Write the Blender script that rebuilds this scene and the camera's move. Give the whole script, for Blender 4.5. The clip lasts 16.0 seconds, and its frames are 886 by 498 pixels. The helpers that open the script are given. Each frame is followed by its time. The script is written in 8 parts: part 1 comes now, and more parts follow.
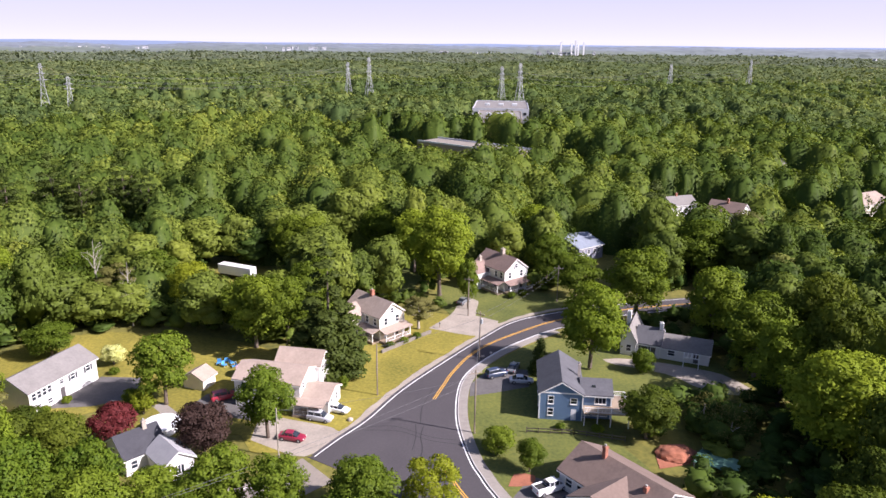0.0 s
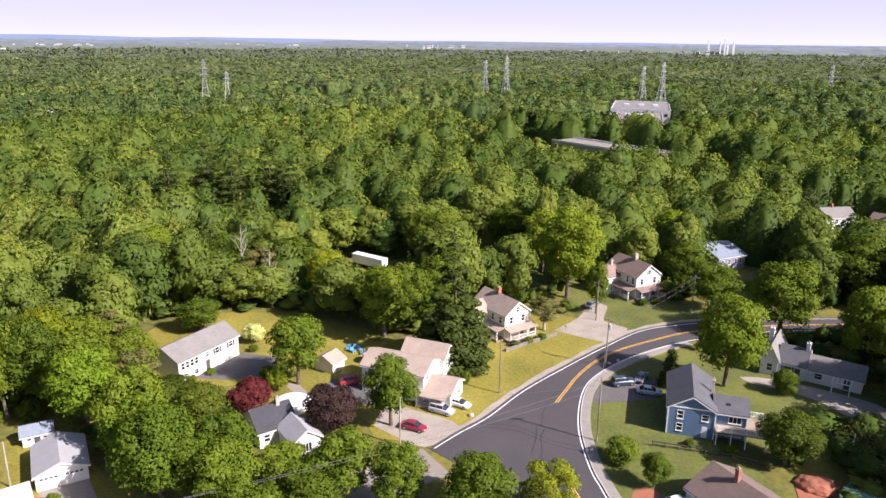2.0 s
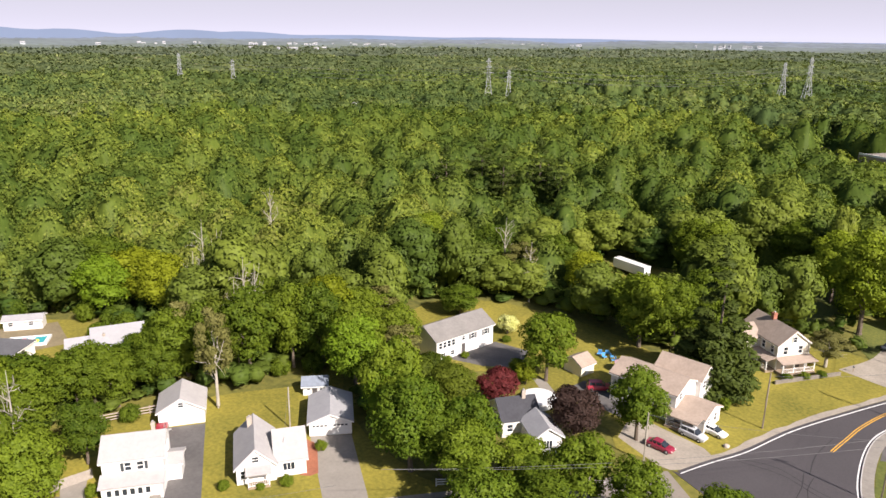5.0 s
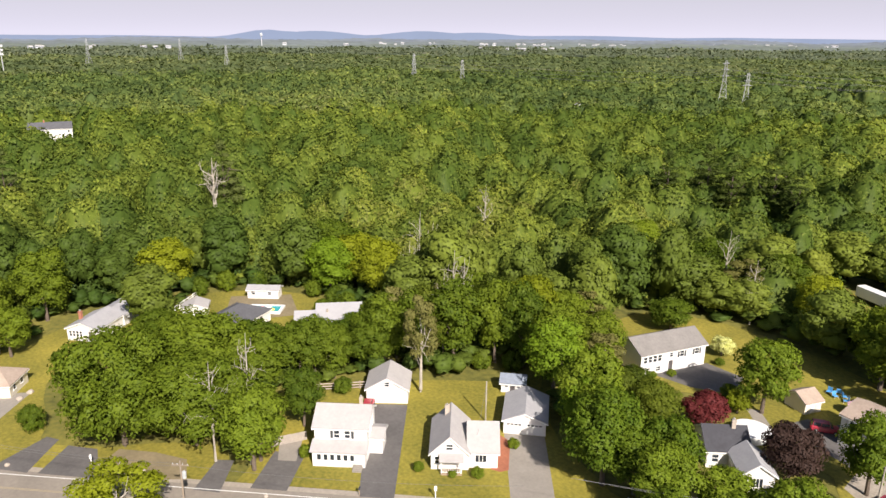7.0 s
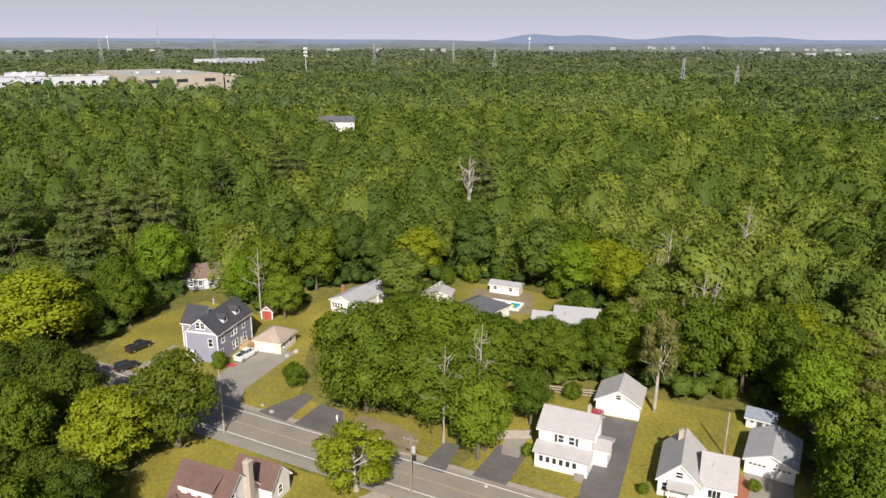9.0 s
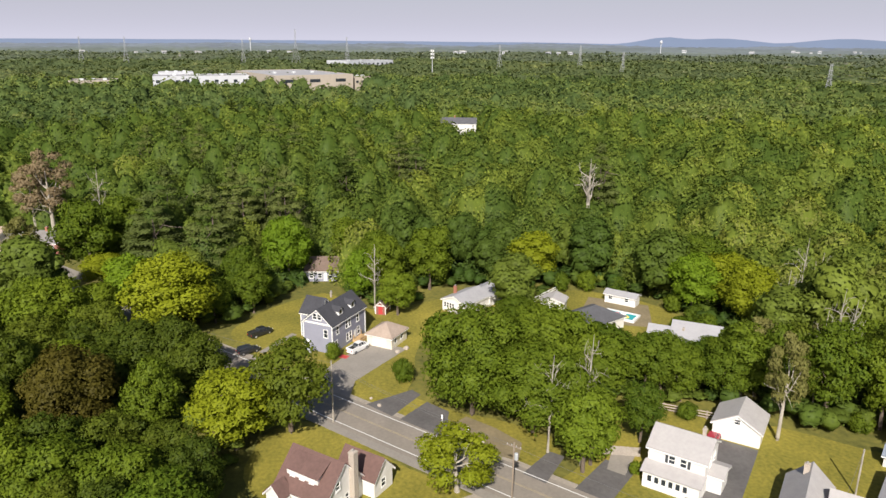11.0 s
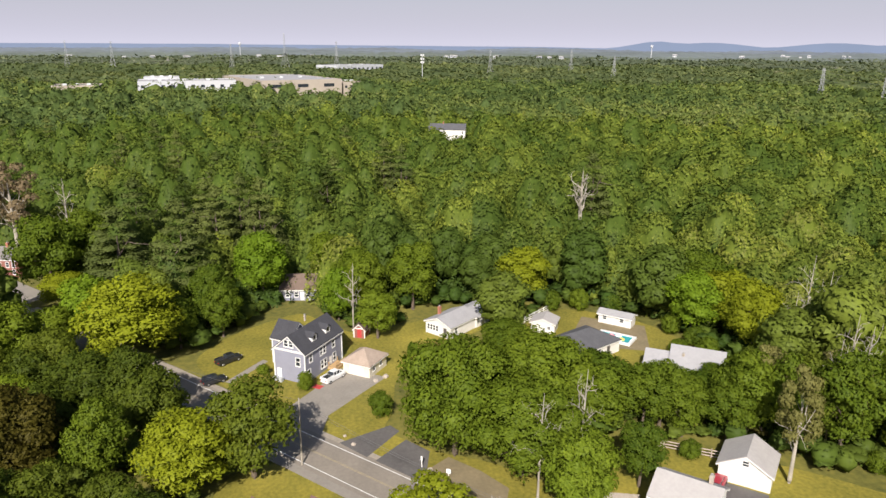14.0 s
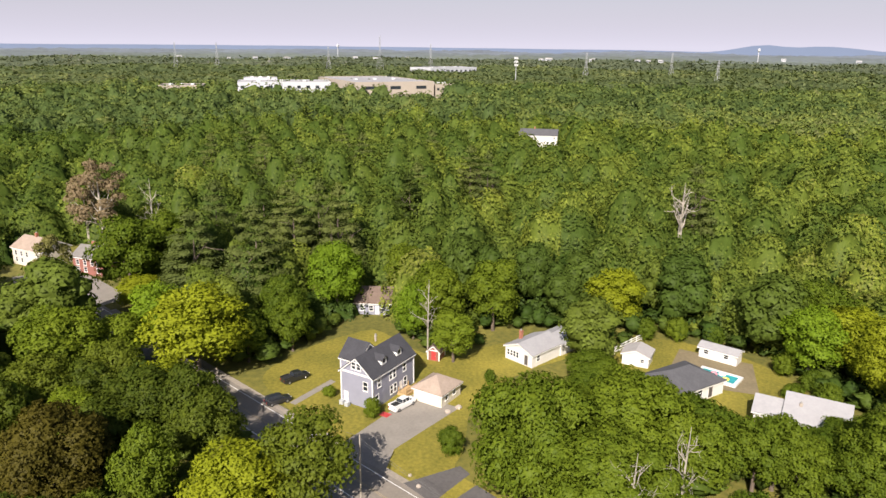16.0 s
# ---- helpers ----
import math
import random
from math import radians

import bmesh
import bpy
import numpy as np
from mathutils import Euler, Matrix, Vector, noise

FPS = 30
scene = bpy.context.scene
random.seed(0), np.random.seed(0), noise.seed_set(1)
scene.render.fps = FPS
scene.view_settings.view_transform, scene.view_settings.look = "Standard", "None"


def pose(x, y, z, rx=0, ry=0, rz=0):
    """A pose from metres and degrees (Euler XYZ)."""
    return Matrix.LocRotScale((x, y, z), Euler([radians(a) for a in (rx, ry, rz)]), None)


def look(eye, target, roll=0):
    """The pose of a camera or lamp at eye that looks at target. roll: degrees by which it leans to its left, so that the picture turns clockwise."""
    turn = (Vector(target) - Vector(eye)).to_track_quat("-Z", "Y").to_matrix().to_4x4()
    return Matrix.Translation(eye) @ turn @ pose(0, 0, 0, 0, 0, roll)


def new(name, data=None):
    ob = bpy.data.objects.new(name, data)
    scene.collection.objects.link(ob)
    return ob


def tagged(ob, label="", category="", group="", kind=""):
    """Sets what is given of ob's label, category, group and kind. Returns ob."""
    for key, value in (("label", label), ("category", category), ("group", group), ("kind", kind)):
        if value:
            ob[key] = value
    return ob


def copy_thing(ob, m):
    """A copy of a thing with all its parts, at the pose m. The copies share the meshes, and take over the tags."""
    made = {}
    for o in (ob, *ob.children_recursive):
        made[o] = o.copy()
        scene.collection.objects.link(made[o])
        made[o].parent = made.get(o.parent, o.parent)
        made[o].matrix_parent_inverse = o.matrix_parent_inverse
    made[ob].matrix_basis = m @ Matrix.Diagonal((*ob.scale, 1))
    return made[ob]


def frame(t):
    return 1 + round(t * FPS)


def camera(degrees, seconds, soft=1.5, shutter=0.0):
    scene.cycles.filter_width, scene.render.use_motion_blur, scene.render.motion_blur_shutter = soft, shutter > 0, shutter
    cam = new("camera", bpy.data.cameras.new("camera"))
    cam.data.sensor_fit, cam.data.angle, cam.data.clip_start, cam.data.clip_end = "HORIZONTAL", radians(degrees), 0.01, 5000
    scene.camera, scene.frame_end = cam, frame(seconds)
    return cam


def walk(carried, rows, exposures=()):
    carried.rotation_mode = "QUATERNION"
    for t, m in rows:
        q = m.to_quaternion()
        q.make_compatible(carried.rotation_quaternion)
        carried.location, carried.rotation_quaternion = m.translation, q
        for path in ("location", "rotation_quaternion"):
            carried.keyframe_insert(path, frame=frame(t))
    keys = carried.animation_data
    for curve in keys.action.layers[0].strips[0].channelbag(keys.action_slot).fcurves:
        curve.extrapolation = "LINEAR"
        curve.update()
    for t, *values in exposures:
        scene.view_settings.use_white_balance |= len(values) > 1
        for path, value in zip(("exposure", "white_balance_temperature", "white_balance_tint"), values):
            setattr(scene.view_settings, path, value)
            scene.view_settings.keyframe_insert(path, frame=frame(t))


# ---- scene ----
cam = camera(63.68, 16.0)
PATH = [
    (0, -0, 0, 62.72, 0.002, -16.34, 0.528),
    (0.5, -0.14, 0.042, 62.666, 2.414, -16.37, 0.657),
    (1, -0.213, 0.093, 62.622, 4.985, -16.417, 0.647),
    (1.5, -0.282, 0.334, 62.554, 7.614, -16.502, 0.571),
    (2, -0.455, 0.442, 62.451, 10.638, -16.549, 0.609),
    (2.5, -0.66, 0.561, 62.396, 14.108, -16.598, 0.633),
    (3, -0.734, 0.738, 62.283, 17.675, -16.63, 0.631),
    (3.5, -0.761, 0.859, 62.204, 21.24, -16.657, 0.606),
    (6, -0.819, 1.332, 62.087, 40.419, -16.786, 0.403),
    (6.5, -0.848, 1.48, 62.099, 44.918, -16.803, 0.323),
    (7, -0.92, 1.671, 62.049, 49.819, -16.786, 0.295),
    (7.5, -0.988, 1.986, 61.868, 54.92, -16.744, 0.28),
    (8, -1.08, 2.31, 61.697, 60.073, -16.677, 0.201),
    (8.5, -1.292, 2.401, 61.498, 65.183, -16.6, 0.217),
    (9, -1.507, 2.423, 61.384, 70.213, -16.547, 0.219),
    (9.5, -1.648, 2.407, 61.283, 75.164, -16.559, 0.354),
    (9.7, -1.671, 2.415, 61.262, 77.12, -16.537, 0.362),
    (10, -1.686, 2.47, 61.24, 79.2, -16.504, 0.374),
    (10.3, -1.714, 2.574, 61.23, 80, -16.47, 0.385),
    (11, -2.07, 2.996, 61.249, 79.9, -16.393, 0.413),
    (11.8, -3.543, 3.747, 61.328, 79.65, -16.304, 0.444),
    (12, -4.178, 3.975, 61.356, 79.612, -16.282, 0.452),
    (12.5, -5.925, 4.562, 61.429, 79.502, -16.271, 0.517),
    (13, -7.886, 5.322, 61.403, 79.422, -16.19, 0.473),
    (13.5, -10.033, 6.091, 61.359, 79.33, -16.142, 0.464),
    (14, -12.504, 6.844, 61.302, 79.24, -16.067, 0.391),
    (14.5, -15.19, 7.587, 61.377, 79.22, -16.033, 0.397),
    (15, -17.978, 8.173, 61.457, 80.667, -16.026, 0.425),
    (15.5, -21.022, 8.801, 61.34, 83.708, -15.974, 0.484),
    (16, -24.156, 9.505, 61.14, 86.504, -15.928, 0.603),
]


def aim(x, y, z, yaw, pitch, roll):
    return pose(x, y, z, 0, 0, yaw) @ pose(0, 0, 0, 90 + pitch, 0, 0) @ pose(0, 0, 0, 0, 0, roll)


walk(cam, [(t, aim(*row)) for t, *row in PATH], [(0, 1.02, 5850, 28), (1.5, 1.02, 5950, 26), (3.5, 0.88, 6150, 20), (6.5, 0.78, 6400, 17), (7.5, 0.68, 6400, 15), (9.5, 0.38, 6250, 13), (12, 0.50, 6250, 13), (14, 0.50, 6300, 14), (16, 0.66, 6450, 16)])

# ---- world, sun ----
SUN_AZ, SUN_EL = radians(-18), radians(38)
world = bpy.data.worlds.new("sky")
scene.world = world
world.use_nodes = True
wn = world.node_tree
sky = wn.nodes.new("ShaderNodeTexSky")
sky.sky_type = "NISHITA"
sky.sun_disc = False
sky.sun_elevation = SUN_EL
sky.sun_rotation = radians(90) - SUN_AZ
sky.air_density, sky.dust_density, sky.ozone_density = 1.0, 2.2, 2.0
# summer haze whitens the sky towards the horizon all round
where = wn.nodes.new("ShaderNodeTexCoord")
split, climb, power, haze = (wn.nodes.new("ShaderNode" + k) for k in ("SeparateXYZ", "Math", "Math", "Mix"))
wn.links.new(where.outputs["Generated"], split.inputs[0])
climb.operation, climb.use_clamp = "SUBTRACT", True
climb.inputs[0].default_value = 1.0
wn.links.new(split.outputs[2], climb.inputs[1])
power.operation = "POWER"
power.inputs[1].default_value = 7.0
wn.links.new(climb.outputs[0], power.inputs[0])
haze.data_type, haze.blend_type = "RGBA", "MIX"
wn.links.new(power.outputs[0], haze.inputs[0])
wn.links.new(sky.outputs[0], haze.inputs[6])
haze.inputs[7].default_value = (8.1, 7.95, 9.0, 1)
wn.links.new(haze.outputs[2], wn.nodes["Background"].inputs[0])
wn.nodes["Background"].inputs[1].default_value = 0.060

sun_data = bpy.data.lights.new("sun", "SUN")
sun_data.energy, sun_data.angle, sun_data.color = 5.0, radians(0.53), (1.0, 0.93, 0.80)
sun = new("sun", sun_data)
sun_way = Vector((math.cos(SUN_EL) * math.cos(SUN_AZ), math.cos(SUN_EL) * math.sin(SUN_AZ), math.sin(SUN_EL)))
sun.matrix_world = look(sun_way * 300, (0, 0, 0))


# ---- materials ----
def material(name, color, rough=0.8, spread=0.12, grain=3.0, coarse=0.25, bump=0.0, bump_scale=20.0, metal=0.0, second=None, each=0.0, streak=None):
    """A procedural surface: two scales of noise mix the colour with a second one; each: how far it differs from object to object."""
    m = bpy.data.materials.new(name)
    m.use_nodes = True
    n, k = m.node_tree.nodes, m.node_tree.links
    b = n["Principled BSDF"]
    b.inputs["Roughness"].default_value, b.inputs["Metallic"].default_value = rough, metal
    co = n.new("ShaderNodeTexCoord")
    geo = n.new("ShaderNodeNewGeometry")
    fine, big = n.new("ShaderNodeTexNoise"), n.new("ShaderNodeTexNoise")
    fine.inputs["Scale"].default_value, big.inputs["Scale"].default_value = grain, coarse
    fine.inputs["Detail"].default_value, big.inputs["Detail"].default_value = 4, 3
    where = geo.outputs["Position"]
    if streak:
        mapping = n.new("ShaderNodeMapping")
        mapping.inputs["Scale"].default_value = streak
        k.new(co.outputs["Object"], mapping.inputs["Vector"])
        k.new(mapping.outputs[0], fine.inputs["Vector"])
    else:
        k.new(where, fine.inputs["Vector"])
    k.new(where, big.inputs["Vector"])
    add = n.new("ShaderNodeMath")
    add.operation = "ADD"
    k.new(fine.outputs["Fac"], add.inputs[0])
    k.new(big.outputs["Fac"], add.inputs[1])
    ramp = n.new("ShaderNodeMapRange")
    ramp.inputs["From Min"].default_value, ramp.inputs["From Max"].default_value = 0.65, 1.35
    k.new(add.outputs[0], ramp.inputs["Value"])
    mix = n.new("ShaderNodeMix")
    mix.data_type = "RGBA"
    dark = [c * (1 - spread) for c in color]
    light = second or [min(0.95, c * (1 + spread)) for c in color]
    mix.inputs[6].default_value, mix.inputs[7].default_value = (*dark, 1), (*light, 1)
    k.new(ramp.outputs[0], mix.inputs[0])
    out = mix.outputs[2]
    if each:
        info, hsv = n.new("ShaderNodeObjectInfo"), n.new("ShaderNodeHueSaturation")
        val = n.new("ShaderNodeMapRange")
        val.inputs["To Min"].default_value, val.inputs["To Max"].default_value = 1 - each, 1 + each
        k.new(info.outputs["Random"], val.inputs["Value"])
        k.new(val.outputs[0], hsv.inputs["Value"])
        k.new(out, hsv.inputs["Color"])
        out = hsv.outputs[0]
    k.new(out, b.inputs["Base Color"])
    if bump:
        bn, bt = n.new("ShaderNodeBump"), n.new("ShaderNodeTexNoise")
        bt.inputs["Scale"].default_value, bt.inputs["Detail"].default_value = bump_scale, 3
        k.new(where, bt.inputs["Vector"])
        k.new(bt.outputs["Fac"], bn.inputs["Height"])
        bn.inputs["Strength"].default_value, bn.inputs["Distance"].default_value = bump, 0.05
        k.new(bn.outputs[0], b.inputs["Normal"])
    return m


def siding(name, color, board=0.16):
    """Painted clapboard: rows of boards with a lip each, and a little dirt."""
    m = material(name, color, 0.65, 0.06, 1.3, 0.4)
    n, k = m.node_tree.nodes, m.node_tree.links
    co, sep, mul, saw, bn = (n.new("ShaderNode" + s) for s in ("TexCoord", "SeparateXYZ", "Math", "Math", "Bump"))
    k.new(co.outputs["Object"], sep.inputs[0])
    mul.operation, saw.operation = "MULTIPLY", "FRACT"
    mul.inputs[1].default_value = 1 / board
    k.new(sep.outputs[2], mul.inputs[0])
    k.new(mul.outputs[0], saw.inputs[0])
    k.new(saw.outputs[0], bn.inputs["Height"])
    bn.inputs["Strength"].default_value, bn.inputs["Distance"].default_value = 0.5, 0.02
    k.new(bn.outputs[0], n["Principled BSDF"].inputs["Normal"])
    return m


def leafy(name, low, high, tint=False, gloss=0.12):
    """Foliage: leaf clumps differ one from the next, trees differ one from the next, some light comes through."""
    m = bpy.data.materials.new(name)
    m.use_nodes = True
    n, k = m.node_tree.nodes, m.node_tree.links
    n.remove(n["Principled BSDF"])
    mix = n.new("ShaderNodeMix")
    mix.data_type = "RGBA"
    mix.inputs[6].default_value, mix.inputs[7].default_value = (*low, 1), (*high, 1)
    geo, noise_tex, add = n.new("ShaderNodeNewGeometry"), n.new("ShaderNodeTexNoise"), n.new("ShaderNodeMath")
    noise_tex.inputs["Scale"].default_value, noise_tex.inputs["Detail"].default_value = 0.35, 3
    k.new(geo.outputs["Position"], noise_tex.inputs["Vector"])
    add.operation = "MULTIPLY_ADD"
    k.new(noise_tex.outputs["Fac"], add.inputs[0])
    add.inputs[1].default_value = 0.5
    scaled = n.new("ShaderNodeMath")
    scaled.operation = "MULTIPLY_ADD"
    k.new(geo.outputs["Random Per Island"], scaled.inputs[0])
    scaled.inputs[1].default_value, scaled.inputs[2].default_value = 0.34, -0.16
    k.new(scaled.outputs[0], add.inputs[2])
    if tint:
        source = n.new("ShaderNodeAttribute")
        source.attribute_name = "tint"
        value = source.outputs["Fac"]
    else:
        source = n.new("ShaderNodeObjectInfo")
        value = source.outputs["Random"]
    both = n.new("ShaderNodeMath")
    both.operation = "MULTIPLY_ADD"
    k.new(value, both.inputs[0])
    both.inputs[1].default_value = 0.55
    k.new(add.outputs[0], both.inputs[2])
    k.new(both.outputs[0], mix.inputs[0])
    col = mix.outputs[2]
    if tint:
        # the kind of tree, by its tint: dark evergreens, oaks, maples, yellow-green and grey crowns; the darkest also
        # stands in for shade between crowns
        kinds = n.new("ShaderNodeValToRGB")
        stops = kinds.color_ramp.elements
        mid = [(a + b) / 2 for a, b in zip(low, high)]
        blend = lambda f: [a + (b - a) * f for a, b in zip(low, high)]
        rows = [(0.0, [c * 0.95 for c in low]), (0.22, blend(0.15)), (0.45, blend(0.48)), (0.72, blend(0.80)), (0.90, [high[0] * 1.12, high[1] * 1.06, high[2]]), (1.0, [mid[0] * 1.25, mid[1] * 1.0, mid[2] * 1.9])]
        while len(stops) < len(rows):
            stops.new(0.5)
        for stop, (at, c) in zip(stops, rows):
            stop.position, stop.color = at, (*c, 1)
        k.new(value, kinds.inputs[0])
        vary, lift = n.new("ShaderNodeMapRange"), n.new("ShaderNodeMix")
        vary.inputs["From Min"].default_value, vary.inputs["From Max"].default_value = 0.05, 0.55
        vary.inputs["To Min"].default_value, vary.inputs["To Max"].default_value = 0.70, 1.30
        k.new(add.outputs[0], vary.inputs["Value"])
        lift.data_type, lift.blend_type = "RGBA", "MULTIPLY"
        lift.inputs[0].default_value = 1.0
        k.new(kinds.outputs[0], lift.inputs[6])
        k.new(vary.outputs[0], lift.inputs[7])
        col = lift.outputs[2]
    diff, trans, glossy = n.new("ShaderNodeBsdfDiffuse"), n.new("ShaderNodeBsdfTranslucent"), n.new("ShaderNodeBsdfGlossy")
    glossy.inputs["Roughness"].default_value = 0.55
    glossy.inputs["Color"].default_value = (0.5, 0.5, 0.5, 1)
    warm = n.new("ShaderNodeMix")
    warm.data_type, warm.blend_type = "RGBA", "MULTIPLY"
    warm.inputs[0].default_value = 1.0
    warm.inputs[7].default_value = (1.32, 1.35, 0.5, 1)
    k.new(col, warm.inputs[6])
    k.new(col, diff.inputs[0])
    k.new(warm.outputs[2], trans.inputs[0])
    s1, s2 = n.new("ShaderNodeMixShader"), n.new("ShaderNodeMixShader")
    s1.inputs[0].default_value, s2.inputs[0].default_value = 0.17, gloss * 0.08
    k.new(diff.outputs[0], s1.inputs[1])
    k.new(trans.outputs[0], s1.inputs[2])
    k.new(s1.outputs[0], s2.inputs[1])
    k.new(glossy.outputs[0], s2.inputs[2])
    k.new(s2.outputs[0], n["Material Output"].inputs["Surface"])
    return m


LEAF = {
    "oak": leafy("oak leaves", (0.037, 0.069, 0.007), (0.148, 0.192, 0.014)),
    "dark": leafy("dark oak leaves", (0.030, 0.052, 0.007), (0.112, 0.138, 0.013)),
    "maple": leafy("maple leaves", (0.045, 0.084, 0.007), (0.162, 0.212, 0.016)),
    "light": leafy("fresh maple leaves", (0.078, 0.126, 0.008), (0.208, 0.256, 0.017)),
    "lime": leafy("yellow-green leaves", (0.112, 0.140, 0.007), (0.237, 0.265, 0.014)),
    "bright": leafy("bright green maple leaves", (0.079, 0.140, 0.009), (0.167, 0.245, 0.014)),
    "grey": leafy("thin grey-green leaves", (0.105, 0.105, 0.024), (0.195, 0.185, 0.060)),
    "pine": leafy("pine needles", (0.055, 0.078, 0.020), (0.132, 0.155, 0.040)),
    "spruce": leafy("spruce needles", (0.040, 0.060, 0.012), (0.095, 0.118, 0.022)),
    "fir": leafy("dark fir needles", (0.028, 0.046, 0.009), (0.074, 0.098, 0.018)),
    "red": leafy("red maple leaves", (0.070, 0.014, 0.014), (0.180, 0.038, 0.038)),
    "purple": leafy("dark purple leaves", (0.026, 0.016, 0.014), (0.072, 0.044, 0.035)),
    "brown": leafy("tan dying leaves", (0.165, 0.120, 0.066), (0.300, 0.235, 0.140)),
    "bronze": leafy("bronze-green leaves", (0.055, 0.048, 0.008), (0.115, 0.098, 0.015)),
    "blossom": leafy("pale blossom", (0.350, 0.380, 0.050), (0.600, 0.600, 0.240)),
}
WOODS = leafy("woodland leaves", (0.042, 0.075, 0.013), (0.170, 0.207, 0.029), tint=True)
# each farther wood is greyer and bluer: distance haze put into leaf colour
WOODS_FAR = leafy("haze-tinted distant leaves", (0.050, 0.083, 0.026), (0.164, 0.202, 0.048), tint=True)
WOODS_FARTHER = leafy("haze-tinted leaves of the plain", (0.074, 0.102, 0.044), (0.166, 0.192, 0.070), tint=True)
WOODS_PLAIN = leafy("haze-greyed leaves of the plain", (0.096, 0.120, 0.076), (0.156, 0.178, 0.102), tint=True)
HAZY = [material("haze-tinted woods of the far plain", c, 1.0, 0.20, 0.012, 0.003) for c in ((0.124, 0.148, 0.124), (0.132, 0.156, 0.156), (0.150, 0.174, 0.200))]


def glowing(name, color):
    """A plain backdrop of far hills: a haze-coloured glow that takes no sunlight."""
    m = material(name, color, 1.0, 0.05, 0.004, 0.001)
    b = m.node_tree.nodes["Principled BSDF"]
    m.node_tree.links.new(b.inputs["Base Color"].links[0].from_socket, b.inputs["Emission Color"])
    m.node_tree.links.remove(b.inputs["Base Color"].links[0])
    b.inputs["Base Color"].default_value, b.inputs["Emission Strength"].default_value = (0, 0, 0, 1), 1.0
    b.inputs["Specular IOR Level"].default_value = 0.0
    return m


HILLS = glowing("glowing haze-blue hills", (0.225, 0.270, 0.360))
BARK = material("bark", (0.13, 0.10, 0.075), 0.95, 0.35, 4, 0.6, bump=0.6, bump_scale=9)
DEADWOOD = material("bare grey wood", (0.35, 0.315, 0.26), 0.9, 0.25, 5, 0.5)
GRASS = material("lawn grass", (0.142, 0.139, 0.011), 0.95, 0.25, 1.6, 0.09, bump=0.5, bump_scale=6, second=(0.300, 0.248, 0.032))
GREENGRASS = material("thick green lawn", (0.070, 0.098, 0.014), 0.95, 0.25, 1.6, 0.10, bump=0.5, bump_scale=6, second=(0.155, 0.160, 0.026))
FLOOR = material("woodland floor", (0.100, 0.110, 0.014), 1.0, 0.35, 0.8, 0.06, bump=0.6, bump_scale=4, second=(0.205, 0.182, 0.030))
NEWTAR = material("new asphalt", (0.062, 0.055, 0.058), 0.85, 0.14, 2.5, 0.12, bump=0.2, bump_scale=30)
OLDTAR = material("worn asphalt", (0.235, 0.205, 0.170), 0.9, 0.14, 1.8, 0.2, bump=0.2, bump_scale=30)
DRIVE = material("driveway asphalt", (0.110, 0.102, 0.098), 0.9, 0.2, 1.5, 0.3, bump=0.2, bump_scale=30)
SAND = material("gravel and sand", (0.315, 0.275, 0.225), 0.95, 0.2, 2.0, 0.3, bump=0.4, bump_scale=15)
DIRT = material("dry trodden earth", (0.205, 0.165, 0.095), 0.95, 0.2, 1.5, 0.25, bump=0.4, bump_scale=10)
CONCRETE = material("concrete", (0.255, 0.230, 0.198), 0.9, 0.12, 2.0, 0.4)
SEALER = material("crack sealer", (0.020, 0.019, 0.020), 0.7, 0.1)
LINE_WHITE = material("white road paint", (0.72, 0.72, 0.70), 0.7, 0.1, 3, 0.8)
LINE_FADED = material("worn yellow road paint", (0.33, 0.27, 0.17), 0.8, 0.15, 3, 0.8)
LINE_YELLOW = material("yellow road paint", (0.62, 0.34, 0.04), 0.7, 0.12, 3, 0.8)
WHITE = siding("white clapboard", (0.72, 0.70, 0.67))
CREAM = siding("cream clapboard", (0.72, 0.66, 0.54))
BLUE = siding("blue clapboard", (0.115, 0.190, 0.300))
GREY = siding("blue-grey clapboard", (0.265, 0.270, 0.335))
REDSIDE = siding("red clapboard", (0.27, 0.11, 0.085))
TRIM = material("white painted trim", (0.82, 0.81, 0.78), 0.5, 0.04, 2)
FOUND = material("foundation concrete", (0.33, 0.31, 0.28), 0.95, 0.12, 2)
GLASS = material("window glass", (0.030, 0.036, 0.045), 0.08, 0.2, 0.7, 0.3)
SHUTTER = material("dark shutter paint", (0.05, 0.055, 0.06), 0.6, 0.1)
DOORRED = material("red door paint", (0.45, 0.05, 0.05), 0.5, 0.06)
DOORDARK = material("dark door paint", (0.09, 0.08, 0.08), 0.5, 0.06)
GARAGEDOOR = material("garage door panel", (0.70, 0.69, 0.66), 0.55, 0.05)
BRICK = material("chimney brick", (0.34, 0.14, 0.09), 0.9, 0.25, 9, 1.0)
PALESTONE = material("pale chimney stone", (0.42, 0.36, 0.30), 0.9, 0.15, 5, 1.0)
FIELDSTONE = material("weathered fieldstone", (0.21, 0.185, 0.155), 0.95, 0.25, 4, 0.8, bump=0.4, bump_scale=12)
WOOD = material("weathered wood", (0.30, 0.23, 0.16), 0.85, 0.2, 4, 0.5)
POLEWOOD = material("utility pole wood", (0.26, 0.21, 0.16), 0.9, 0.2, 5, 0.4)
STEEL = material("galvanised steel", (0.60, 0.62, 0.63), 0.5, 0.08, 1, 0.2, metal=0.0)
PORCELAIN = material("grey transformer paint", (0.42, 0.44, 0.45), 0.4, 0.05)
WIRE = material("wire", (0.12, 0.12, 0.12), 0.5, 0.05)
RUBBER = material("tyre rubber", (0.02, 0.02, 0.02), 0.8, 0.1)
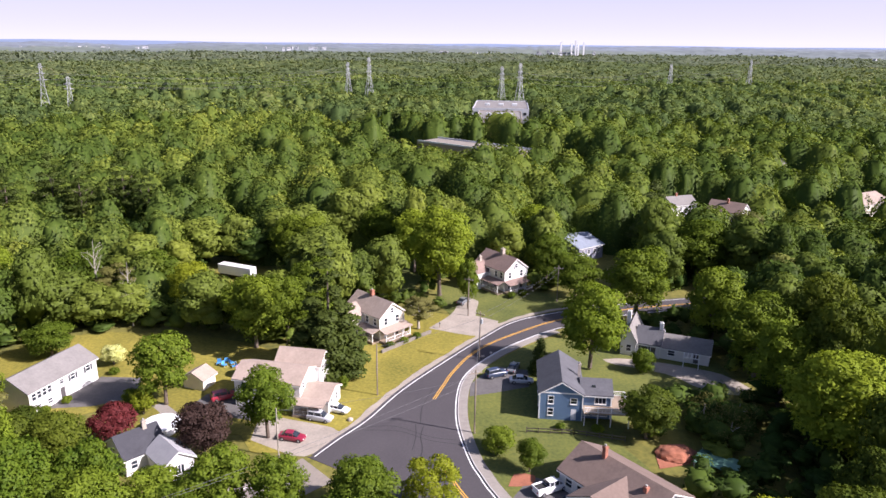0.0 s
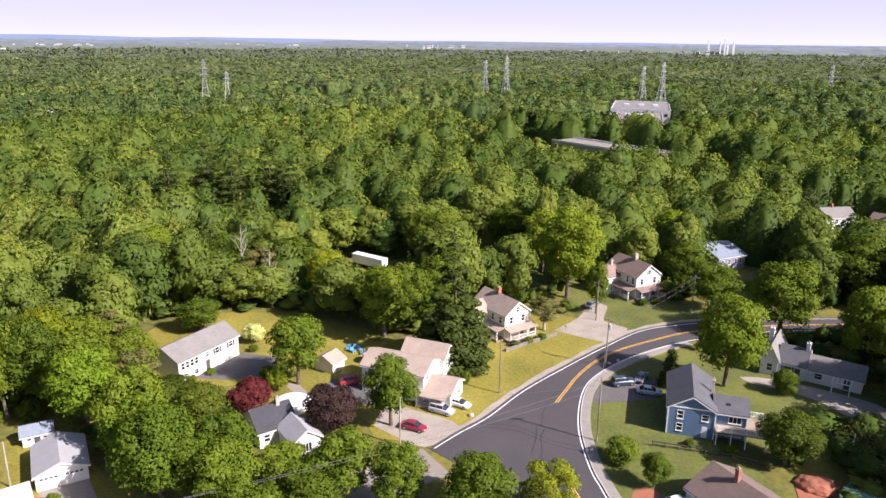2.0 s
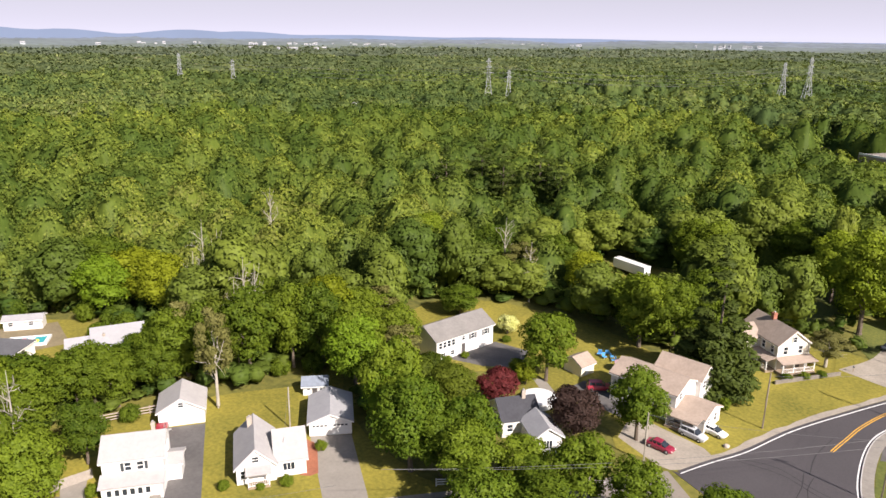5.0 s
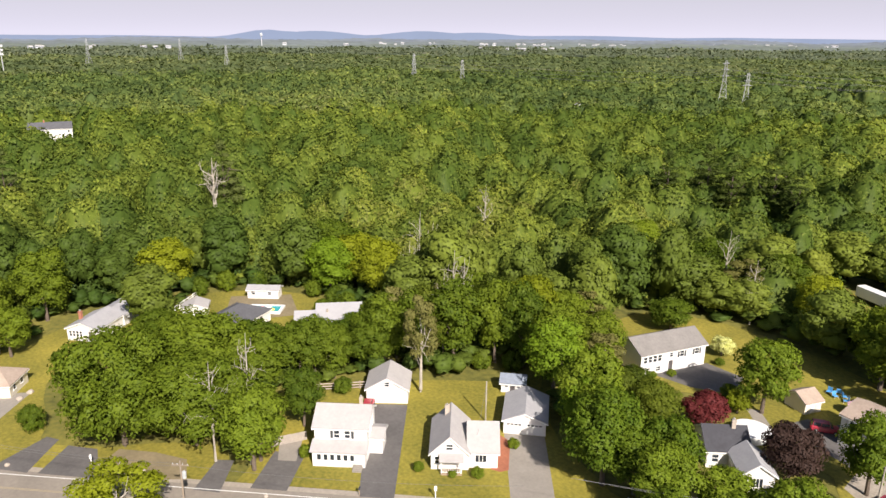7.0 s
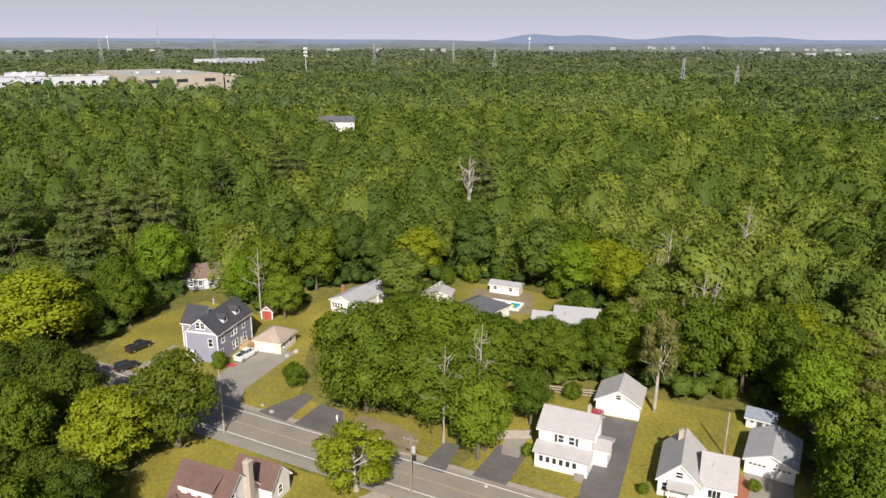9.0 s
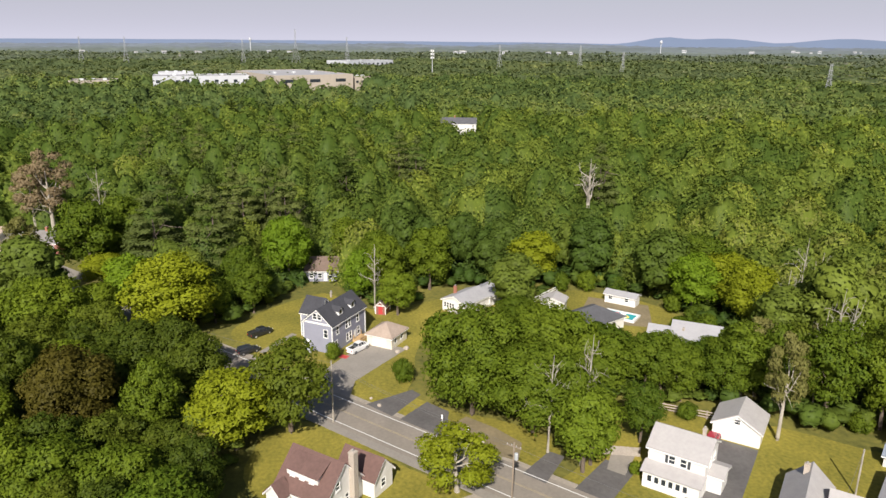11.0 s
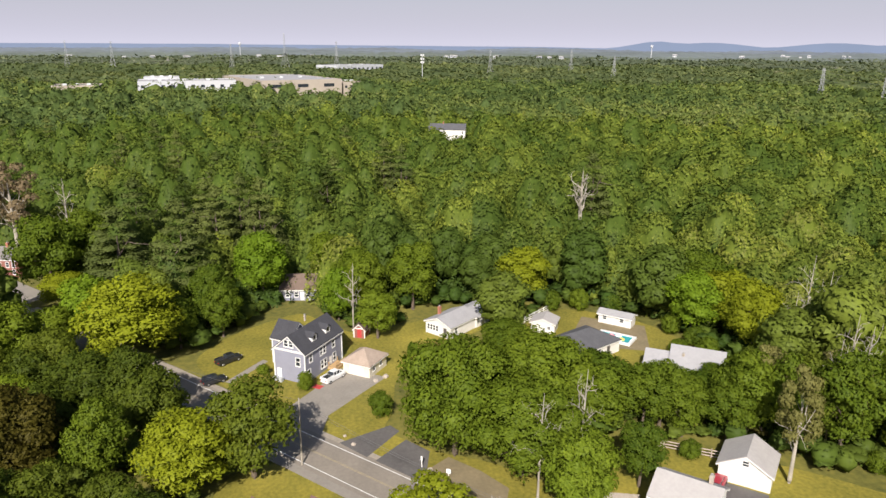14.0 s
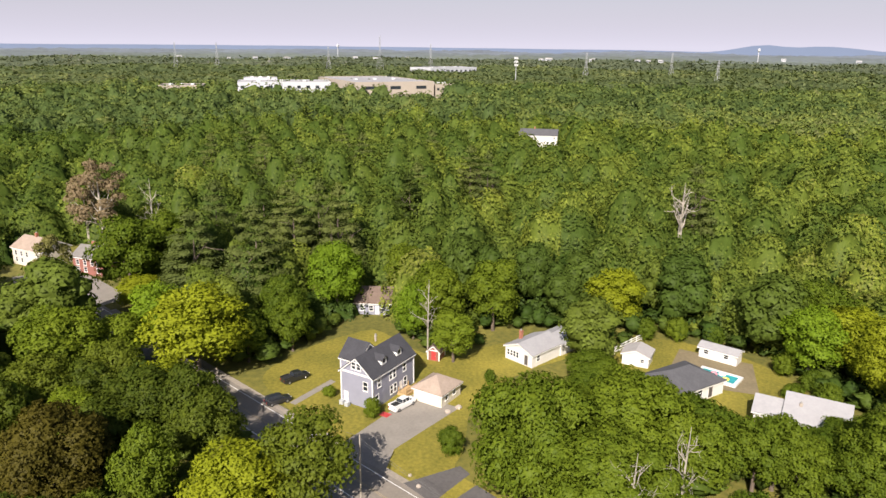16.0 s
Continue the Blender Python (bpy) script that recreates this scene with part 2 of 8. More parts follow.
CHROME = material("wheel rim metal", (0.45, 0.45, 0.46), 0.35, 0.05, metal=0.8)
LAMPGLASS = material("lamp glass", (0.75, 0.72, 0.66), 0.2, 0.05)
TAILGLASS = material("red lamp glass", (0.40, 0.02, 0.02), 0.25, 0.05)
MULCH = material("red mulch", (0.30, 0.11, 0.06), 0.95, 0.2, 3, 0.6)
TARP = material("green tarpaulin", (0.10, 0.22, 0.15), 0.6, 0.15, 2)
BLUECLOTH = material("blue cloth", (0.08, 0.30, 0.62), 0.6, 0.12, 2)
PINKCLOTH = material("pink cloth", (0.66, 0.42, 0.45), 0.7, 0.08, 2)
WATER = material("pool water", (0.05, 0.36, 0.40), 0.05, 0.1, 1.5)
FLOAT = {c: material(c + " vinyl", v, 0.4, 0.05) for c, v in (("pink", (0.75, 0.25, 0.30)), ("yellow", (0.75, 0.60, 0.10)), ("white", (0.8, 0.8, 0.8)))}
PLASTIC = material("white plastic", (0.78, 0.78, 0.77), 0.4, 0.04)


def roofing(name, color, spread=0.16):
    m = material(name, color, 0.92, spread, 2.2, 0.5, bump=0.35, bump_scale=7)
    return m


ROOF = {
    "grey": roofing("grey shingles", (0.200, 0.186, 0.172)),
    "dark": roofing("charcoal shingles", (0.050, 0.050, 0.058)),
    "slate": roofing("slate-grey shingles", (0.092, 0.092, 0.100)),
    "umber": roofing("faded umber shingles", (0.330, 0.262, 0.212)),
    "brown": roofing("brown shingles", (0.170, 0.122, 0.098)),
    "red": roofing("red-brown shingles", (0.138, 0.080, 0.068)),
    "chestnut": roofing("chestnut-brown shingles", (0.235, 0.165, 0.138)),
    "tan": roofing("tan shingles", (0.350, 0.275, 0.220)),
    "pale": roofing("pale grey shingles", (0.380, 0.360, 0.350), 0.08),
    "white": roofing("white roofing", (0.33, 0.325, 0.335), 0.08),
    "blue": roofing("blue-grey roofing", (0.21, 0.24, 0.29)),
}


# ---- mesh helpers ----
def mesh_of(name, verts, faces, mat=None, smooth=False):
    me = bpy.data.meshes.new(name)
    me.from_pydata([tuple(v) for v in verts], [], [tuple(f) for f in faces])
    if mat:
        me.materials.append(mat)
    if smooth:
        me.polygons.foreach_set("use_smooth", [True] * len(me.polygons))
    me.update()
    return me


def child(name, me, parent, label="", m=None):
    ob = new(name, me)
    ob.parent = parent
    if m is not None:
        ob.matrix_basis = m
    if label:
        ob["label"] = label
    return ob


def part(name, bm, mat, parent, label="", m=None):
    me = bpy.data.meshes.new(name)
    bm.to_mesh(me)
    bm.free()
    me.materials.append(mat)
    return child(name, me, parent, label, m)


def thing(name, label, category, x, y, z=0.0, turn=0.0, group="", kind=""):
    ob = new(name)
    ob.empty_display_size = 0.5
    ob.matrix_basis = pose(x, y, z, 0, 0, turn)
    return tagged(ob, label, category, group, kind)


def add_box(bm, x0, y0, z0, x1, y1, z1, bevel=0.0):
    made = bmesh.ops.create_cube(bm, size=1.0)["verts"]
    bmesh.ops.transform(bm, matrix=Matrix.Translation(((x0 + x1) / 2, (y0 + y1) / 2, (z0 + z1) / 2)) @ Matrix.Diagonal((x1 - x0, y1 - y0, z1 - z0, 1)), verts=made)
    if bevel:
        edges = list({e for v in made for e in v.link_edges})
        bmesh.ops.bevel(bm, geom=edges, offset=bevel, segments=1, affect="EDGES")
    return bm


def box(*args, bevel=0.0):
    return add_box(bmesh.new(), *args, bevel=bevel)


def add_tube(bm, points, radii, sides=6):
    """A tapered tube along points."""
    rings = []
    for i, p in enumerate(points):
        a, b = Vector(points[max(i - 1, 0)]), Vector(points[min(i + 1, len(points) - 1)])
        turn = (b - a).to_track_quat("Z", "Y").to_matrix()
        rings.append([bm.verts.new(Vector(p) + turn @ Vector((math.cos(t) * radii[i], math.sin(t) * radii[i], 0))) for t in (2 * math.pi * s / sides for s in range(sides))])
    for lo, hi in zip(rings, rings[1:]):
        for s in range(sides):
            bm.faces.new((lo[s], lo[(s + 1) % sides], hi[(s + 1) % sides], hi[s]))
    bm.faces.new(rings[0][::-1])
    bm.faces.new(rings[-1])
    return bm


def solid(bm, lower, upper):
    """A solid between two rings of as many points."""
    a, b = [bm.verts.new(p) for p in lower], [bm.verts.new(p) for p in upper]
    n = len(a)
    bm.faces.new(a[::-1])
    bm.faces.new(b)
    for i in range(n):
        bm.faces.new((a[i], a[(i + 1) % n], b[(i + 1) % n], b[i]))
    return bm


def smooth_line(points, step=1.5):
    """A Catmull-Rom curve through points of the plan."""
    pts = [Vector((*p, 0)).to_2d() for p in points]
    pts = [2 * pts[0] - pts[1]] + pts + [2 * pts[-1] - pts[-2]]
    out = []
    for a, b, c, d in zip(pts, pts[1:], pts[2:], pts[3:]):
        n = max(2, int((c - b).length / step))
        for i in range(n):
            t = i / n
            out.append(0.5 * (2 * b + (c - a) * t + (2 * a - 5 * b + 4 * c - d) * t * t + (3 * b - a - 3 * c + d) * t**3))
    return out + [pts[-2]]


def shifted(line, offset):
    """The line moved to its left by offset."""
    out = []
    for i, p in enumerate(line):
        d = (line[min(i + 1, len(line) - 1)] - line[max(i - 1, 0)]).normalized()
        out.append(p + Vector((-d.y, d.x)) * offset)
    return out


def strip(name, left, right, low, high, mat):
    """A slab between two lines of the plan that have as many points."""
    n = len(left)
    verts = [(p.x, p.y, z) for line in (left, right) for z in (low, high) for p in line]
    faces = []
    for i in range(n - 1):
        ll, lh, rl, rh = i, n + i, 2 * n + i, 3 * n + i
        faces += [(rh, rh + 1, lh + 1, lh), (ll, lh, lh + 1, ll + 1), (rl, rl + 1, rh + 1, rh)]
    faces += [(0, 2 * n, 3 * n, n), (n - 1, 2 * n - 1, 4 * n - 1, 3 * n - 1)]
    return new(name, mesh_of(name, verts, faces, mat))


def patch(name, outline, high, mat, low=-0.02, label="", category="", kind="structure"):
    """A flat slab with an outline in the plan."""
    bm = bmesh.new()
    solid(bm, [(x, y, low) for x, y in outline], [(x, y, high) for x, y in outline])
    bmesh.ops.recalc_face_normals(bm, faces=bm.faces)
    bmesh.ops.triangulate(bm, faces=[f for f in bm.faces if len(f.verts) > 4])
    me = bpy.data.meshes.new(name)
    bm.to_mesh(me)
    bm.free()
    me.materials.append(mat)
    return tagged(new(name, me), label, category, kind=kind)

# ---- ground, roads, lawns ----
def ground_sheet():
    """One sheet out to the horizon, finer near the houses."""
    radii = [0, 20, 40, 60, 80, 100, 120, 140, 160, 180, 200, 240, 300, 400, 600, 1000, 1800, 3000, 4880]
    sides = 72
    verts, faces = [(0, 0, -0.03)], []
    for r in radii[1:]:
        verts += [(r * math.cos(2 * math.pi * s / sides), r * math.sin(2 * math.pi * s / sides), -0.03) for s in range(sides)]
    for s in range(sides):
        faces.append((0, 1 + s, 1 + (s + 1) % sides))
    for k in range(len(radii) - 2):
        a, b = 1 + k * sides, 1 + (k + 1) * sides
        for s in range(sides):
            faces.append((a + s, b + s, b + (s + 1) % sides, a + (s + 1) % sides))
    return tagged(new("ground", mesh_of("ground", verts, faces, FLOOR)), "dark leaf-littered woodland floor and rough ground", "ground", kind="structure")


ground_sheet()

# the main road: its right and left painted edge lines, from the south
RIGHT = [(22, 62), (14, 75), (7.5, 88.4), (5.7, 93.1), (4.5, 96.7), (3.1, 104), (2.5, 110.3), (2.8, 118.5), (4.0, 125), (6.6, 130.6), (11.6, 137.6), (18.1, 144.2), (25, 149.7), (36, 156), (50, 161), (75, 167)]
LEFT = [(14.5, 60), (7, 73), (-3, 85), (-14, 92), (-19.8, 97.8), (-16.6, 103.2), (-12.6, 109.3), (-7.4, 120), (-0.2, 131.4), (8.3, 143.8), (16.5, 154.1), (26.7, 160.0), (38, 164.5), (52, 168.5), (75, 174)]
MIDDLE = [(-1.4, 116.7), (0.5, 122.8), (2.1, 127.7), (5.6, 135.3), (10.7, 142.2), (18.9, 149.6), (26.0, 155.0), (37, 160.2), (51, 164.7), (75, 170.5)]


def resampled(line, n):
    """n points at even steps along a line."""
    gaps = [0.0]
    for a, b in zip(line, line[1:]):
        gaps.append(gaps[-1] + (b - a).length)
    want = np.linspace(0, gaps[-1], n)
    xs, ys = np.interp(want, gaps, [p.x for p in line]), np.interp(want, gaps, [p.y for p in line])
    return [Vector((x, y)) for x, y in zip(xs, ys)]


right_line = smooth_line(RIGHT, 1.0)
north = smooth_line(LEFT[4:], 1.0)
tagged(strip("road_main", resampled(shifted(north, 0.7), 130), resampled(shifted(smooth_line(RIGHT[2:], 1.0), -0.35), 130), -0.02, 0.03, NEWTAR), "fresh dark asphalt road curving past the houses", "road", kind="structure")
tagged(strip("road_south", resampled(smooth_line([(14.2, 60), (6.6, 73), (-1, 83), (-9, 90), (-21, 97.8)], 1.0), 50), resampled(shifted(smooth_line(RIGHT[:3] + [(7.0, 89.5), (1.0, 99.6)], 1.0), -0.35), 50), -0.02, 0.026, NEWTAR), "fresh dark asphalt junction of two roads", "road", kind="structure")

# the straight older street to the south-west
S0, S1 = Vector((-19.5, 98.1)), Vector((-190, -63.2))
along = (S1 - S0).normalized()
side = Vector((-along.y, along.x))
start = S0 + along * 3


def street(a, b, off0, off1):
    """Two lines along the street, from a to b metres, at offsets towards the camera."""
    n = max(2, int((b - a) / 4))
    pts = [S0 + along * (a + (b - a) * i / (n - 1)) for i in range(n)]
    return [p + side * off0 for p in pts], [p + side * off1 for p in pts]


far_side, near_side = street(2, 234, -0.9, 7.3)
tagged(strip("road_street", near_side, far_side, -0.02, 0.022, OLDTAR), "worn pale grey asphalt street in front of the houses", "road", kind="structure")
for nm, a, b, mat, lo, hi in (("edge_line", 0.0, 0.14, LINE_WHITE, 8, 234), ("edge_line", 6.25, 6.39, LINE_WHITE, 8, 234), ("centre_line", 3.0, 3.11, LINE_FADED, 20, 234), ("centre_line", 3.24, 3.35, LINE_FADED, 20, 234)):
    p, q = street(lo, hi, a, b)
    tagged(strip(nm, q, p, 0.018, 0.028, mat), "faded painted line along the street", "road marking", kind="structure")
far_kerb, near_kerb = street(14, 230, -2.0, -0.9)
tagged(strip("verge_strip", near_kerb, far_kerb, -0.02, 0.016, SAND), "sandy strip between street and lawns", "verge", kind="structure")
far_kerb, near_kerb = street(14, 150, 7.3, 8.9)
tagged(strip("pavement_street", near_kerb, far_kerb, -0.02, 0.05, CONCRETE), "pale pavement along the street", "pavement", kind="structure")

# painted lines on the main road
w = smooth_line(LEFT[4:], 1.0)
tagged(strip("edge_line", shifted(w, 0.1), shifted(w, -0.1), 0.025, 0.036, LINE_WHITE), "white painted line along the road's edge", "road marking", kind="structure")
w = smooth_line(RIGHT, 1.0)
tagged(strip("edge_line", shifted(w, 0.1), shifted(w, -0.1), 0.025, 0.036, LINE_WHITE), "white painted line along the kerb", "road marking", kind="structure")
w = smooth_line(MIDDLE, 1.0)
for off in (-0.19, 0.19):
    tagged(strip("centre_line", shifted(w, off + 0.09), shifted(w, off - 0.09), 0.025, 0.037, LINE_YELLOW), "double yellow painted centre line", "road marking", kind="structure")
w = smooth_line([(0.4, 95.6), (1.9, 91.6), (3.5, 88), (10.3, 75), (18, 61.5)], 1.0)
for off in (-0.19, 0.19):
    tagged(strip("centre_line", shifted(w, off + 0.09), shifted(w, off - 0.09), 0.025, 0.037, LINE_YELLOW), "double yellow painted centre line", "road marking", kind="structure")

# kerb and pavement beside the right edge
k0 = resampled(smooth_line(RIGHT[1:13], 1.0), 110)
tagged(strip("kerb", shifted(k0, -0.35), shifted(k0, -0.52), -0.02, 0.16, material("granite kerb", (0.42, 0.40, 0.38), 0.85, 0.15, 4)), "granite kerb along the pavement", "kerb", kind="structure")
tagged(strip("pavement_main", shifted(k0, -0.52), shifted(k0, -2.1), -0.02, 0.13, CONCRETE), "pale concrete pavement beside the kerb", "pavement", kind="structure")
for i in range(2, 108, 2):
    a, b = shifted(k0, -0.53), shifted(k0, -2.09)
    d = (k0[i + 1] - k0[i]).normalized() * 0.02
    joint = mesh_of("pavement_joint", [(p.x, p.y, 0.134) for p in (a[i] - d, b[i] - d, b[i] + d, a[i] + d)], [(0, 1, 2, 3)], FOUND)
    child("pavement_joint", joint, bpy.data.objects["pavement_main"])

# sealed cracks in the new asphalt
for pts in ([(-13.5, 106.6), (-8, 107.2), (-2, 104.0), (2.3, 103.0)], [(-13.2, 105.9), (-7, 105.6), (-2, 102.9), (2.6, 101.8)], [(-3.0, 107.4), (-3.4, 104), (-3.0, 100), (-3.6, 96)], [(-4.4, 108), (-4.2, 104), (-4.6, 100)], [(-1.6, 121), (-3.4, 114), (-3.6, 108)]):
    w = smooth_line(pts, 0.8)
    tagged(strip("crack_seal", shifted(w, 0.06), shifted(w, -0.06), 0.02, 0.034, SEALER), "dark tar seal over a crack in the road", "crack seal", kind="structure")

# sandy shoulder on the left of the main road
w = resampled(smooth_line([(-18.4, 101.5), (-13.5, 109.5), (-8.3, 120.4), (-1.2, 131.9), (7.2, 144.2), (15, 154), (26, 161.5), (38, 166)], 1.0), 90)
bank = [p + Vector((-0.85, 0.5)) * (0.9 + 0.6 * noise.noise((p.x * 0.3, p.y * 0.3, 0))) for p in w]
tagged(strip("road_shoulder", bank, shifted(w, -0.3), -0.02, 0.02, SAND), "sandy gravel shoulder beside the road", "verge", kind="structure")


def rounded(outline, wobble=0.5):
    line = smooth_line(list(outline) + [outline[0]], 2.5)[:-1]
    return [(p.x + wobble * noise.noise((p.x * 0.25, p.y * 0.25, 1)), p.y + wobble * noise.noise((p.x * 0.25, p.y * 0.25, 5))) for p in line]


LAWN_A = [(-17.5, 99), (-20, 99.5), (-30, 99), (-33, 104), (-41, 104), (-50, 104), (-56, 113), (-72, 106), (-86, 119), (-90, 136), (-79, 144.5), (-63, 146), (-44, 142), (-31, 136), (-20, 140), (-17, 157), (-3, 160), (6, 154), (8, 145.5), (-1, 133), (-9, 120)]
LAWN_B = [(2, 158), (-2, 170), (3, 184), (22, 176), (36, 168.5), (26, 162.4), (14, 153.5), (9, 149)]
LAWN_B2 = [(-34, 203), (-23, 208), (-5, 198), (-7, 181), (-10, 168), (-20, 166), (-25, 180)]
LAWN_B3 = [(-65, 189), (-47, 191), (-41, 168), (-43, 153), (-49, 152), (-55, 164)]
LAWN_C = [(11.5, 82), (5.6, 99), (5.0, 118), (7.4, 128), (13, 135.5), (24, 145), (30, 143), (30, 137), (40, 148), (55, 138), (54, 119), (36, 117), (33, 110), (29, 104), (31, 98), (33, 90), (31, 82)]
LAWN_D = [(-86, 33.5), (-95, 45), (-106, 55), (-101, 67), (-96, 76), (-86, 88), (-90, 91), (-84, 96), (-76, 88), (-66, 81), (-52, 76), (-47, 72.5)]
LAWN_F = [(-140, -12), (-150, -17), (-160, -13), (-168, -5), (-173, 3), (-167, 9), (-160, 14), (-161, 23), (-165, 33), (-166, 44), (-158, 45), (-150, 33), (-138, 22.5), (-122, 19), (-117, 17.5), (-110, 24), (-104, 33), (-97, 39), (-90.5, 33), (-100, 23.5), (-118, 7), (-130, -4.5)]
LAWN_F2 = [(-86, 22.5), (-82, 17), (-86, 2), (-93, -9), (-106, -7.5), (-110.5, -0.5), (-98, 11)]
LAWN_G = [(-154, 51), (-166, 63), (-156, 79), (-143, 84), (-128, 82), (-124, 66), (-140, 56)]
LAWN_S = [(-97, -18), (-99, -26), (-107, -24), (-106, -15)]
for nm, outline in (("lawn_villas", LAWN_A), ("lawn_corner", LAWN_B), ("lawn_back", LAWN_B2), ("clearing_trailer", LAWN_B3), ("lawn_blue_house", LAWN_C), ("lawn_white_houses", LAWN_D), ("lawn_grey_house", LAWN_F), ("lawn_chimney_house", LAWN_F2), ("lawn_pool", LAWN_G), ("lawn_shaded", LAWN_S)):
    patch(nm, rounded(outline), 0.012, GREENGRASS if nm in ("lawn_blue_house", "lawn_corner", "lawn_back", "lawn_shaded") else GRASS, label="mown yellow-green lawn with worn dry patches", category="lawn")

# driveways and yards: outline, height, surface, words
YARDS = [
    ([(-31, 102.4), (-31, 110.3), (-26.2, 109.2), (-16.9, 105.3), (-21.4, 97.9)], SAND, "pale gravel driveway in front of the porch"),
    ([(-45, 112), (-43, 118), (-35, 119), (-30, 112), (-31, 108), (-37, 110)], DRIVE, "grey asphalt parking yard"),
    ([(-70, 112), (-65.5, 124.5), (-57.5, 124.2), (-55.5, 116.5), (-62, 113)], DRIVE, "dark asphalt driveway beside the long white house"),
    ([(-51.5, 113.5), (-49.5, 114.5), (-42, 107.2), (-43.8, 105.8)], CONCRETE, "pale paved garden path"),
    ([(-3, 150), (2, 158.5), (5, 169), (9, 168), (8, 158), (13, 154.5), (8.5, 146)], SAND, "pale gravel drive by the road"),
    ([(5.1, 118), (5.4, 122.8), (8, 127), (11, 130.6), (17, 129), (16.5, 122), (10, 119.5)], DRIVE, "asphalt driveway of the blue house"),
    ([(33, 134.5), (40, 134.6), (55, 128), (58, 119.5), (50, 121), (44, 128), (35, 132)], SAND, "dappled gravel yard by the white cottage"),
    ([(9.5, 86.5), (13.5, 93), (18.5, 91.5), (22, 85), (16, 80)], DRIVE, "asphalt driveway beside the brown-roofed house"),
    ([(-94.8, 63.6), (-89.9, 68.9), (-69.3, 50.7), (-72.6, 47.2)], DRIVE, "dark asphalt driveway to the white garage"),
    ([(-72.6, 75.4), (-67.6, 79.6), (-53.3, 66.4), (-57.6, 62)], CONCRETE, "pale concrete driveway to the garage"),
    ([(-84.2, 36.0), (-91.5, 44.3), (-88, 47.8), (-80.5, 40.0)], DRIVE, "worn asphalt parking pad"),
    ([(-94.6, 46.8), (-92.4, 49.8), (-87, 45.5), (-89, 43.5)], CONCRETE, "old concrete slab"),
    ([(-90.0, 30.8), (-95, 36.5), (-93.2, 38.4), (-87.0, 33.4)], DRIVE, "short asphalt drive under the trees"),
    ([(-121, 3.0), (-126, 0.2), (-136.5, 8), (-142, 11.6), (-136.5, 19.6), (-130, 13.8), (-123.6, 8.2), (-117.5, 6.9)], CONCRETE, "pale driveway with a widened end"),
    ([(-114.5, 9.6), (-118.5, 18.2), (-116.4, 19.5), (-109.6, 13.6)], DRIVE, "asphalt drive beneath the oak"),
    ([(-108.4, 14.8), (-113.6, 20.2), (-109.6, 23.4), (-101.3, 21.3)], DRIVE, "asphalt drive beside the oak"),
    ([(-148.4, -4.0), (-139.6, -10.4), (-138.7, -9.3), (-147.5, -2.9)], CONCRETE, "narrow pale garden path"),
    ([(-97.2, 8.6), (-99.0, 6.2), (-92.6, 2.4), (-91, 4.6)], CONCRETE, "pale front path of the red-roofed house"),
    ([(-103.6, 20.8), (-107.5, 26), (-103, 30), (-98, 33), (-93, 31), (-96.5, 27)], DIRT, "bare trodden earth beneath the oak"),
    ([(-86.5, 23), (-84.6, 25), (-78, 16), (-82, 12)], SAND, "sandy drive beside the street"),
    ([(-66.6, 66.8), (-64.8, 68.6), (-70.9, 74.4), (-72.4, 72.9)], MULCH, "strip of red brick paving"),
    ([(-150, 62), (-160, 68), (-152, 80), (-139, 75), (-143, 65)], DIRT, "dry trodden ground round the pool"),
    ([(-213, -95), (-222, -82), (-196, -58), (-176, -74)], CONCRETE, "pale forecourt among the trees"),
    ([(-58, 160), (-63, 172), (-56, 176), (-51, 170)], SAND, "pale gravel by the trailer"),
    ([(33.5, 95.5), (34.5, 101), (39.5, 102.5), (40.5, 97.5)], MULCH, "heap ground of red mulch"),
    ([(10.0, 90.4), (11.0, 93.6), (14.2, 93.4), (13.2, 90.8)], MULCH, "planting bed of red mulch by the pavement"),
]
for n, (outline, mat, words) in enumerate(YARDS):
    patch("driveway_%d" % (n + 1), rounded(outline, 0.25) if mat in (SAND, MULCH) else outline, 0.0165 + 0.0005 * n if mat is not MULCH else 0.05, mat, label=words, category="driveway")

# the motorway that shows between the woods
hw = resampled(smooth_line([(-9, 401), (4, 390), (18, 378), (40, 358)], 4), 60)
tagged(strip("road_motorway", shifted(hw, 9), shifted(hw, -9), -0.02, 9.0, OLDTAR), "distant pale motorway between the woods", "road", kind="structure")
for off in (8.6, -8.6):
    tagged(strip("guard_rail", shifted(hw, off + 0.15), shifted(hw, off - 0.15), 9.0, 9.8, STEEL), "steel guard rail along the motorway", "guard rail", kind="structure")
patch("field_far", rounded([(-95, 800), (-60, 840), (-20, 850), (0, 800), (-40, 780)], 3), 9.0, GRASS, label="far sunlit meadow between the woods", category="field")

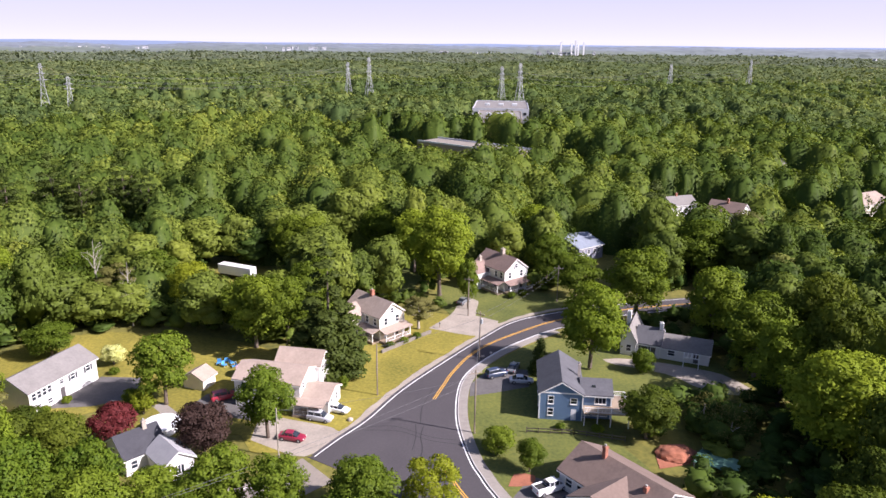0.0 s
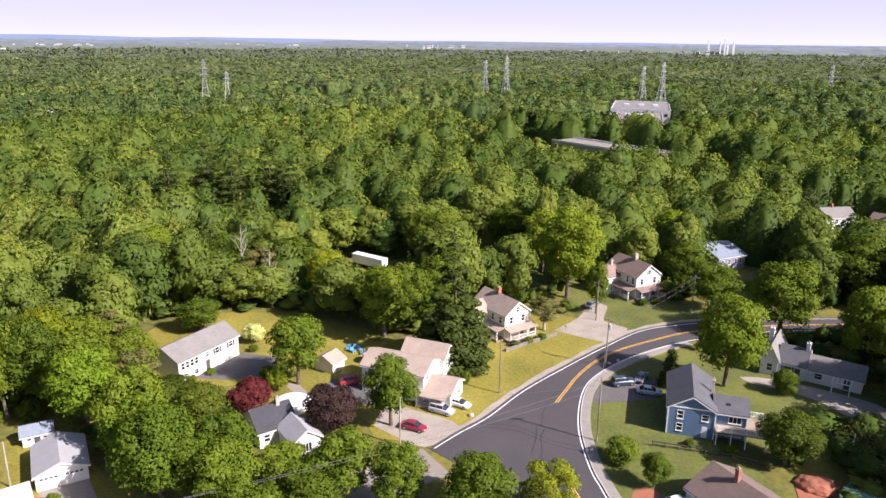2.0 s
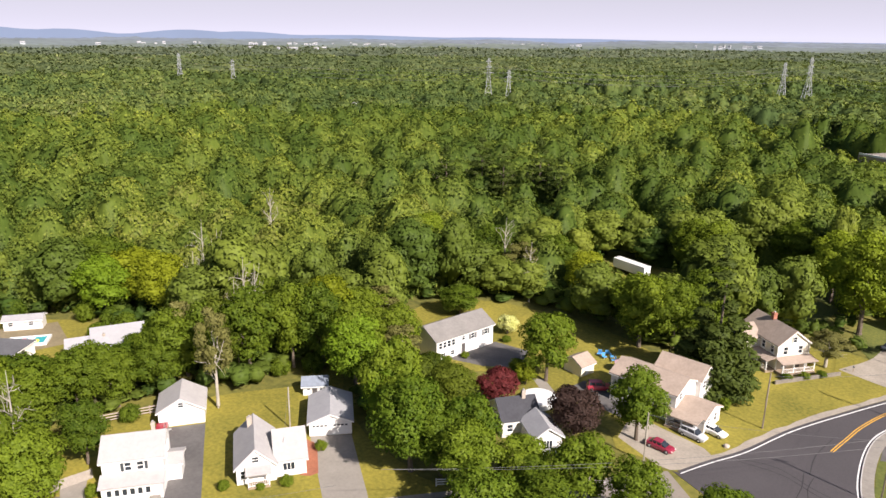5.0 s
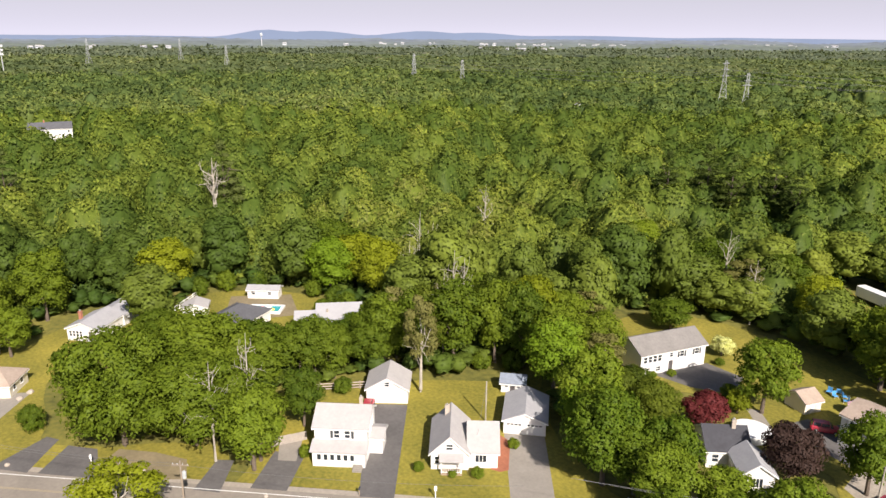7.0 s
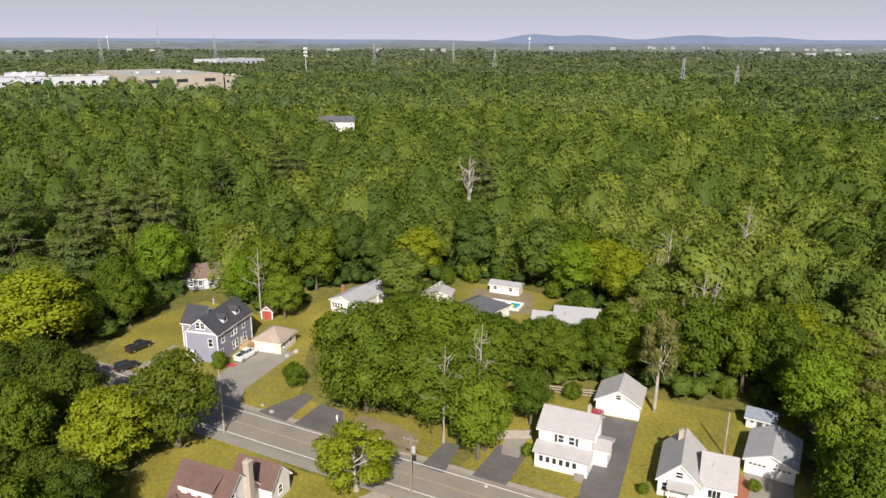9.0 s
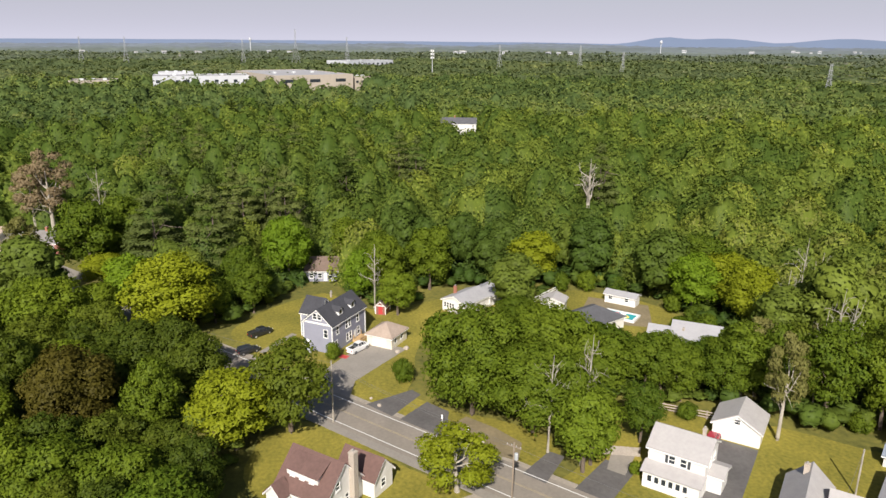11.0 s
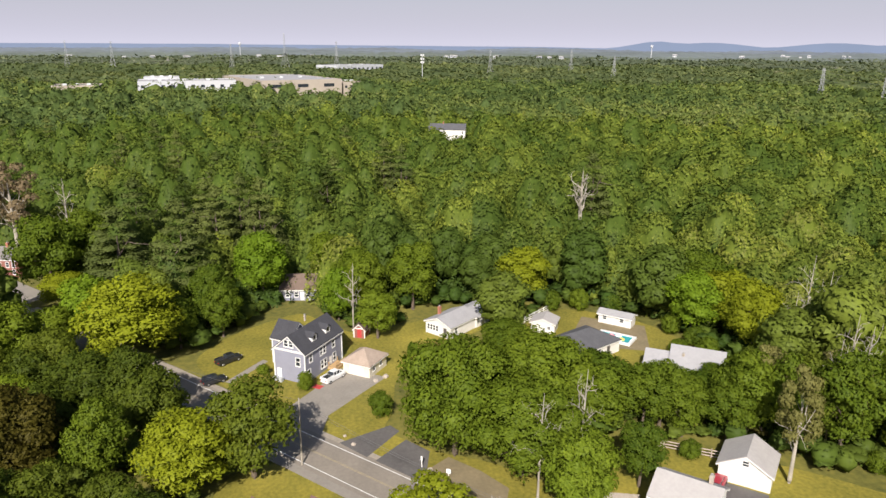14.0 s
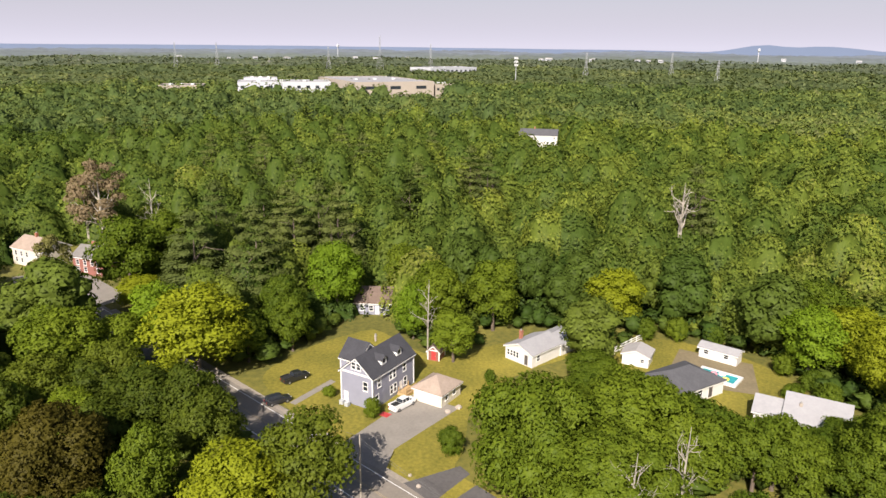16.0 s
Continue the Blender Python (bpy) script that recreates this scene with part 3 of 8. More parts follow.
# ---- houses ----
def wall_mesh(w, d, eave, ridge, axis, openings, thick=0.16):
    """Four walls with gables; openings: face, u, z, width, height. They go through to a dark inner face."""
    verts, faces = [], []
    spans = {"F": ((0, 0), (1, 0), w), "R": ((w, 0), (0, 1), d), "B": ((w, d), (-1, 0), w), "L": ((0, d), (0, -1), d)}
    for key, ((ox, oy), (ux, uy), length) in spans.items():
        holes = [o[1:] for o in openings if o[0] == key and o[2] + o[4] <= eave]
        us = sorted({0.0, length, *(v for u, z, a, h in holes for v in (u, u + a))})
        zs = sorted({0.0, eave, *(v for u, z, a, h in holes for v in (z, z + h))})

        def at(u, z, inward=0.0):
            verts.append((ox + ux * u - uy * inward, oy + uy * u + ux * inward, z))
            return len(verts) - 1

        for u0, u1 in zip(us, us[1:]):
            for z0, z1 in zip(zs, zs[1:]):
                mu, mz = (u0 + u1) / 2, (z0 + z1) / 2
                if any(u < mu < u + a and z < mz < z + h for u, z, a, h in holes):
                    continue
                faces.append((at(u0, z0), at(u1, z0), at(u1, z1), at(u0, z1)))
        for u, z, a, h in holes:
            ring = [(u, z), (u + a, z), (u + a, z + h), (u, z + h)]
            for p, q in zip(ring, ring[1:] + ring[:1]):
                faces.append((at(*q), at(*p), at(*p, thick), at(*q, thick)))
        if (axis == "y" and key in "FB") or (axis == "x" and key in "LR"):
            faces.append((at(0, eave), at(length, eave), at(length / 2, ridge)))
    return verts, faces


def roof_part(w, d, eave, ridge, axis, over=0.35, thick=0.16):
    """Two slopes, or four for a hip, as slabs."""
    bm = bmesh.new()
    if axis == "hip":
        o = over
        long_x = w >= d
        half = min(w, d) / 2
        slope = (ridge - eave) / half
        z0 = eave - o * slope
        a = [(-o, -o, z0), (w + o, -o, z0), (w + o, d + o, z0), (-o, d + o, z0)]
        if long_x:
            r0, r1 = (half, d / 2, ridge), (w - half, d / 2, ridge)
        else:
            r0, r1 = (w / 2, half, ridge), (w / 2, d - half, ridge)
        if (Vector(r0) - Vector(r1)).length < 0.05:
            r1 = (r0[0] + 0.05, r0[1], r0[2])
        v = [bm.verts.new((x, y, z + thick)) for x, y, z in a] + [bm.verts.new((x, y, z + thick)) for x, y, z in (r0, r1)]
        lo = [bm.verts.new(p) for p in a]
        quads = ((0, 1, 5, 4), (1, 2, 5), (2, 3, 4, 5), (3, 0, 4)) if long_x else ((0, 1, 4), (1, 2, 5, 4), (2, 3, 5), (3, 0, 4, 5))
        for f in quads:
            bm.faces.new([v[i] for i in f])
        for i in range(4):
            bm.faces.new((lo[i], lo[(i + 1) % 4], v[(i + 1) % 4], v[i]))
        bm.faces.new(lo[::-1])
        return bm
    span, length = (w, d) if axis == "y" else (d, w)
    slope = (ridge - eave) / (span / 2)
    for sign in (-1, 1):
        rows = []
        for up in (0.0, thick):
            c, e = span / 2, span / 2 + sign * (span / 2 + over)
            ze = eave - over * slope + 0.02 + up
            pts = [(c, -over, ridge + 0.02 + up), (e, -over, ze), (e, length + over, ze), (c, length + over, ridge + 0.02 + up)]
            rows.append([(a, b, z) if axis == "y" else (b, a, z) for a, b, z in pts])
        solid(bm, rows[0], rows[1])
    bmesh.ops.recalc_face_normals(bm, faces=bm.faces)
    return bm


def fascia_parts(w, d, eave, ridge, axis, top, m, over=0.35):
    """White boards under the roof's edges, each a part."""
    if axis == "hip":
        slope = (ridge - eave) / (min(w, d) / 2)
        z = eave - over * slope
        for a in ((-over, -over, w + over, -over + 0.05), (-over, d + over - 0.05, w + over, d + over), (-over, -over + 0.06, -over + 0.05, d + over - 0.06), (w + over - 0.05, -over + 0.06, w + over, d + over - 0.06)):
            part("fascia_board", box(a[0], a[1], z - 0.18, a[2], a[3], z - 0.005), TRIM, top, m=m)
        return
    span, length = (w, d) if axis == "y" else (d, w)
    slope = (ridge - eave) / (span / 2)
    ze = eave - over * slope
    for sign in (-1, 1):
        e = span / 2 + sign * (span / 2 + over)
        for at in (-over, length + over - 0.05):
            low = [(span / 2, at, ridge - 0.22), (e, at, ze - 0.2), (e, at + 0.05, ze - 0.2), (span / 2, at + 0.05, ridge - 0.22)]
            high = [(a, b, z + 0.215) for a, b, z in low]
            flip = (lambda p: p) if axis == "y" else (lambda p: (p[1], p[0], p[2]))
            bm = solid(bmesh.new(), [flip(p) for p in low], [flip(p) for p in high])
            bmesh.ops.recalc_face_normals(bm, faces=bm.faces)
            part("rake_board", bm, TRIM, top, m=m)
        e0, e1 = sorted((e, e - sign * 0.05))
        if axis == "y":
            part("fascia_board", box(e0, -over + 0.06, ze - 0.2, e1, length + over - 0.06, ze + 0.01), TRIM, top, m=m)
        else:
            part("fascia_board", box(-over + 0.06, e0, ze - 0.2, length + over - 0.06, e1, ze + 0.01), TRIM, top, m=m)


WINDOWS = {}


def data_of(name, bm, mat):
    me = bpy.data.meshes.new(name)
    bm.to_mesh(me)
    bm.free()
    me.materials.append(mat)
    return me


def window_meshes(w, h, style):
    """The frame, and the pieces in it: pane, sill and bars."""
    key = (round(w, 2), round(h, 2), style)
    if key not in WINDOWS:
        t = 0.10
        bm = bmesh.new()
        loops = []
        for y in (-0.05, 0.06):
            for o in (t, 0.0):
                loops.append([bm.verts.new(p) for p in ((-o, y, -o), (w + o, y, -o), (w + o, y, h + o), (-o, y, h + o))])
        for a, b in ((0, 1), (1, 3), (3, 2), (2, 0)):
            for i in range(4):
                k = (i + 1) % 4
                bm.faces.new((loops[a][i], loops[a][k], loops[b][k], loops[b][i]))
        bmesh.ops.recalc_face_normals(bm, faces=bm.faces)
        pieces = [("pane", data_of("pane", box(0.0, 0.07, 0.0, w, 0.11, h), GLASS)), ("window_sill", data_of("window_sill", box(-t - 0.03, -0.10, -t - 0.06, w + t + 0.03, 0.02, -t - 0.001), TRIM))]
        if style == "sash":
            pieces.append(("meeting_rail", data_of("meeting_rail", box(0, -0.02, h / 2 - 0.035, w, 0.06, h / 2 + 0.035), TRIM)))
        if style == "wide":
            bar = data_of("mullion", box(-0.04, -0.02, 0, 0.04, 0.06, h), TRIM)
            pieces += [("mullion", bar, w / 3), ("mullion", bar, 2 * w / 3)]
        WINDOWS[key] = (data_of("window", bm, TRIM), pieces)
    return WINDOWS[key]


def add_window(top, w, h, style, m):
    frame_mesh, pieces = window_meshes(w, h, style)
    o = child("window", frame_mesh, top, m=m)
    for nm, me, *shift in pieces:
        child(nm, me, o, m=pose(shift[0], 0, 0) if shift else None)
    return o


DOORS = {}


def door_mesh(w, h, mat):
    key = (w, h, mat.name)
    if key not in DOORS:
        bm = box(0, 0.02, 0, w, 0.10, h)
        if w > 1.8:
            for r in range(1, 5):
                add_box(bm, 0.02, 0.0, h * r / 5 - 0.02, w - 0.02, 0.03, h * r / 5 + 0.02)
        else:
            for r in (0.12, 0.55):
                add_box(bm, 0.15, 0.0, h * r, w - 0.15, 0.03, h * (r + 0.35))
        me = bpy.data.meshes.new("door")
        bm.to_mesh(me)
        bm.free()
        me.materials.append(mat)
        DOORS[key] = me
    return DOORS[key]


def face_pose(b, key, u, z, proud=0.0):
    """The pose of a thing on a face of a block: x along the face, y inward."""
    x0, y0, w, d = b[:4]
    ox, oy, turn = {"F": (x0, y0, 0), "R": (x0 + w, y0, 90), "B": (x0 + w, y0 + d, 180), "L": (x0, y0 + d, 270)}[key]
    return pose(ox, oy, z, 0, 0, turn) @ pose(u, -proud, 0)


def house(name, label, x, y, turn, blocks, wins=(), doors=(), chimneys=(), category="house", corner=False, shutters=(), lift=0.0):
    """blocks: x, y, width, depth, eave, ridge, axis, wall, roof. wins: block, face, u, z, w, h, style. doors: block, face, u, w, h, material."""
    top = thing(name, label, category, x, y, lift, turn)
    for i, b in enumerate(blocks):
        x0, y0, w, d, eave, ridge, axis, wall, roof = b
        holes = [(f, u, z, ww, hh) for k, f, u, z, ww, hh, *_ in wins if k == i] + [(f, u, 0.15, ww, hh) for k, f, u, ww, hh, *_ in doors if k == i]
        verts, faces = wall_mesh(w, d, eave, ridge, axis, holes)
        m = pose(x0, y0, 0)
        child("wall", mesh_of("wall", verts, faces, wall), top, m=m)
        part("roof", roof_part(w, d, eave, ridge, axis), roof, top, m=m)
        fascia_parts(w, d, eave, ridge, axis, top, m)
        part("foundation", box(0.004, 0.004, -0.25, w - 0.004, d - 0.004, 0.14) if not i else box(0.01, 0.01, -0.25, w - 0.01, d - 0.01, 0.12), FOUND, top, m=m)
        if corner and axis != "hip":
            for cx, cy in ((0, 0), (w, 0), (w, d), (0, d)):
                part("corner_board", box(cx - 0.1, cy - 0.1, 0.1, cx + 0.1, cy + 0.1, eave - 0.1), TRIM, top, m=m)
            if axis == "y":
                part("frieze_board", box(0.1, -0.04, eave - 0.12, w - 0.1, -0.004, eave + 0.12), TRIM, top, m=m)
    for k, f, u, z, ww, hh, *style in wins:
        b = blocks[k]
        attic = z + hh > b[4]
        add_window(top, ww, hh, style[0] if style else "sash", face_pose(b, f, u, z, 0.13 if attic else 0.0))
    for k, f, u, z, h in shutters:
        child("shutter", mesh_of("shutter", *box_data(0, -0.05, 0, 0.4, -0.004, h), SHUTTER), top, m=face_pose(blocks[k], f, u, z))
    for k, f, u, ww, hh, mat in doors:
        o = child("door", door_mesh(ww, hh, mat), top, m=face_pose(blocks[k], f, u, 0.15))
        if ww < 1.8:
            part("door_handle", box(ww - 0.16, -0.06, hh * 0.45, ww - 0.08, 0.0, hh * 0.52, bevel=0.01), CHROME, o)
    for cx, cy, z0, z1, s, mat in chimneys:
        bm = box(cx - s / 2, cy - s / 2, z0, cx + s / 2, cy + s / 2, z1)
        add_box(bm, cx - s / 2 - 0.06, cy - s / 2 - 0.06, z1 - 0.25, cx + s / 2 + 0.06, cy + s / 2 + 0.06, z1 - 0.1)
        o = part("chimney", bm, mat, top)
        part("chimney_flue", box(cx - 0.14, cy - 0.14, z1, cx + 0.14, cy + 0.14, z1 + 0.3, bevel=0.03), FOUND, o)
    return top


def box_data(x0, y0, z0, x1, y1, z1):
    v = [(x, y, z) for z in (z0, z1) for x, y in ((x0, y0), (x1, y0), (x1, y1), (x0, y1))]
    return v, [(3, 2, 1, 0), (4, 5, 6, 7), (0, 1, 5, 4), (1, 2, 6, 5), (2, 3, 7, 6), (3, 0, 4, 7)]


def porch(top, x0, y0, x1, y1, height, drop, roof, posts, floor=0.5, open_side="F"):
    """A porch under a house: floor, posts, rail, sloping roof."""
    part("porch_floor", box(x0, y0, -0.2, x1, y1, floor), WOOD, top)
    bm = bmesh.new()
    o = 0.25
    if open_side == "F":
        low = [(x0 - o, y0 - o, height - drop), (x1 + o, y0 - o, height - drop), (x1 + o, y1, height), (x0 - o, y1, height)]
    elif open_side == "L":
        low = [(x0 - o, y0 - o, height - drop), (x1, y0 - o, height), (x1, y1 + o, height), (x0 - o, y1 + o, height - drop)]
    else:
        low = [(x0, y0 - o, height), (x1 + o, y0 - o, height - drop), (x1 + o, y1 + o, height - drop), (x0, y1 + o, height)]
    solid(bm, low, [(a, b, c + 0.14) for a, b, c in low])
    bmesh.ops.recalc_face_normals(bm, faces=bm.faces)
    part("porch_roof", bm, roof, top)
    for px, py in posts:
        part("porch_post", box(px - 0.09, py - 0.09, floor, px + 0.09, py + 0.09, height - drop - 0.01, bevel=0.02), TRIM, top)
    for (ax, ay), (bx, by) in zip(posts, posts[1:]):
        bm = bmesh.new()
        dv = Vector((bx - ax, by - ay, 0))
        n = max(2, int(dv.length / 0.25))
        for z in (floor + 0.12, floor + 0.85):
            add_tube(bm, [(ax, ay, z), (bx, by, z)], [0.05, 0.05], 4)
        for i in range(1, n):
            p = Vector((ax, ay, 0)) + dv * (i / n)
            add_tube(bm, [(p.x, p.y, floor + 0.12), (p.x, p.y, floor + 0.85)], [0.025, 0.025], 4)
        part("railing", bm, TRIM, top)


def steps(top, x0, x1, y_top, count=4, rise=0.15, tread=0.3, mat=None):
    bm = bmesh.new()
    for i in range(count):
        add_box(bm, x0, y_top - tread * (count - i), -0.1, x1, y_top - tread * (count - i - 1) + (0.02 if i < count - 1 else 0), rise * (i + 1))
    part("front_steps", bm, mat or CONCRETE, top)


# the blue house by the road
b = [(0, 0, 7.3, 12.4, 5.1, 7.3, "y", BLUE, ROOF["slate"]), (7.31, 1.2, 4.9, 6.0, 4.6, 6.1, "x", BLUE, ROOF["slate"])]
blue = house("house", "blue clapboard two-storey house with white trim and a deck", 16.8, 110.2, -6, b,
    [(0, "F", 1.5, 3.1, 0.85, 1.35), (0, "F", 5.3, 3.2, 1.0, 1.0), (0, "F", 1.5, 0.9, 0.85, 1.25), (0, "L", 2.5, 3.1, 0.85, 1.3), (0, "L", 6.5, 3.1, 0.85, 1.3), (0, "L", 9.5, 3.1, 0.85, 1.3), (0, "L", 3.5, 0.9, 0.85, 1.3), (0, "L", 8.5, 0.9, 0.85, 1.3),
     (1, "F", 0.5, 0.6, 1.0, 1.3, "wide"), (1, "F", 1.9, 0.6, 1.0, 1.3, "wide"), (1, "F", 3.3, 0.6, 1.0, 1.3, "wide"), (1, "F", 2.2, 2.9, 1.8, 1.1, "wide")],
    [(0, "F", 5.4, 0.9, 2.05, TRIM)], [(7.0, 6.2, 5.0, 7.9, 0.45, PALESTONE)], corner=True)
part("skylight", box(9.0, 2.3, 5.2, 9.6, 3.2, 5.58), GLASS, blue)
bm = box(7.4, -1.6, 2.35, 15.2, 1.1, 2.5)
add_box(bm, 12.3, 1.11, 2.35, 15.2, 5.2, 2.5)
part("deck_floor", bm, WOOD, blue)
for px, py in ((7.6, -1.4), (9.8, -1.4), (12.0, -1.4), (15.0, -1.4), (15.0, 5.0)):
    part("deck_post", box(px - 0.08, py - 0.08, -0.2, px + 0.08, py + 0.08, 3.5), TRIM, blue)
for a, c in (((7.6, -1.4), (15.0, -1.4)), ((15.0, -1.4), (15.0, 5.0)), ((12.4, 5.1), (15.0, 5.1))):
    bm = bmesh.new()
    n = int((Vector(a) - Vector(c)).length / 0.22)
    for z in (2.62, 3.42):
        add_tube(bm, [(*a, z), (*c, z)], [0.05, 0.05], 4)
    for i in range(n + 1):
        p = Vector(a).lerp(Vector(c), i / n)
        add_tube(bm, [(p.x, p.y, 2.62), (p.x, p.y, 3.42)], [0.028, 0.028], 4)
    part("deck_railing", bm, TRIM, blue)

# the brown-roofed house beside it
b = [(0, 0, 15.5, 9.6, 3.0, 5.6, "x", WHITE, ROOF["brown"]), (5.2, -3.6, 7.5, 8.0, 2.9, 5.0, "y", WHITE, ROOF["brown"])]
house("house", "low white house with a brown shingle roof and brick chimney", 17.3, 90.6, -52, b,
    [(0, "F", 1.2, 1.0, 1.2, 1.2), (0, "F", 3.4, 1.0, 1.2, 1.2), (1, "L", 0.7, 0.9, 0.8, 1.3), (1, "L", 1.7, 0.9, 0.8, 1.3), (1, "F", 2.0, 0.9, 2.4, 1.3, "wide"), (0, "F", 13.3, 1.0, 1.2, 1.2), (0, "L", 3.0, 1.0, 1.2, 1.2)],
    [(0, "L", 6.0, 1.0, 2.1, DOORDARK)], [(4.4, 4.4, 4.6, 7.3, 0.6, BRICK), (12.5, 3.2, 4.2, 5.6, 0.6, BRICK)])

# the tan-roofed house with the front porch
b = [(0, 0, 7.6, 12.2, 5.3, 6.9, "y", WHITE, ROOF["tan"]), (7.61, -0.8, 5.2, 8.4, 5.5, 7.3, "y", WHITE, ROOF["tan"]), (0.3, -5.0, 6.2, 4.98, 2.7, 4.0, "y", WHITE, ROOF["tan"])]
tan = house("house", "white two-storey house with a tan shingle roof and side porch", -24.6, 111.6, 79, b,
    [(0, "L", 1.4, 3.4, 0.9, 1.3), (0, "L", 4.4, 3.4, 0.9, 1.3), (0, "L", 7.6, 3.4, 0.9, 1.3), (0, "L", 8.4, 1.0, 0.9, 1.3), (0, "F", 1.2, 3.9, 0.9, 1.1), (1, "F", 1.0, 3.5, 0.9, 1.4), (1, "F", 3.2, 3.5, 0.9, 1.4), (1, "F", 1.6, 0.9, 1.8, 1.4, "wide"), (2, "F", 1.2, 0.9, 0.9, 1.3), (2, "F", 3.8, 0.9, 0.9, 1.3)],
    [(2, "L", 2.0, 0.95, 2.1, DOORDARK)], [])
porch(tan, -1.9, -4.6, 0.28, 0.8, 2.75, 0.35, ROOF["tan"], [(-1.7, 0.6), (-1.7, -2.0), (-1.7, -4.4)], 0.4, "L")

# two tall white houses with wrap-round porches
b = [(0, 0, 7.0, 11.2, 5.6, 8.2, "y", CREAM, ROOF["umber"]), (-3.6, 5.5, 3.59, 5.5, 5.0, 7.0, "x", CREAM, ROOF["umber"])]
h3 = house("house", "cream two-storey gabled house with a wrap-round porch", -13.4, 142.0, 46, b,
    [(0, "F", 1.3, 3.5, 0.9, 1.5), (0, "F", 4.6, 3.5, 0.9, 1.5), (0, "F", 3.05, 5.9, 0.8, 1.1), (0, "F", 1.3, 0.9, 0.9, 1.5), (0, "L", 6.6, 3.5, 0.9, 1.5), (0, "L", 9.2, 3.5, 0.9, 1.5), (0, "L", 8.0, 0.9, 0.9, 1.4), (0, "R", 2.0, 3.5, 0.9, 1.5), (0, "R", 6.0, 3.5, 0.9, 1.5)],
    [(0, "F", 4.4, 1.0, 2.1, DOORDARK)], [(3.5, 6.5, 7.2, 9.5, 0.8, BRICK)], corner=True)
porch(h3, -0.2, -2.2, 7.2, -0.02, 3.0, 0.5, ROOF["umber"], [(0.0, -2.0), (2.4, -2.0), (4.8, -2.0), (7.0, -2.0)])
porch(h3, -2.2, 0.0, -0.02, 5.4, 3.0, 0.5, ROOF["umber"], [(-2.0, 0.2), (-2.0, 2.8), (-2.0, 5.2)], open_side="L")
b = [(0, 0, 7.8, 11.4, 5.9, 8.7, "y", WHITE, ROOF["chestnut"]), (-3.8, 6.4, 3.79, 5.0, 4.6, 6.8, "x", WHITE, ROOF["chestnut"])]
h4 = house("house", "white two-storey farmhouse with a brown roof and columned porch", 15.9, 173.6, 38, b,
    [(0, "F", 1.3, 3.8, 0.9, 1.5), (0, "F", 5.4, 3.8, 0.9, 1.5), (0, "F", 3.4, 6.3, 0.9, 1.1), (0, "F", 1.3, 0.9, 0.9, 1.6), (0, "L", 2.0, 3.8, 0.9, 1.5), (0, "L", 4.6, 3.8, 0.9, 1.5), (0, "L", 7.6, 3.8, 0.9, 1.5), (0, "L", 9.6, 3.8, 0.9, 1.5), (0, "L", 7.5, 0.9, 0.9, 1.5), (1, "F", 1.3, 1.0, 0.9, 1.4), (1, "L", 1.8, 1.0, 0.9, 1.4)],
    [(0, "F", 5.4, 1.0, 2.1, DOORDARK)], [(3.9, 5.2, 7.8, 10.2, 0.9, PALESTONE), (-0.8, 8.9, 6.0, 8.2, 0.7, PALESTONE)], corner=True)
porch(h4, -0.2, -2.4, 8.0, -0.02, 3.2, 0.5, ROOF["chestnut"], [(0.0, -2.2), (2.6, -2.2), (5.2, -2.2), (7.8, -2.2)])
porch(h4, -2.4, 0.0, -0.02, 6.3, 3.2, 0.5, ROOF["chestnut"], [(-2.2, 0.2), (-2.2, 3.1), (-2.2, 6.1)], open_side="L")

# the long white house at the wood's edge
b = [(0, 0, 15.2, 8.0, 4.4, 6.4, "x", WHITE, ROOF["grey"])]
house("house", "long white raised ranch house with a grey roof", -70.3, 109.2, 72, b,
    [(0, "F", 0.6, 2.6, 0.8, 1.3), (0, "F", 1.7, 2.6, 0.8, 1.3), (0, "F", 2.8, 2.6, 0.8, 1.3), (0, "F", 3.9, 2.6, 0.8, 1.3), (0, "F", 9.0, 2.7, 1.0, 1.2), (0, "F", 12.6, 2.7, 1.0, 1.2), (0, "F", 1.2, 0.6, 1.0, 0.9), (0, "F", 3.6, 0.6, 1.0, 0.9), (0, "F", 6.6, 3.0, 0.8, 0.9), (0, "R", 2.5, 2.6, 0.9, 1.2), (0, "R", 5.2, 2.6, 0.9, 1.2)],
    [(0, "F", 6.5, 1.0, 2.1, DOORDARK)], [], shutters=[(0, "F", 8.5, 2.6, 1.4), (0, "F", 10.1, 2.6, 1.4), (0, "F", 12.1, 2.6, 1.4), (0, "F", 13.7, 2.6, 1.4)])

# the dark-roofed cottage behind the purple tree
b = [(0, 2.2, 6.2, 7.0, 3.0, 5.2, "x", WHITE, ROOF["dark"]), (3.2, -3.6, 4.6, 5.79, 3.0, 4.6, "y", WHITE, ROOF["white"])]
house("house", "white cottage with a dark roof and pale front wing", -45.0, 90.4, 45, b,
    [(1, "F", 1.6, 0.9, 1.4, 1.4, "wide"), (0, "F", 0.8, 1.0, 0.9, 1.2), (1, "R", 1.2, 1.0, 0.9, 1.2), (1, "R", 3.6, 1.0, 0.9, 1.2)],
    [], [(4.4, 5.4, 4.4, 6.4, 0.6, PALESTONE)])

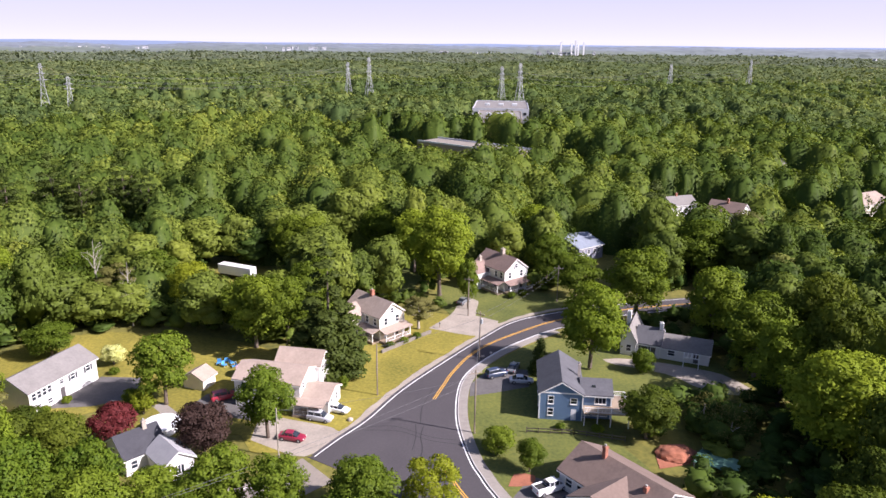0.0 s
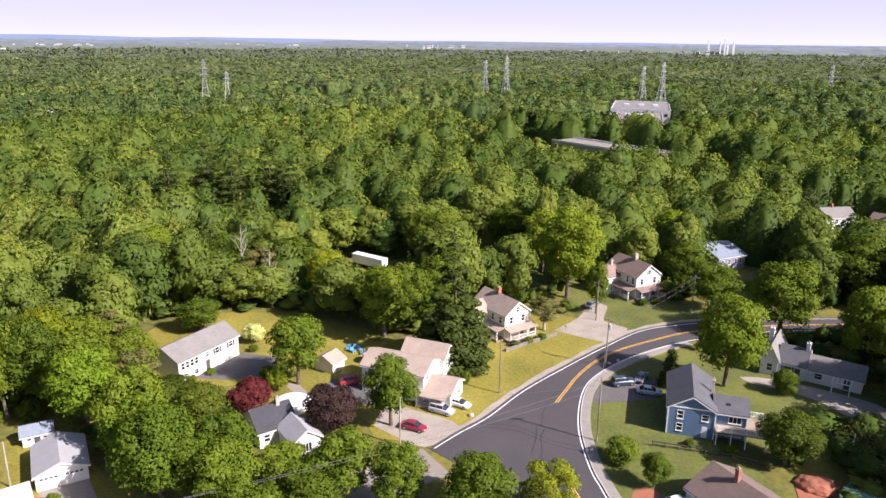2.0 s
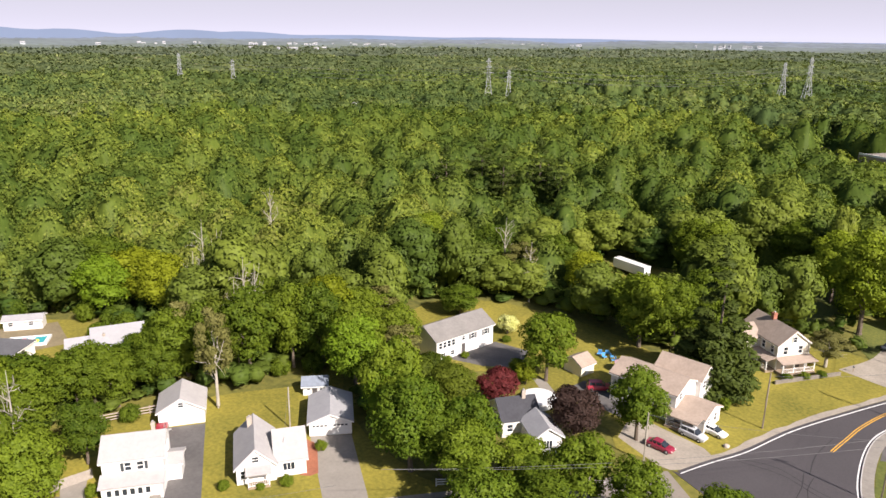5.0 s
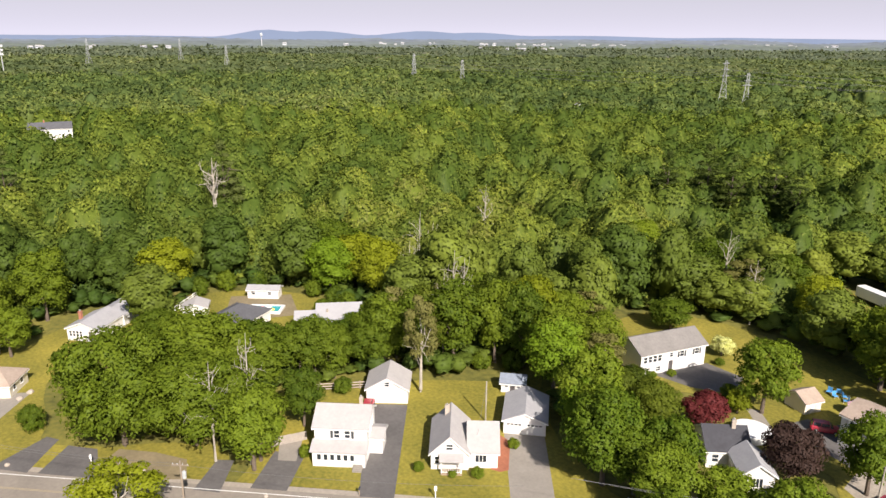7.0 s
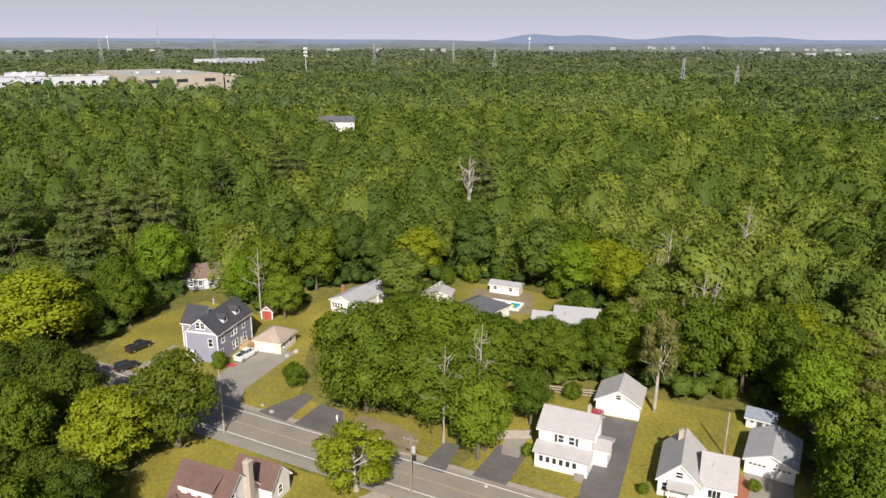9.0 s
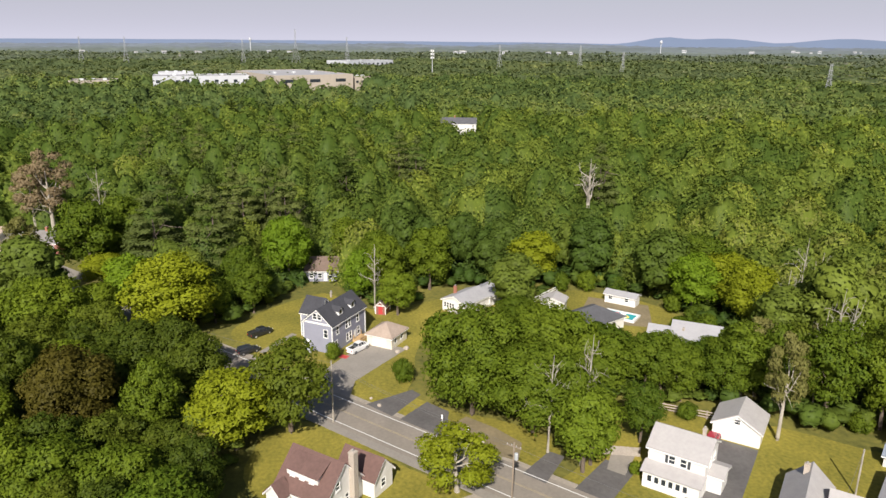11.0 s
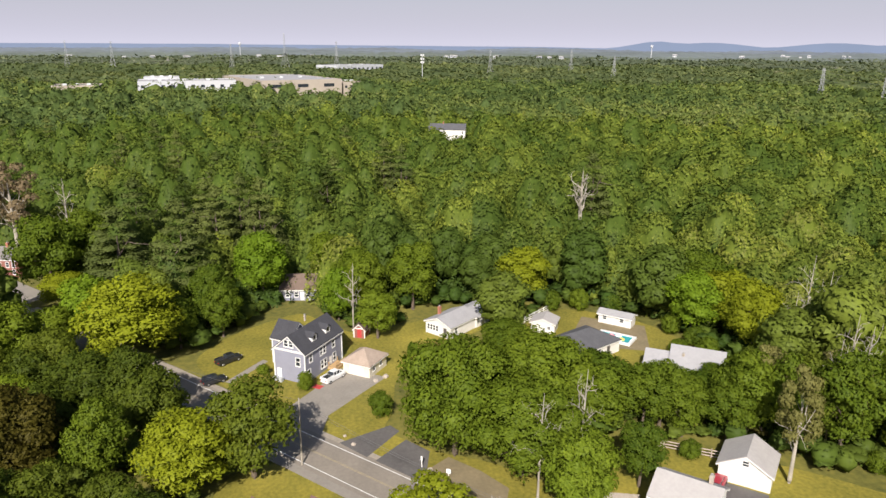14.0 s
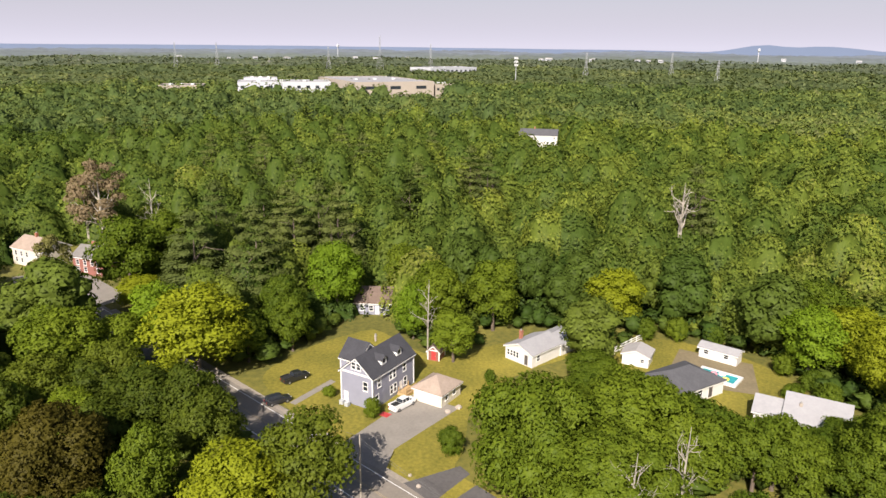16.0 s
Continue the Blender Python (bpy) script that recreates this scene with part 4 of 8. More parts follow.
# white house with the front gable, and the white house with the porch
b = [(0, 0, 5.6, 9.6, 2.9, 5.6, "y", WHITE, ROOF["pale"]), (5.61, 0.6, 4.3, 8.2, 2.8, 5.4, "x", WHITE, ROOF["pale"])]
w1 = house("house", "small white house with a pale roof and front gable", -72.4, 59.9, 48, b,
    [(0, "F", 2.3, 3.4, 0.9, 0.9), (0, "L", 2.0, 1.0, 0.9, 1.2), (0, "L", 6.0, 1.0, 0.9, 1.2), (1, "F", 1.0, 1.0, 1.6, 1.2, "wide"), (0, "F", 0.6, 1.0, 0.8, 1.2)],
    [(0, "F", 2.2, 1.0, 2.1, TRIM)], [(2.2, 7.6, 4.4, 6.5, 0.7, PALESTONE)])
porch(w1, 1.5, -1.5, 4.6, -0.02, 2.7, 0.4, ROOF["pale"], [(1.6, -1.3), (4.5, -1.3)], 0.3)
b = [(0, 2.0, 8.0, 7.0, 5.5, 7.4, "x", WHITE, ROOF["pale"]), (8.01, 4.0, 2.0, 3.6, 2.8, 3.4, "x", WHITE, ROOF["pale"])]
w2 = house("house", "white two-storey house with an enclosed front porch", -84.4, 46.8, 46, b,
    [(0, "F", 3.0, 3.7, 0.8, 1.2), (0, "F", 4.6, 3.7, 0.8, 1.2), (0, "R", 2.6, 3.6, 0.8, 1.2), (0, "R", 4.6, 3.6, 0.8, 1.2), (0, "L", 2.5, 3.6, 0.8, 1.2), (0, "L", 4.5, 1.0, 0.8, 1.2)],
    [], [(6.4, 6.6, 6.4, 8.2, 0.5, PALESTONE)], shutters=[(0, "F", 2.45, 3.65, 1.3), (0, "F", 5.6, 3.65, 1.3)])
verts, faces = wall_mesh(7.9, 2.0, 2.5, 2.5, "flat", [("F", 0.7 + 1.0 * i, 1.1, 0.6, 1.0) for i in range(6)])
child("porch_wall", mesh_of("porch_wall", verts, faces, WHITE), w2, m=pose(0.05, -0.02, 0))
for i in range(6):
    add_window(w2, 0.6, 1.0, "plain", pose(0.75 + 1.0 * i, -0.02, 1.1))
bm = bmesh.new()
low = [(-0.3, -0.35, 2.5), (8.3, -0.35, 2.5), (8.3, 1.99, 3.3), (-0.3, 1.99, 3.3)]
solid(bm, low, [(a, c, e + 0.14) for a, c, e in low])
part("porch_roof", bm, ROOF["pale"], w2)
steps(w2, 6.2, 7.6, -0.05, 4)

# garages and sheds
b = [(0, 0, 7.2, 6.6, 2.8, 4.9, "y", WHITE, ROOF["pale"])]
house("garage", "white gabled garage at the end of a dark driveway", -95.0, 63.8, 48.5, b, [(0, "F", 3.2, 3.3, 0.8, 0.8)], [(0, "F", 0.8, 2.5, 2.1, GARAGEDOOR), (0, "F", 3.9, 2.5, 2.1, GARAGEDOOR)], category="garage")
b = [(0, 0, 6.8, 8.8, 2.5, 3.9, "y", WHITE, ROOF["white"])]
g2 = house("garage", "white two-door garage with a pale roof", -72.7, 75.3, 41, b, [], [(0, "F", 0.4, 2.7, 2.0, GARAGEDOOR), (0, "F", 3.7, 2.7, 2.0, GARAGEDOOR)], category="garage")
for i in range(4):
    for off in (0.55, 3.85):
        part("door_light", box(off + 0.62 * i, -0.01, 1.62, off + 0.62 * i + 0.42, 0.01, 1.88), GLASS, g2)
b = [(0, 0, 4.2, 3.2, 2.0, 2.9, "x", WHITE, ROOF["blue"])]
house("shed", "white garden shed with a blue-grey roof", -82.9, 84.8, 40, b, [(0, "F", 0.7, 1.0, 0.5, 0.6), (0, "F", 2.9, 1.0, 0.5, 0.6)], [(0, "F", 1.6, 0.9, 1.75, DOORDARK)], category="shed")
b = [(0, 0, 3.6, 4.4, 2.2, 3.4, "x", CREAM, ROOF["tan"])]
house("shed", "cream garden shed with a tan roof", -44.0, 119.0, 70, b, [(0, "R", 1.8, 1.0, 0.7, 0.7)], [(0, "F", 1.2, 0.9, 1.9, TRIM)], category="shed")
b = [(0, 0, 2.4, 3.2, 2.2, 3.3, "y", REDSIDE, ROOF["brown"])]
house("shed", "small red garden shed with a red door", -156.6, 14.8, 66, b, [], [(0, "F", 0.7, 1.0, 1.9, DOORRED)], category="shed", corner=True)
b = [(0, 0, 2.6, 2.2, 2.1, 2.8, "x", WHITE, ROOF["blue"])]
house("shed", "pale back-garden shed at the wood's edge", -36.4, 204.0, 0, b, [(0, "F", 1.6, 1.0, 0.6, 0.6)], [(0, "F", 0.4, 0.8, 1.8, DOORDARK)], category="shed")

# the grey house with dormers
b = [(0, 0, 6.9, 12.6, 6.2, 9.1, "y", GREY, ROOF["dark"]), (-4.4, 5.2, 4.39, 5.6, 5.6, 8.2, "x", GREY, ROOF["dark"])]
grey = house("house", "blue-grey clapboard house with white trim and dormers", -140.0, -1.2, 55, b,
    [(0, "F", 2.5, 7.0, 0.85, 1.2), (0, "F", 3.6, 7.0, 0.85, 1.2), (0, "F", 4.9, 3.4, 0.9, 1.6), (0, "R", 1.5, 3.8, 0.9, 1.5), (0, "R", 5.0, 3.8, 0.8, 1.5), (0, "R", 6.1, 3.8, 0.8, 1.5), (0, "R", 9.2, 3.8, 0.9, 1.5), (0, "R", 5.2, 0.9, 0.8, 1.6), (0, "R", 6.3, 0.9, 0.8, 1.6), (0, "R", 0.8, 0.9, 0.9, 1.6), (0, "R", 9.4, 0.9, 0.9, 1.6), (1, "F", 1.6, 3.6, 0.9, 1.4), (1, "F", 1.6, 0.9, 0.9, 1.4), (1, "L", 2.3, 3.6, 0.9, 1.4)],
    [(0, "F", 0.5, 1.0, 2.1, TRIM), (0, "R", 8.0, 1.0, 2.1, TRIM)], [(0.6, 9.4, 8.2, 9.4, 0.3, PALESTONE)], corner=True)
for k, dy in enumerate((3.6, 8.2)):
    part("dormer", solid(bmesh.new(), [(4.6, dy, 7.0), (6.2, dy, 7.0), (6.2, dy + 1.5, 7.0), (4.6, dy + 1.5, 7.0)], [(4.6, dy, 8.0), (6.2, dy, 8.0), (6.2, dy + 1.5, 8.0), (4.6, dy + 1.5, 8.0)]), TRIM, grey)
    bm = bmesh.new()
    for sgn in (-1, 1):
        c = dy + 0.75
        lo = [(3.9, c, 8.66), (6.5, c, 8.66), (6.5, c + sgn * 0.98, 7.86), (3.9, c + sgn * 0.98, 7.86)]
        solid(bm, lo, [(a, e, z + 0.1) for a, e, z in lo])
    bmesh.ops.recalc_face_normals(bm, faces=bm.faces)
    part("dormer_roof", bm, ROOF["dark"], grey)
    part("dormer_gable", solid(bmesh.new(), [(6.0, dy, 8.0), (6.22, dy, 8.0), (6.22, dy + 1.5, 8.0), (6.0, dy + 1.5, 8.0)], [(6.0, dy + 0.7, 8.62), (6.22, dy + 0.7, 8.62), (6.22, dy + 0.8, 8.62), (6.0, dy + 0.8, 8.62)]), TRIM, grey)
    part("dormer_pane", box(6.19, dy + 0.4, 7.25, 6.24, dy + 1.1, 8.05), GLASS, grey)
part("band_board", box(-0.03, -0.05, 5.95, 6.93, -0.004, 6.2), TRIM, grey)
for gx, gy in ((0.8, -0.9), (2.0, -1.0)):
    tagged(part("air_unit", box(gx - 0.4, gy - 0.4, 0, gx + 0.4, gy + 0.4, 0.8, bevel=0.05), PORCELAIN, None, m=pose(-140.0, -1.2, 0, 0, 0, 55)), "grey metal air-conditioning unit beside the wall", "air conditioner")
bm = box(7.0, 7.2, 0, 9.0, 10.6, 0.5)
for px, py in ((7.2, 7.4), (8.8, 7.4), (8.8, 10.4), (7.2, 10.4)):
    add_box(bm, px - 0.07, py - 0.07, 0.5, px + 0.07, py + 0.07, 1.5)
for z in (0.9, 1.3):
    add_box(bm, 8.76, 7.4, z, 8.84, 10.4, z + 0.1)
part("side_deck", bm, material("new pine boards", (0.46, 0.31, 0.15), 0.8, 0.12, 4), grey)
b = [(0, 0, 5.9, 6.4, 2.6, 4.4, "hip", CREAM, ROOF["tan"])]
house("garage", "cream garage with a tan hipped roof", -139.9, 11.6, 54, b, [(0, "R", 1.2, 1.0, 0.9, 1.0), (0, "R", 3.8, 1.0, 0.9, 1.0)], [(0, "F", 1.4, 3.2, 2.1, GARAGEDOOR)], category="garage")

# houses among the trees beyond
b = [(0, 0, 7.0, 9.0, 2.8, 4.2, "y", WHITE, ROOF["white"]), (0.8, 9.01, 6.4, 9.0, 2.6, 3.8, "y", WHITE, ROOF["white"])]
house("house", "long low white house with a white roof", -157.2, 30.6, 40, b, [(0, "F", 0.5 + 0.8 * i, 1.0, 0.6, 1.2) for i in range(4)] + [(0, "R", 1.5, 1.0, 0.9, 1.2), (0, "L", 3.0, 1.0, 0.9, 1.2)], [(0, "F", 5.0, 0.9, 2.1, DOORDARK)], [(0.6, 4.0, 3.0, 5.0, 0.6, BRICK)])
b = [(0, 0, 11.0, 9.0, 3.0, 5.4, "x", GREY, ROOF["brown"])]
house("house", "grey house with a brown roof among tall trees", -183.0, -3.2, 82, b, [(0, "F", 3.0, 1.0, 0.9, 1.2), (0, "F", 5.2, 1.0, 0.9, 1.2), (0, "F", 8.0, 1.0, 0.9, 1.2)], [(0, "F", 6.6, 0.9, 2.1, TRIM)], [])
b = [(0, 0, 13.0, 9.0, 2.8, 4.9, "hip", WHITE, ROOF["slate"])]
house("house", "low house with a dark hipped roof beside a pool", -134.0, 57.0, 118, b, [(0, "F", 2.0, 1.0, 1.2, 1.2), (0, "F", 6.0, 1.0, 1.2, 1.2), (0, "L", 3.0, 1.0, 1.2, 1.2)], [(0, "F", 9.0, 1.0, 2.1, DOORDARK)], [])
b = [(0, 0, 7.6, 3.2, 2.3, 2.9, "x", WHITE, ROOF["white"])]
house("pool_house", "white flat-roofed pool house at the wood's edge", -156.3, 70.6, 47, b, [(0, "F", 1.0, 1.0, 0.9, 0.9), (0, "F", 5.0, 1.0, 0.9, 0.9)], [(0, "F", 3.0, 1.0, 2.0, TRIM)], category="pool house")
b = [(0, 0, 5.2, 4.4, 2.4, 3.4, "y", WHITE, ROOF["pale"])]
house("shed", "white shed with a pale roof by the garden fence", -153.4, 53.6, 60, b, [(0, "F", 3.6, 1.0, 0.7, 0.7)], [(0, "F", 1.0, 1.6, 2.0, TRIM)], category="shed")
b = [(0, 0, 9.4, 9.6, 3.0, 5.6, "x", WHITE, ROOF["white"]), (-4.6, 0.8, 4.59, 6.0, 2.7, 4.4, "x", WHITE, ROOF["white"])]
house("house", "white house with a pale metal roof among trees", -125.6, 71.9, 56, b, [(0, "F", 1.5, 1.0, 1.2, 1.2), (0, "F", 5.0, 1.0, 1.2, 1.2), (1, "F", 2.0, 1.0, 1.0, 1.2)], [(0, "F", 8.0, 1.0, 2.1, DOORDARK)], [(2.2, 2.6, 3.8, 5.0, 0.4, PALESTONE)])
b = [(0, 0, 8.6, 8.0, 3.2, 7.2, "x", WHITE, ROOF["red"]), (4.2, 8.01, 6.4, 4.2, 3.0, 5.3, "x", WHITE, ROOF["red"]), (-0.2, -1.7, 2.8, 1.69, 3.0, 4.5, "y", WHITE, ROOF["red"])]
capehouse = house("house", "white storey-and-a-half house with a red-brown roof and tall chimney", -88.6, -4.4, 48, b,
    [(0, "R", 1.2, 1.0, 0.8, 1.3), (0, "R", 2.6, 1.0, 0.8, 1.3), (0, "R", 4.2, 1.0, 0.7, 1.3), (0, "R", 2.2, 3.9, 0.8, 1.1), (1, "R", 1.6, 1.0, 0.9, 1.2), (0, "F", 4.0, 1.0, 0.9, 1.2), (0, "F", 6.4, 1.0, 0.9, 1.2), (2, "F", 0.9, 1.1, 0.9, 1.2), (0, "L", 2.4, 1.0, 0.9, 1.2)],
    [(2, "R", 0.4, 0.9, 2.1, DOORDARK)], [(9.0, 5.6, 0.1, 8.3, 0.9, PALESTONE)])
part("dormer", box(1.0, 1.2, 3.9, 6.5, 3.4, 5.55), WHITE, capehouse)
low = [(0.7, 0.9, 5.5), (6.8, 0.9, 5.5), (6.8, 3.9, 7.0), (0.7, 3.9, 7.0)]
part("dormer_roof", solid(bmesh.new(), low, [(a, c, e + 0.14) for a, c, e in low]), ROOF["red"], capehouse)
for u in (1.7, 3.4, 5.1):
    add_window(capehouse, 0.7, 0.7, "sash", pose(u, 1.16, 4.6))

# the white cottage row beyond the road
b = [(0, 0, 3.0, 9.5, 3.6, 6.2, "y", WHITE, ROOF["grey"]), (3.01, 0.8, 4.8, 6.5, 3.0, 5.4, "x", WHITE, ROOF["slate"]), (7.82, 1.2, 9.6, 6.0, 2.6, 4.4, "x", WHITE, ROOF["grey"])]
cottage = house("house", "white cottage in three stepped wings with slate roofs", 37.2, 137.2, -23, b,
    [(0, "F", 1.2, 1.0, 0.9, 1.4), (1, "F", 1.0, 1.0, 1.4, 1.3), (2, "F", 1.6, 1.0, 1.3, 1.1), (2, "R", 1.2, 0.6, 1.0, 1.8), (2, "R", 3.4, 0.6, 1.0, 1.8)],
    [(1, "F", 3.0, 0.95, 2.1, DOORDARK), (2, "F", 6.6, 0.95, 2.1, DOORDARK)], [(0.6, 5.6, 5.0, 7.8, 0.8, TRIM), (7.5, 3.9, 5.0, 6.8, 0.7, TRIM)], shutters=[(1, "F", 0.55, 0.95, 1.4), (1, "F", 2.45, 0.95, 1.4)])
for i in range(5):
    part("pergola_beam", box(12.6 + 0.75 * i, -1.4, 2.3, 12.72 + 0.75 * i, 1.1, 2.45), TRIM, cottage)
for px in (12.7, 15.6):
    part("pergola_post", box(px - 0.08, -1.35, -0.2, px + 0.08, -1.2, 2.3), TRIM, cottage)
part("pergola_rail", box(12.5, -1.34, 2.1, 15.8, -1.22, 2.29), TRIM, cottage)

# roofs that show between the crowns to the north-east
for nm, lb, x, y, turn, w, d, eave, ridge, axis, wl, rf in (
    ("barn", "large barn with a blue-grey roof among the trees", 40.0, 201.0, 35, 10, 14, 4.2, 6.2, "x", GREY, ROOF["blue"]),
    ("house", "white house half hidden among trees", 84.0, 256.0, 20, 11, 8, 5.0, 7.5, "x", WHITE, ROOF["grey"]),
    ("house", "white gabled house between dark trees", 104.0, 243.0, 50, 9, 12, 5.2, 8.0, "y", WHITE, ROOF["brown"]),
    ("house", "pale house beneath tall trees", 164.0, 346.0, 15, 14, 9, 5.5, 8.0, "x", CREAM, ROOF["grey"]),
    ("house", "long pale roofed building beyond trees", 147.0, 253.0, 28, 26, 14, 5.5, 8.0, "x", CREAM, ROOF["tan"]),
    ("house", "red and white house beside a forecourt", -216.0, -80.0, 70, 10, 8, 5.0, 7.2, "x", REDSIDE, ROOF["grey"]),
    ("house", "cream house behind brown trees", -226.0, -101.0, 60, 13, 9, 5.0, 7.4, "x", CREAM, ROOF["tan"]),
    ("house", "lone house far out in the woods", -450.0, 80.0, 75, 23, 11, 10.2, 13.4, "x", WHITE, ROOF["slate"]),
    ("house", "small white building among far trees", -330.0, 400.0, 45, 8, 5, 13.5, 15.5, "x", WHITE, ROOF["white"]),
):
    house(nm, lb, x, y, turn, [(0, 0, w, d, eave, ridge, axis, wl, rf)], [(0, "F", u, eave - 2.2, 0.9, 1.3) for u in (1.2, 3.6, 6.0, w - 2.2)] + [(0, "F", u, max(0.9, eave - 4.6), 0.9, 1.3) for u in (1.2, 3.6, w - 2.2)][: 3 if eave > 4.5 else 0], [], [(w * 0.4, d * 0.5, ridge - 0.5, ridge + 1.2, 0.7, BRICK)] if nm == "house" else [])

# ---- trees ----
def icosahedron():
    g = (1 + 5**0.5) / 2
    v = np.array([(-1, g, 0), (1, g, 0), (-1, -g, 0), (1, -g, 0), (0, -1, g), (0, 1, g), (0, -1, -g), (0, 1, -g), (g, 0, -1), (g, 0, 1), (-g, 0, -1), (-g, 0, 1)]) / np.sqrt(1 + g * g)
    f = np.array([(0, 11, 5), (0, 5, 1), (0, 1, 7), (0, 7, 10), (0, 10, 11), (1, 5, 9), (5, 11, 4), (11, 10, 2), (10, 7, 6), (7, 1, 8), (3, 9, 4), (3, 4, 2), (3, 2, 6), (3, 6, 8), (3, 8, 9), (4, 9, 5), (2, 4, 11), (6, 2, 10), (8, 6, 7), (9, 8, 1)])
    return v, f


ICO_V, ICO_F = icosahedron()


def unit(a):
    return a / np.linalg.norm(a, axis=1, keepdims=True)


def crown_arrays(rng, lobes, count, size, core=0.8, droop=0.0, flat=0.5, rough=0.60, shell=(0.74, 1.14), curl=1.0):
    """Vertices, triangles and soft normals of a crown: lobes (centre, radii), a rough core in each, leaf clumps over them."""
    count, size = int(count * 2.6), size * 0.60
    centres, radii = np.array([c for c, r in lobes], float), np.array([r for c, r in lobes], float)
    verts, tris, outward = [], [], []
    mid = centres.mean(0) - (0, 0, radii[:, 2].mean())
    n = 0
    for c, r in zip(centres, radii):
        outward.append(ICO_V + 0.3 * unit(ICO_V * r + c - mid))
        v = ICO_V * (1 + rng.uniform(-0.26, 0.16, (12, 1))) * r * core + c
        verts.append(v)
        tris.append(ICO_F + n)
        n += 12
    area = (radii.prod(1) ** (2 / 3))
    pick = rng.choice(len(lobes), count * 3, p=area / area.sum())
    d = rng.normal(size=(count * 3, 3))
    d /= np.linalg.norm(d, axis=1, keepdims=True)
    d[:, 2] = np.where((d[:, 2] < -0.25) & (rng.random(count * 3) < 0.75), -d[:, 2], d[:, 2])
    p = centres[pick] + d * radii[pick] * rng.uniform(*shell, (count * 3, 1))
    inside = np.zeros(len(p), bool)
    for i in range(len(lobes)):
        q = ((p - centres[i]) / radii[i])
        inside |= ((q**2).sum(1) < 0.72) & (pick != i)
    keep = np.flatnonzero(~inside)[:count]
    p, d = p[keep], d[keep]
    normal = d + rng.normal(scale=rough, size=d.shape) + (0, 0, flat)
    normal /= np.linalg.norm(normal, axis=1, keepdims=True)
    t = np.cross(normal, rng.normal(size=d.shape))
    t /= np.linalg.norm(t, axis=1, keepdims=True)
    b = np.cross(normal, t)
    s = size * rng.uniform(0.6, 1.4, (len(p), 1))
    a0 = rng.uniform(0, 2 * math.pi, (len(p), 1))
    corners = []
    for k in range(3):
        a = a0 + 2.0944 * k + rng.uniform(-0.5, 0.5, (len(p), 1))
        reach = s * rng.uniform(0.6, 1.25, (len(p), 1))
        corners.append(p + (t * np.cos(a) + b * np.sin(a)) * reach + normal * s * curl * rng.uniform(-0.35 - droop * 0.3, 0.25, (len(p), 1)))
    leaf = np.stack(corners, 1).reshape(-1, 3)
    soft = 0.42 * d + 0.20 * unit(p - mid) + 0.75 * normal
    outward.append(np.repeat(soft, 3, 0))
    tris.append(np.arange(len(leaf)).reshape(-1, 3) + n)
    verts.append(leaf)
    return np.concatenate(verts), np.concatenate(tris), unit(np.concatenate(outward))


def fast_mesh(name, verts, tris, normals, mat, tint=None):
    me = bpy.data.meshes.new(name)
    me.vertices.add(len(verts))
    me.vertices.foreach_set("co", np.asarray(verts, np.float32).ravel())
    me.loops.add(tris.size)
    me.loops.foreach_set("vertex_index", tris.ravel().astype(np.int32))
    me.polygons.add(len(tris))
    me.polygons.foreach_set("loop_start", (np.arange(len(tris)) * 3).astype(np.int32))
    me.polygons.foreach_set("use_smooth", np.ones(len(tris), bool))
    me.update(calc_edges=True)
    me.materials.append(mat)
    if normals is not None:
        layer = me.attributes.new("custom_normal", "FLOAT_VECTOR", "POINT")
        layer.data.foreach_set("vector", np.asarray(normals, np.float32).ravel())
    if tint is not None:
        layer = me.attributes.new("tint", "FLOAT", "POINT")
        layer.data.foreach_set("value", np.asarray(tint, np.float32))
    me.update()
    return me


def round_lobes(rng, radius, low, high, n, spread=0.60, size=(0.34, 0.5)):
    """Lobes over an egg-shaped crown."""
    out = []
    mid, half = (low + high) / 2, (high - low) / 2
    for i in range(n):
        z = 1 - 1.75 * (i + 0.5) / n
        a = i * 2.39996 + rng.uniform(-0.5, 0.5)
        ring = np.sqrt(max(0, 1 - z * z))
        wide = 1.0 if z > -0.2 else 0.85
        r = radius * rng.uniform(*size)
        reach = spread * rng.uniform(0.82, 1.14)
        out.append(((math.cos(a) * ring * radius * reach * wide, math.sin(a) * ring * radius * reach * wide, mid + z * half * 0.68), (r, r, r * rng.uniform(0.7, 0.9))))
    out.append(((0, 0, mid), (radius * 0.55, radius * 0.55, half * 0.6)))
    return out


def pine_lobes(rng, radius, low, high):
    """Tiers of flat boughs with gaps."""
    out = []
    tiers = 7
    for k in range(tiers):
        f = k / (tiers - 1)
        reach = radius * (1 - 0.75 * f) * rng.uniform(0.85, 1.1)
        n = 6 if k < 4 else 4
        for j in range(n):
            a = 2 * math.pi * (j + rng.uniform(0, 0.6)) / n + k
            r = reach * rng.uniform(0.28, 0.42) + 0.35
            out.append(((math.cos(a) * reach * 0.68, math.sin(a) * reach * 0.68, low + (high - low) * f + rng.uniform(-0.3, 0.3)), (r, r, r * 0.42)))
    out.append(((0, 0, high), (radius * 0.22, radius * 0.22, radius * 0.3)))
    return out


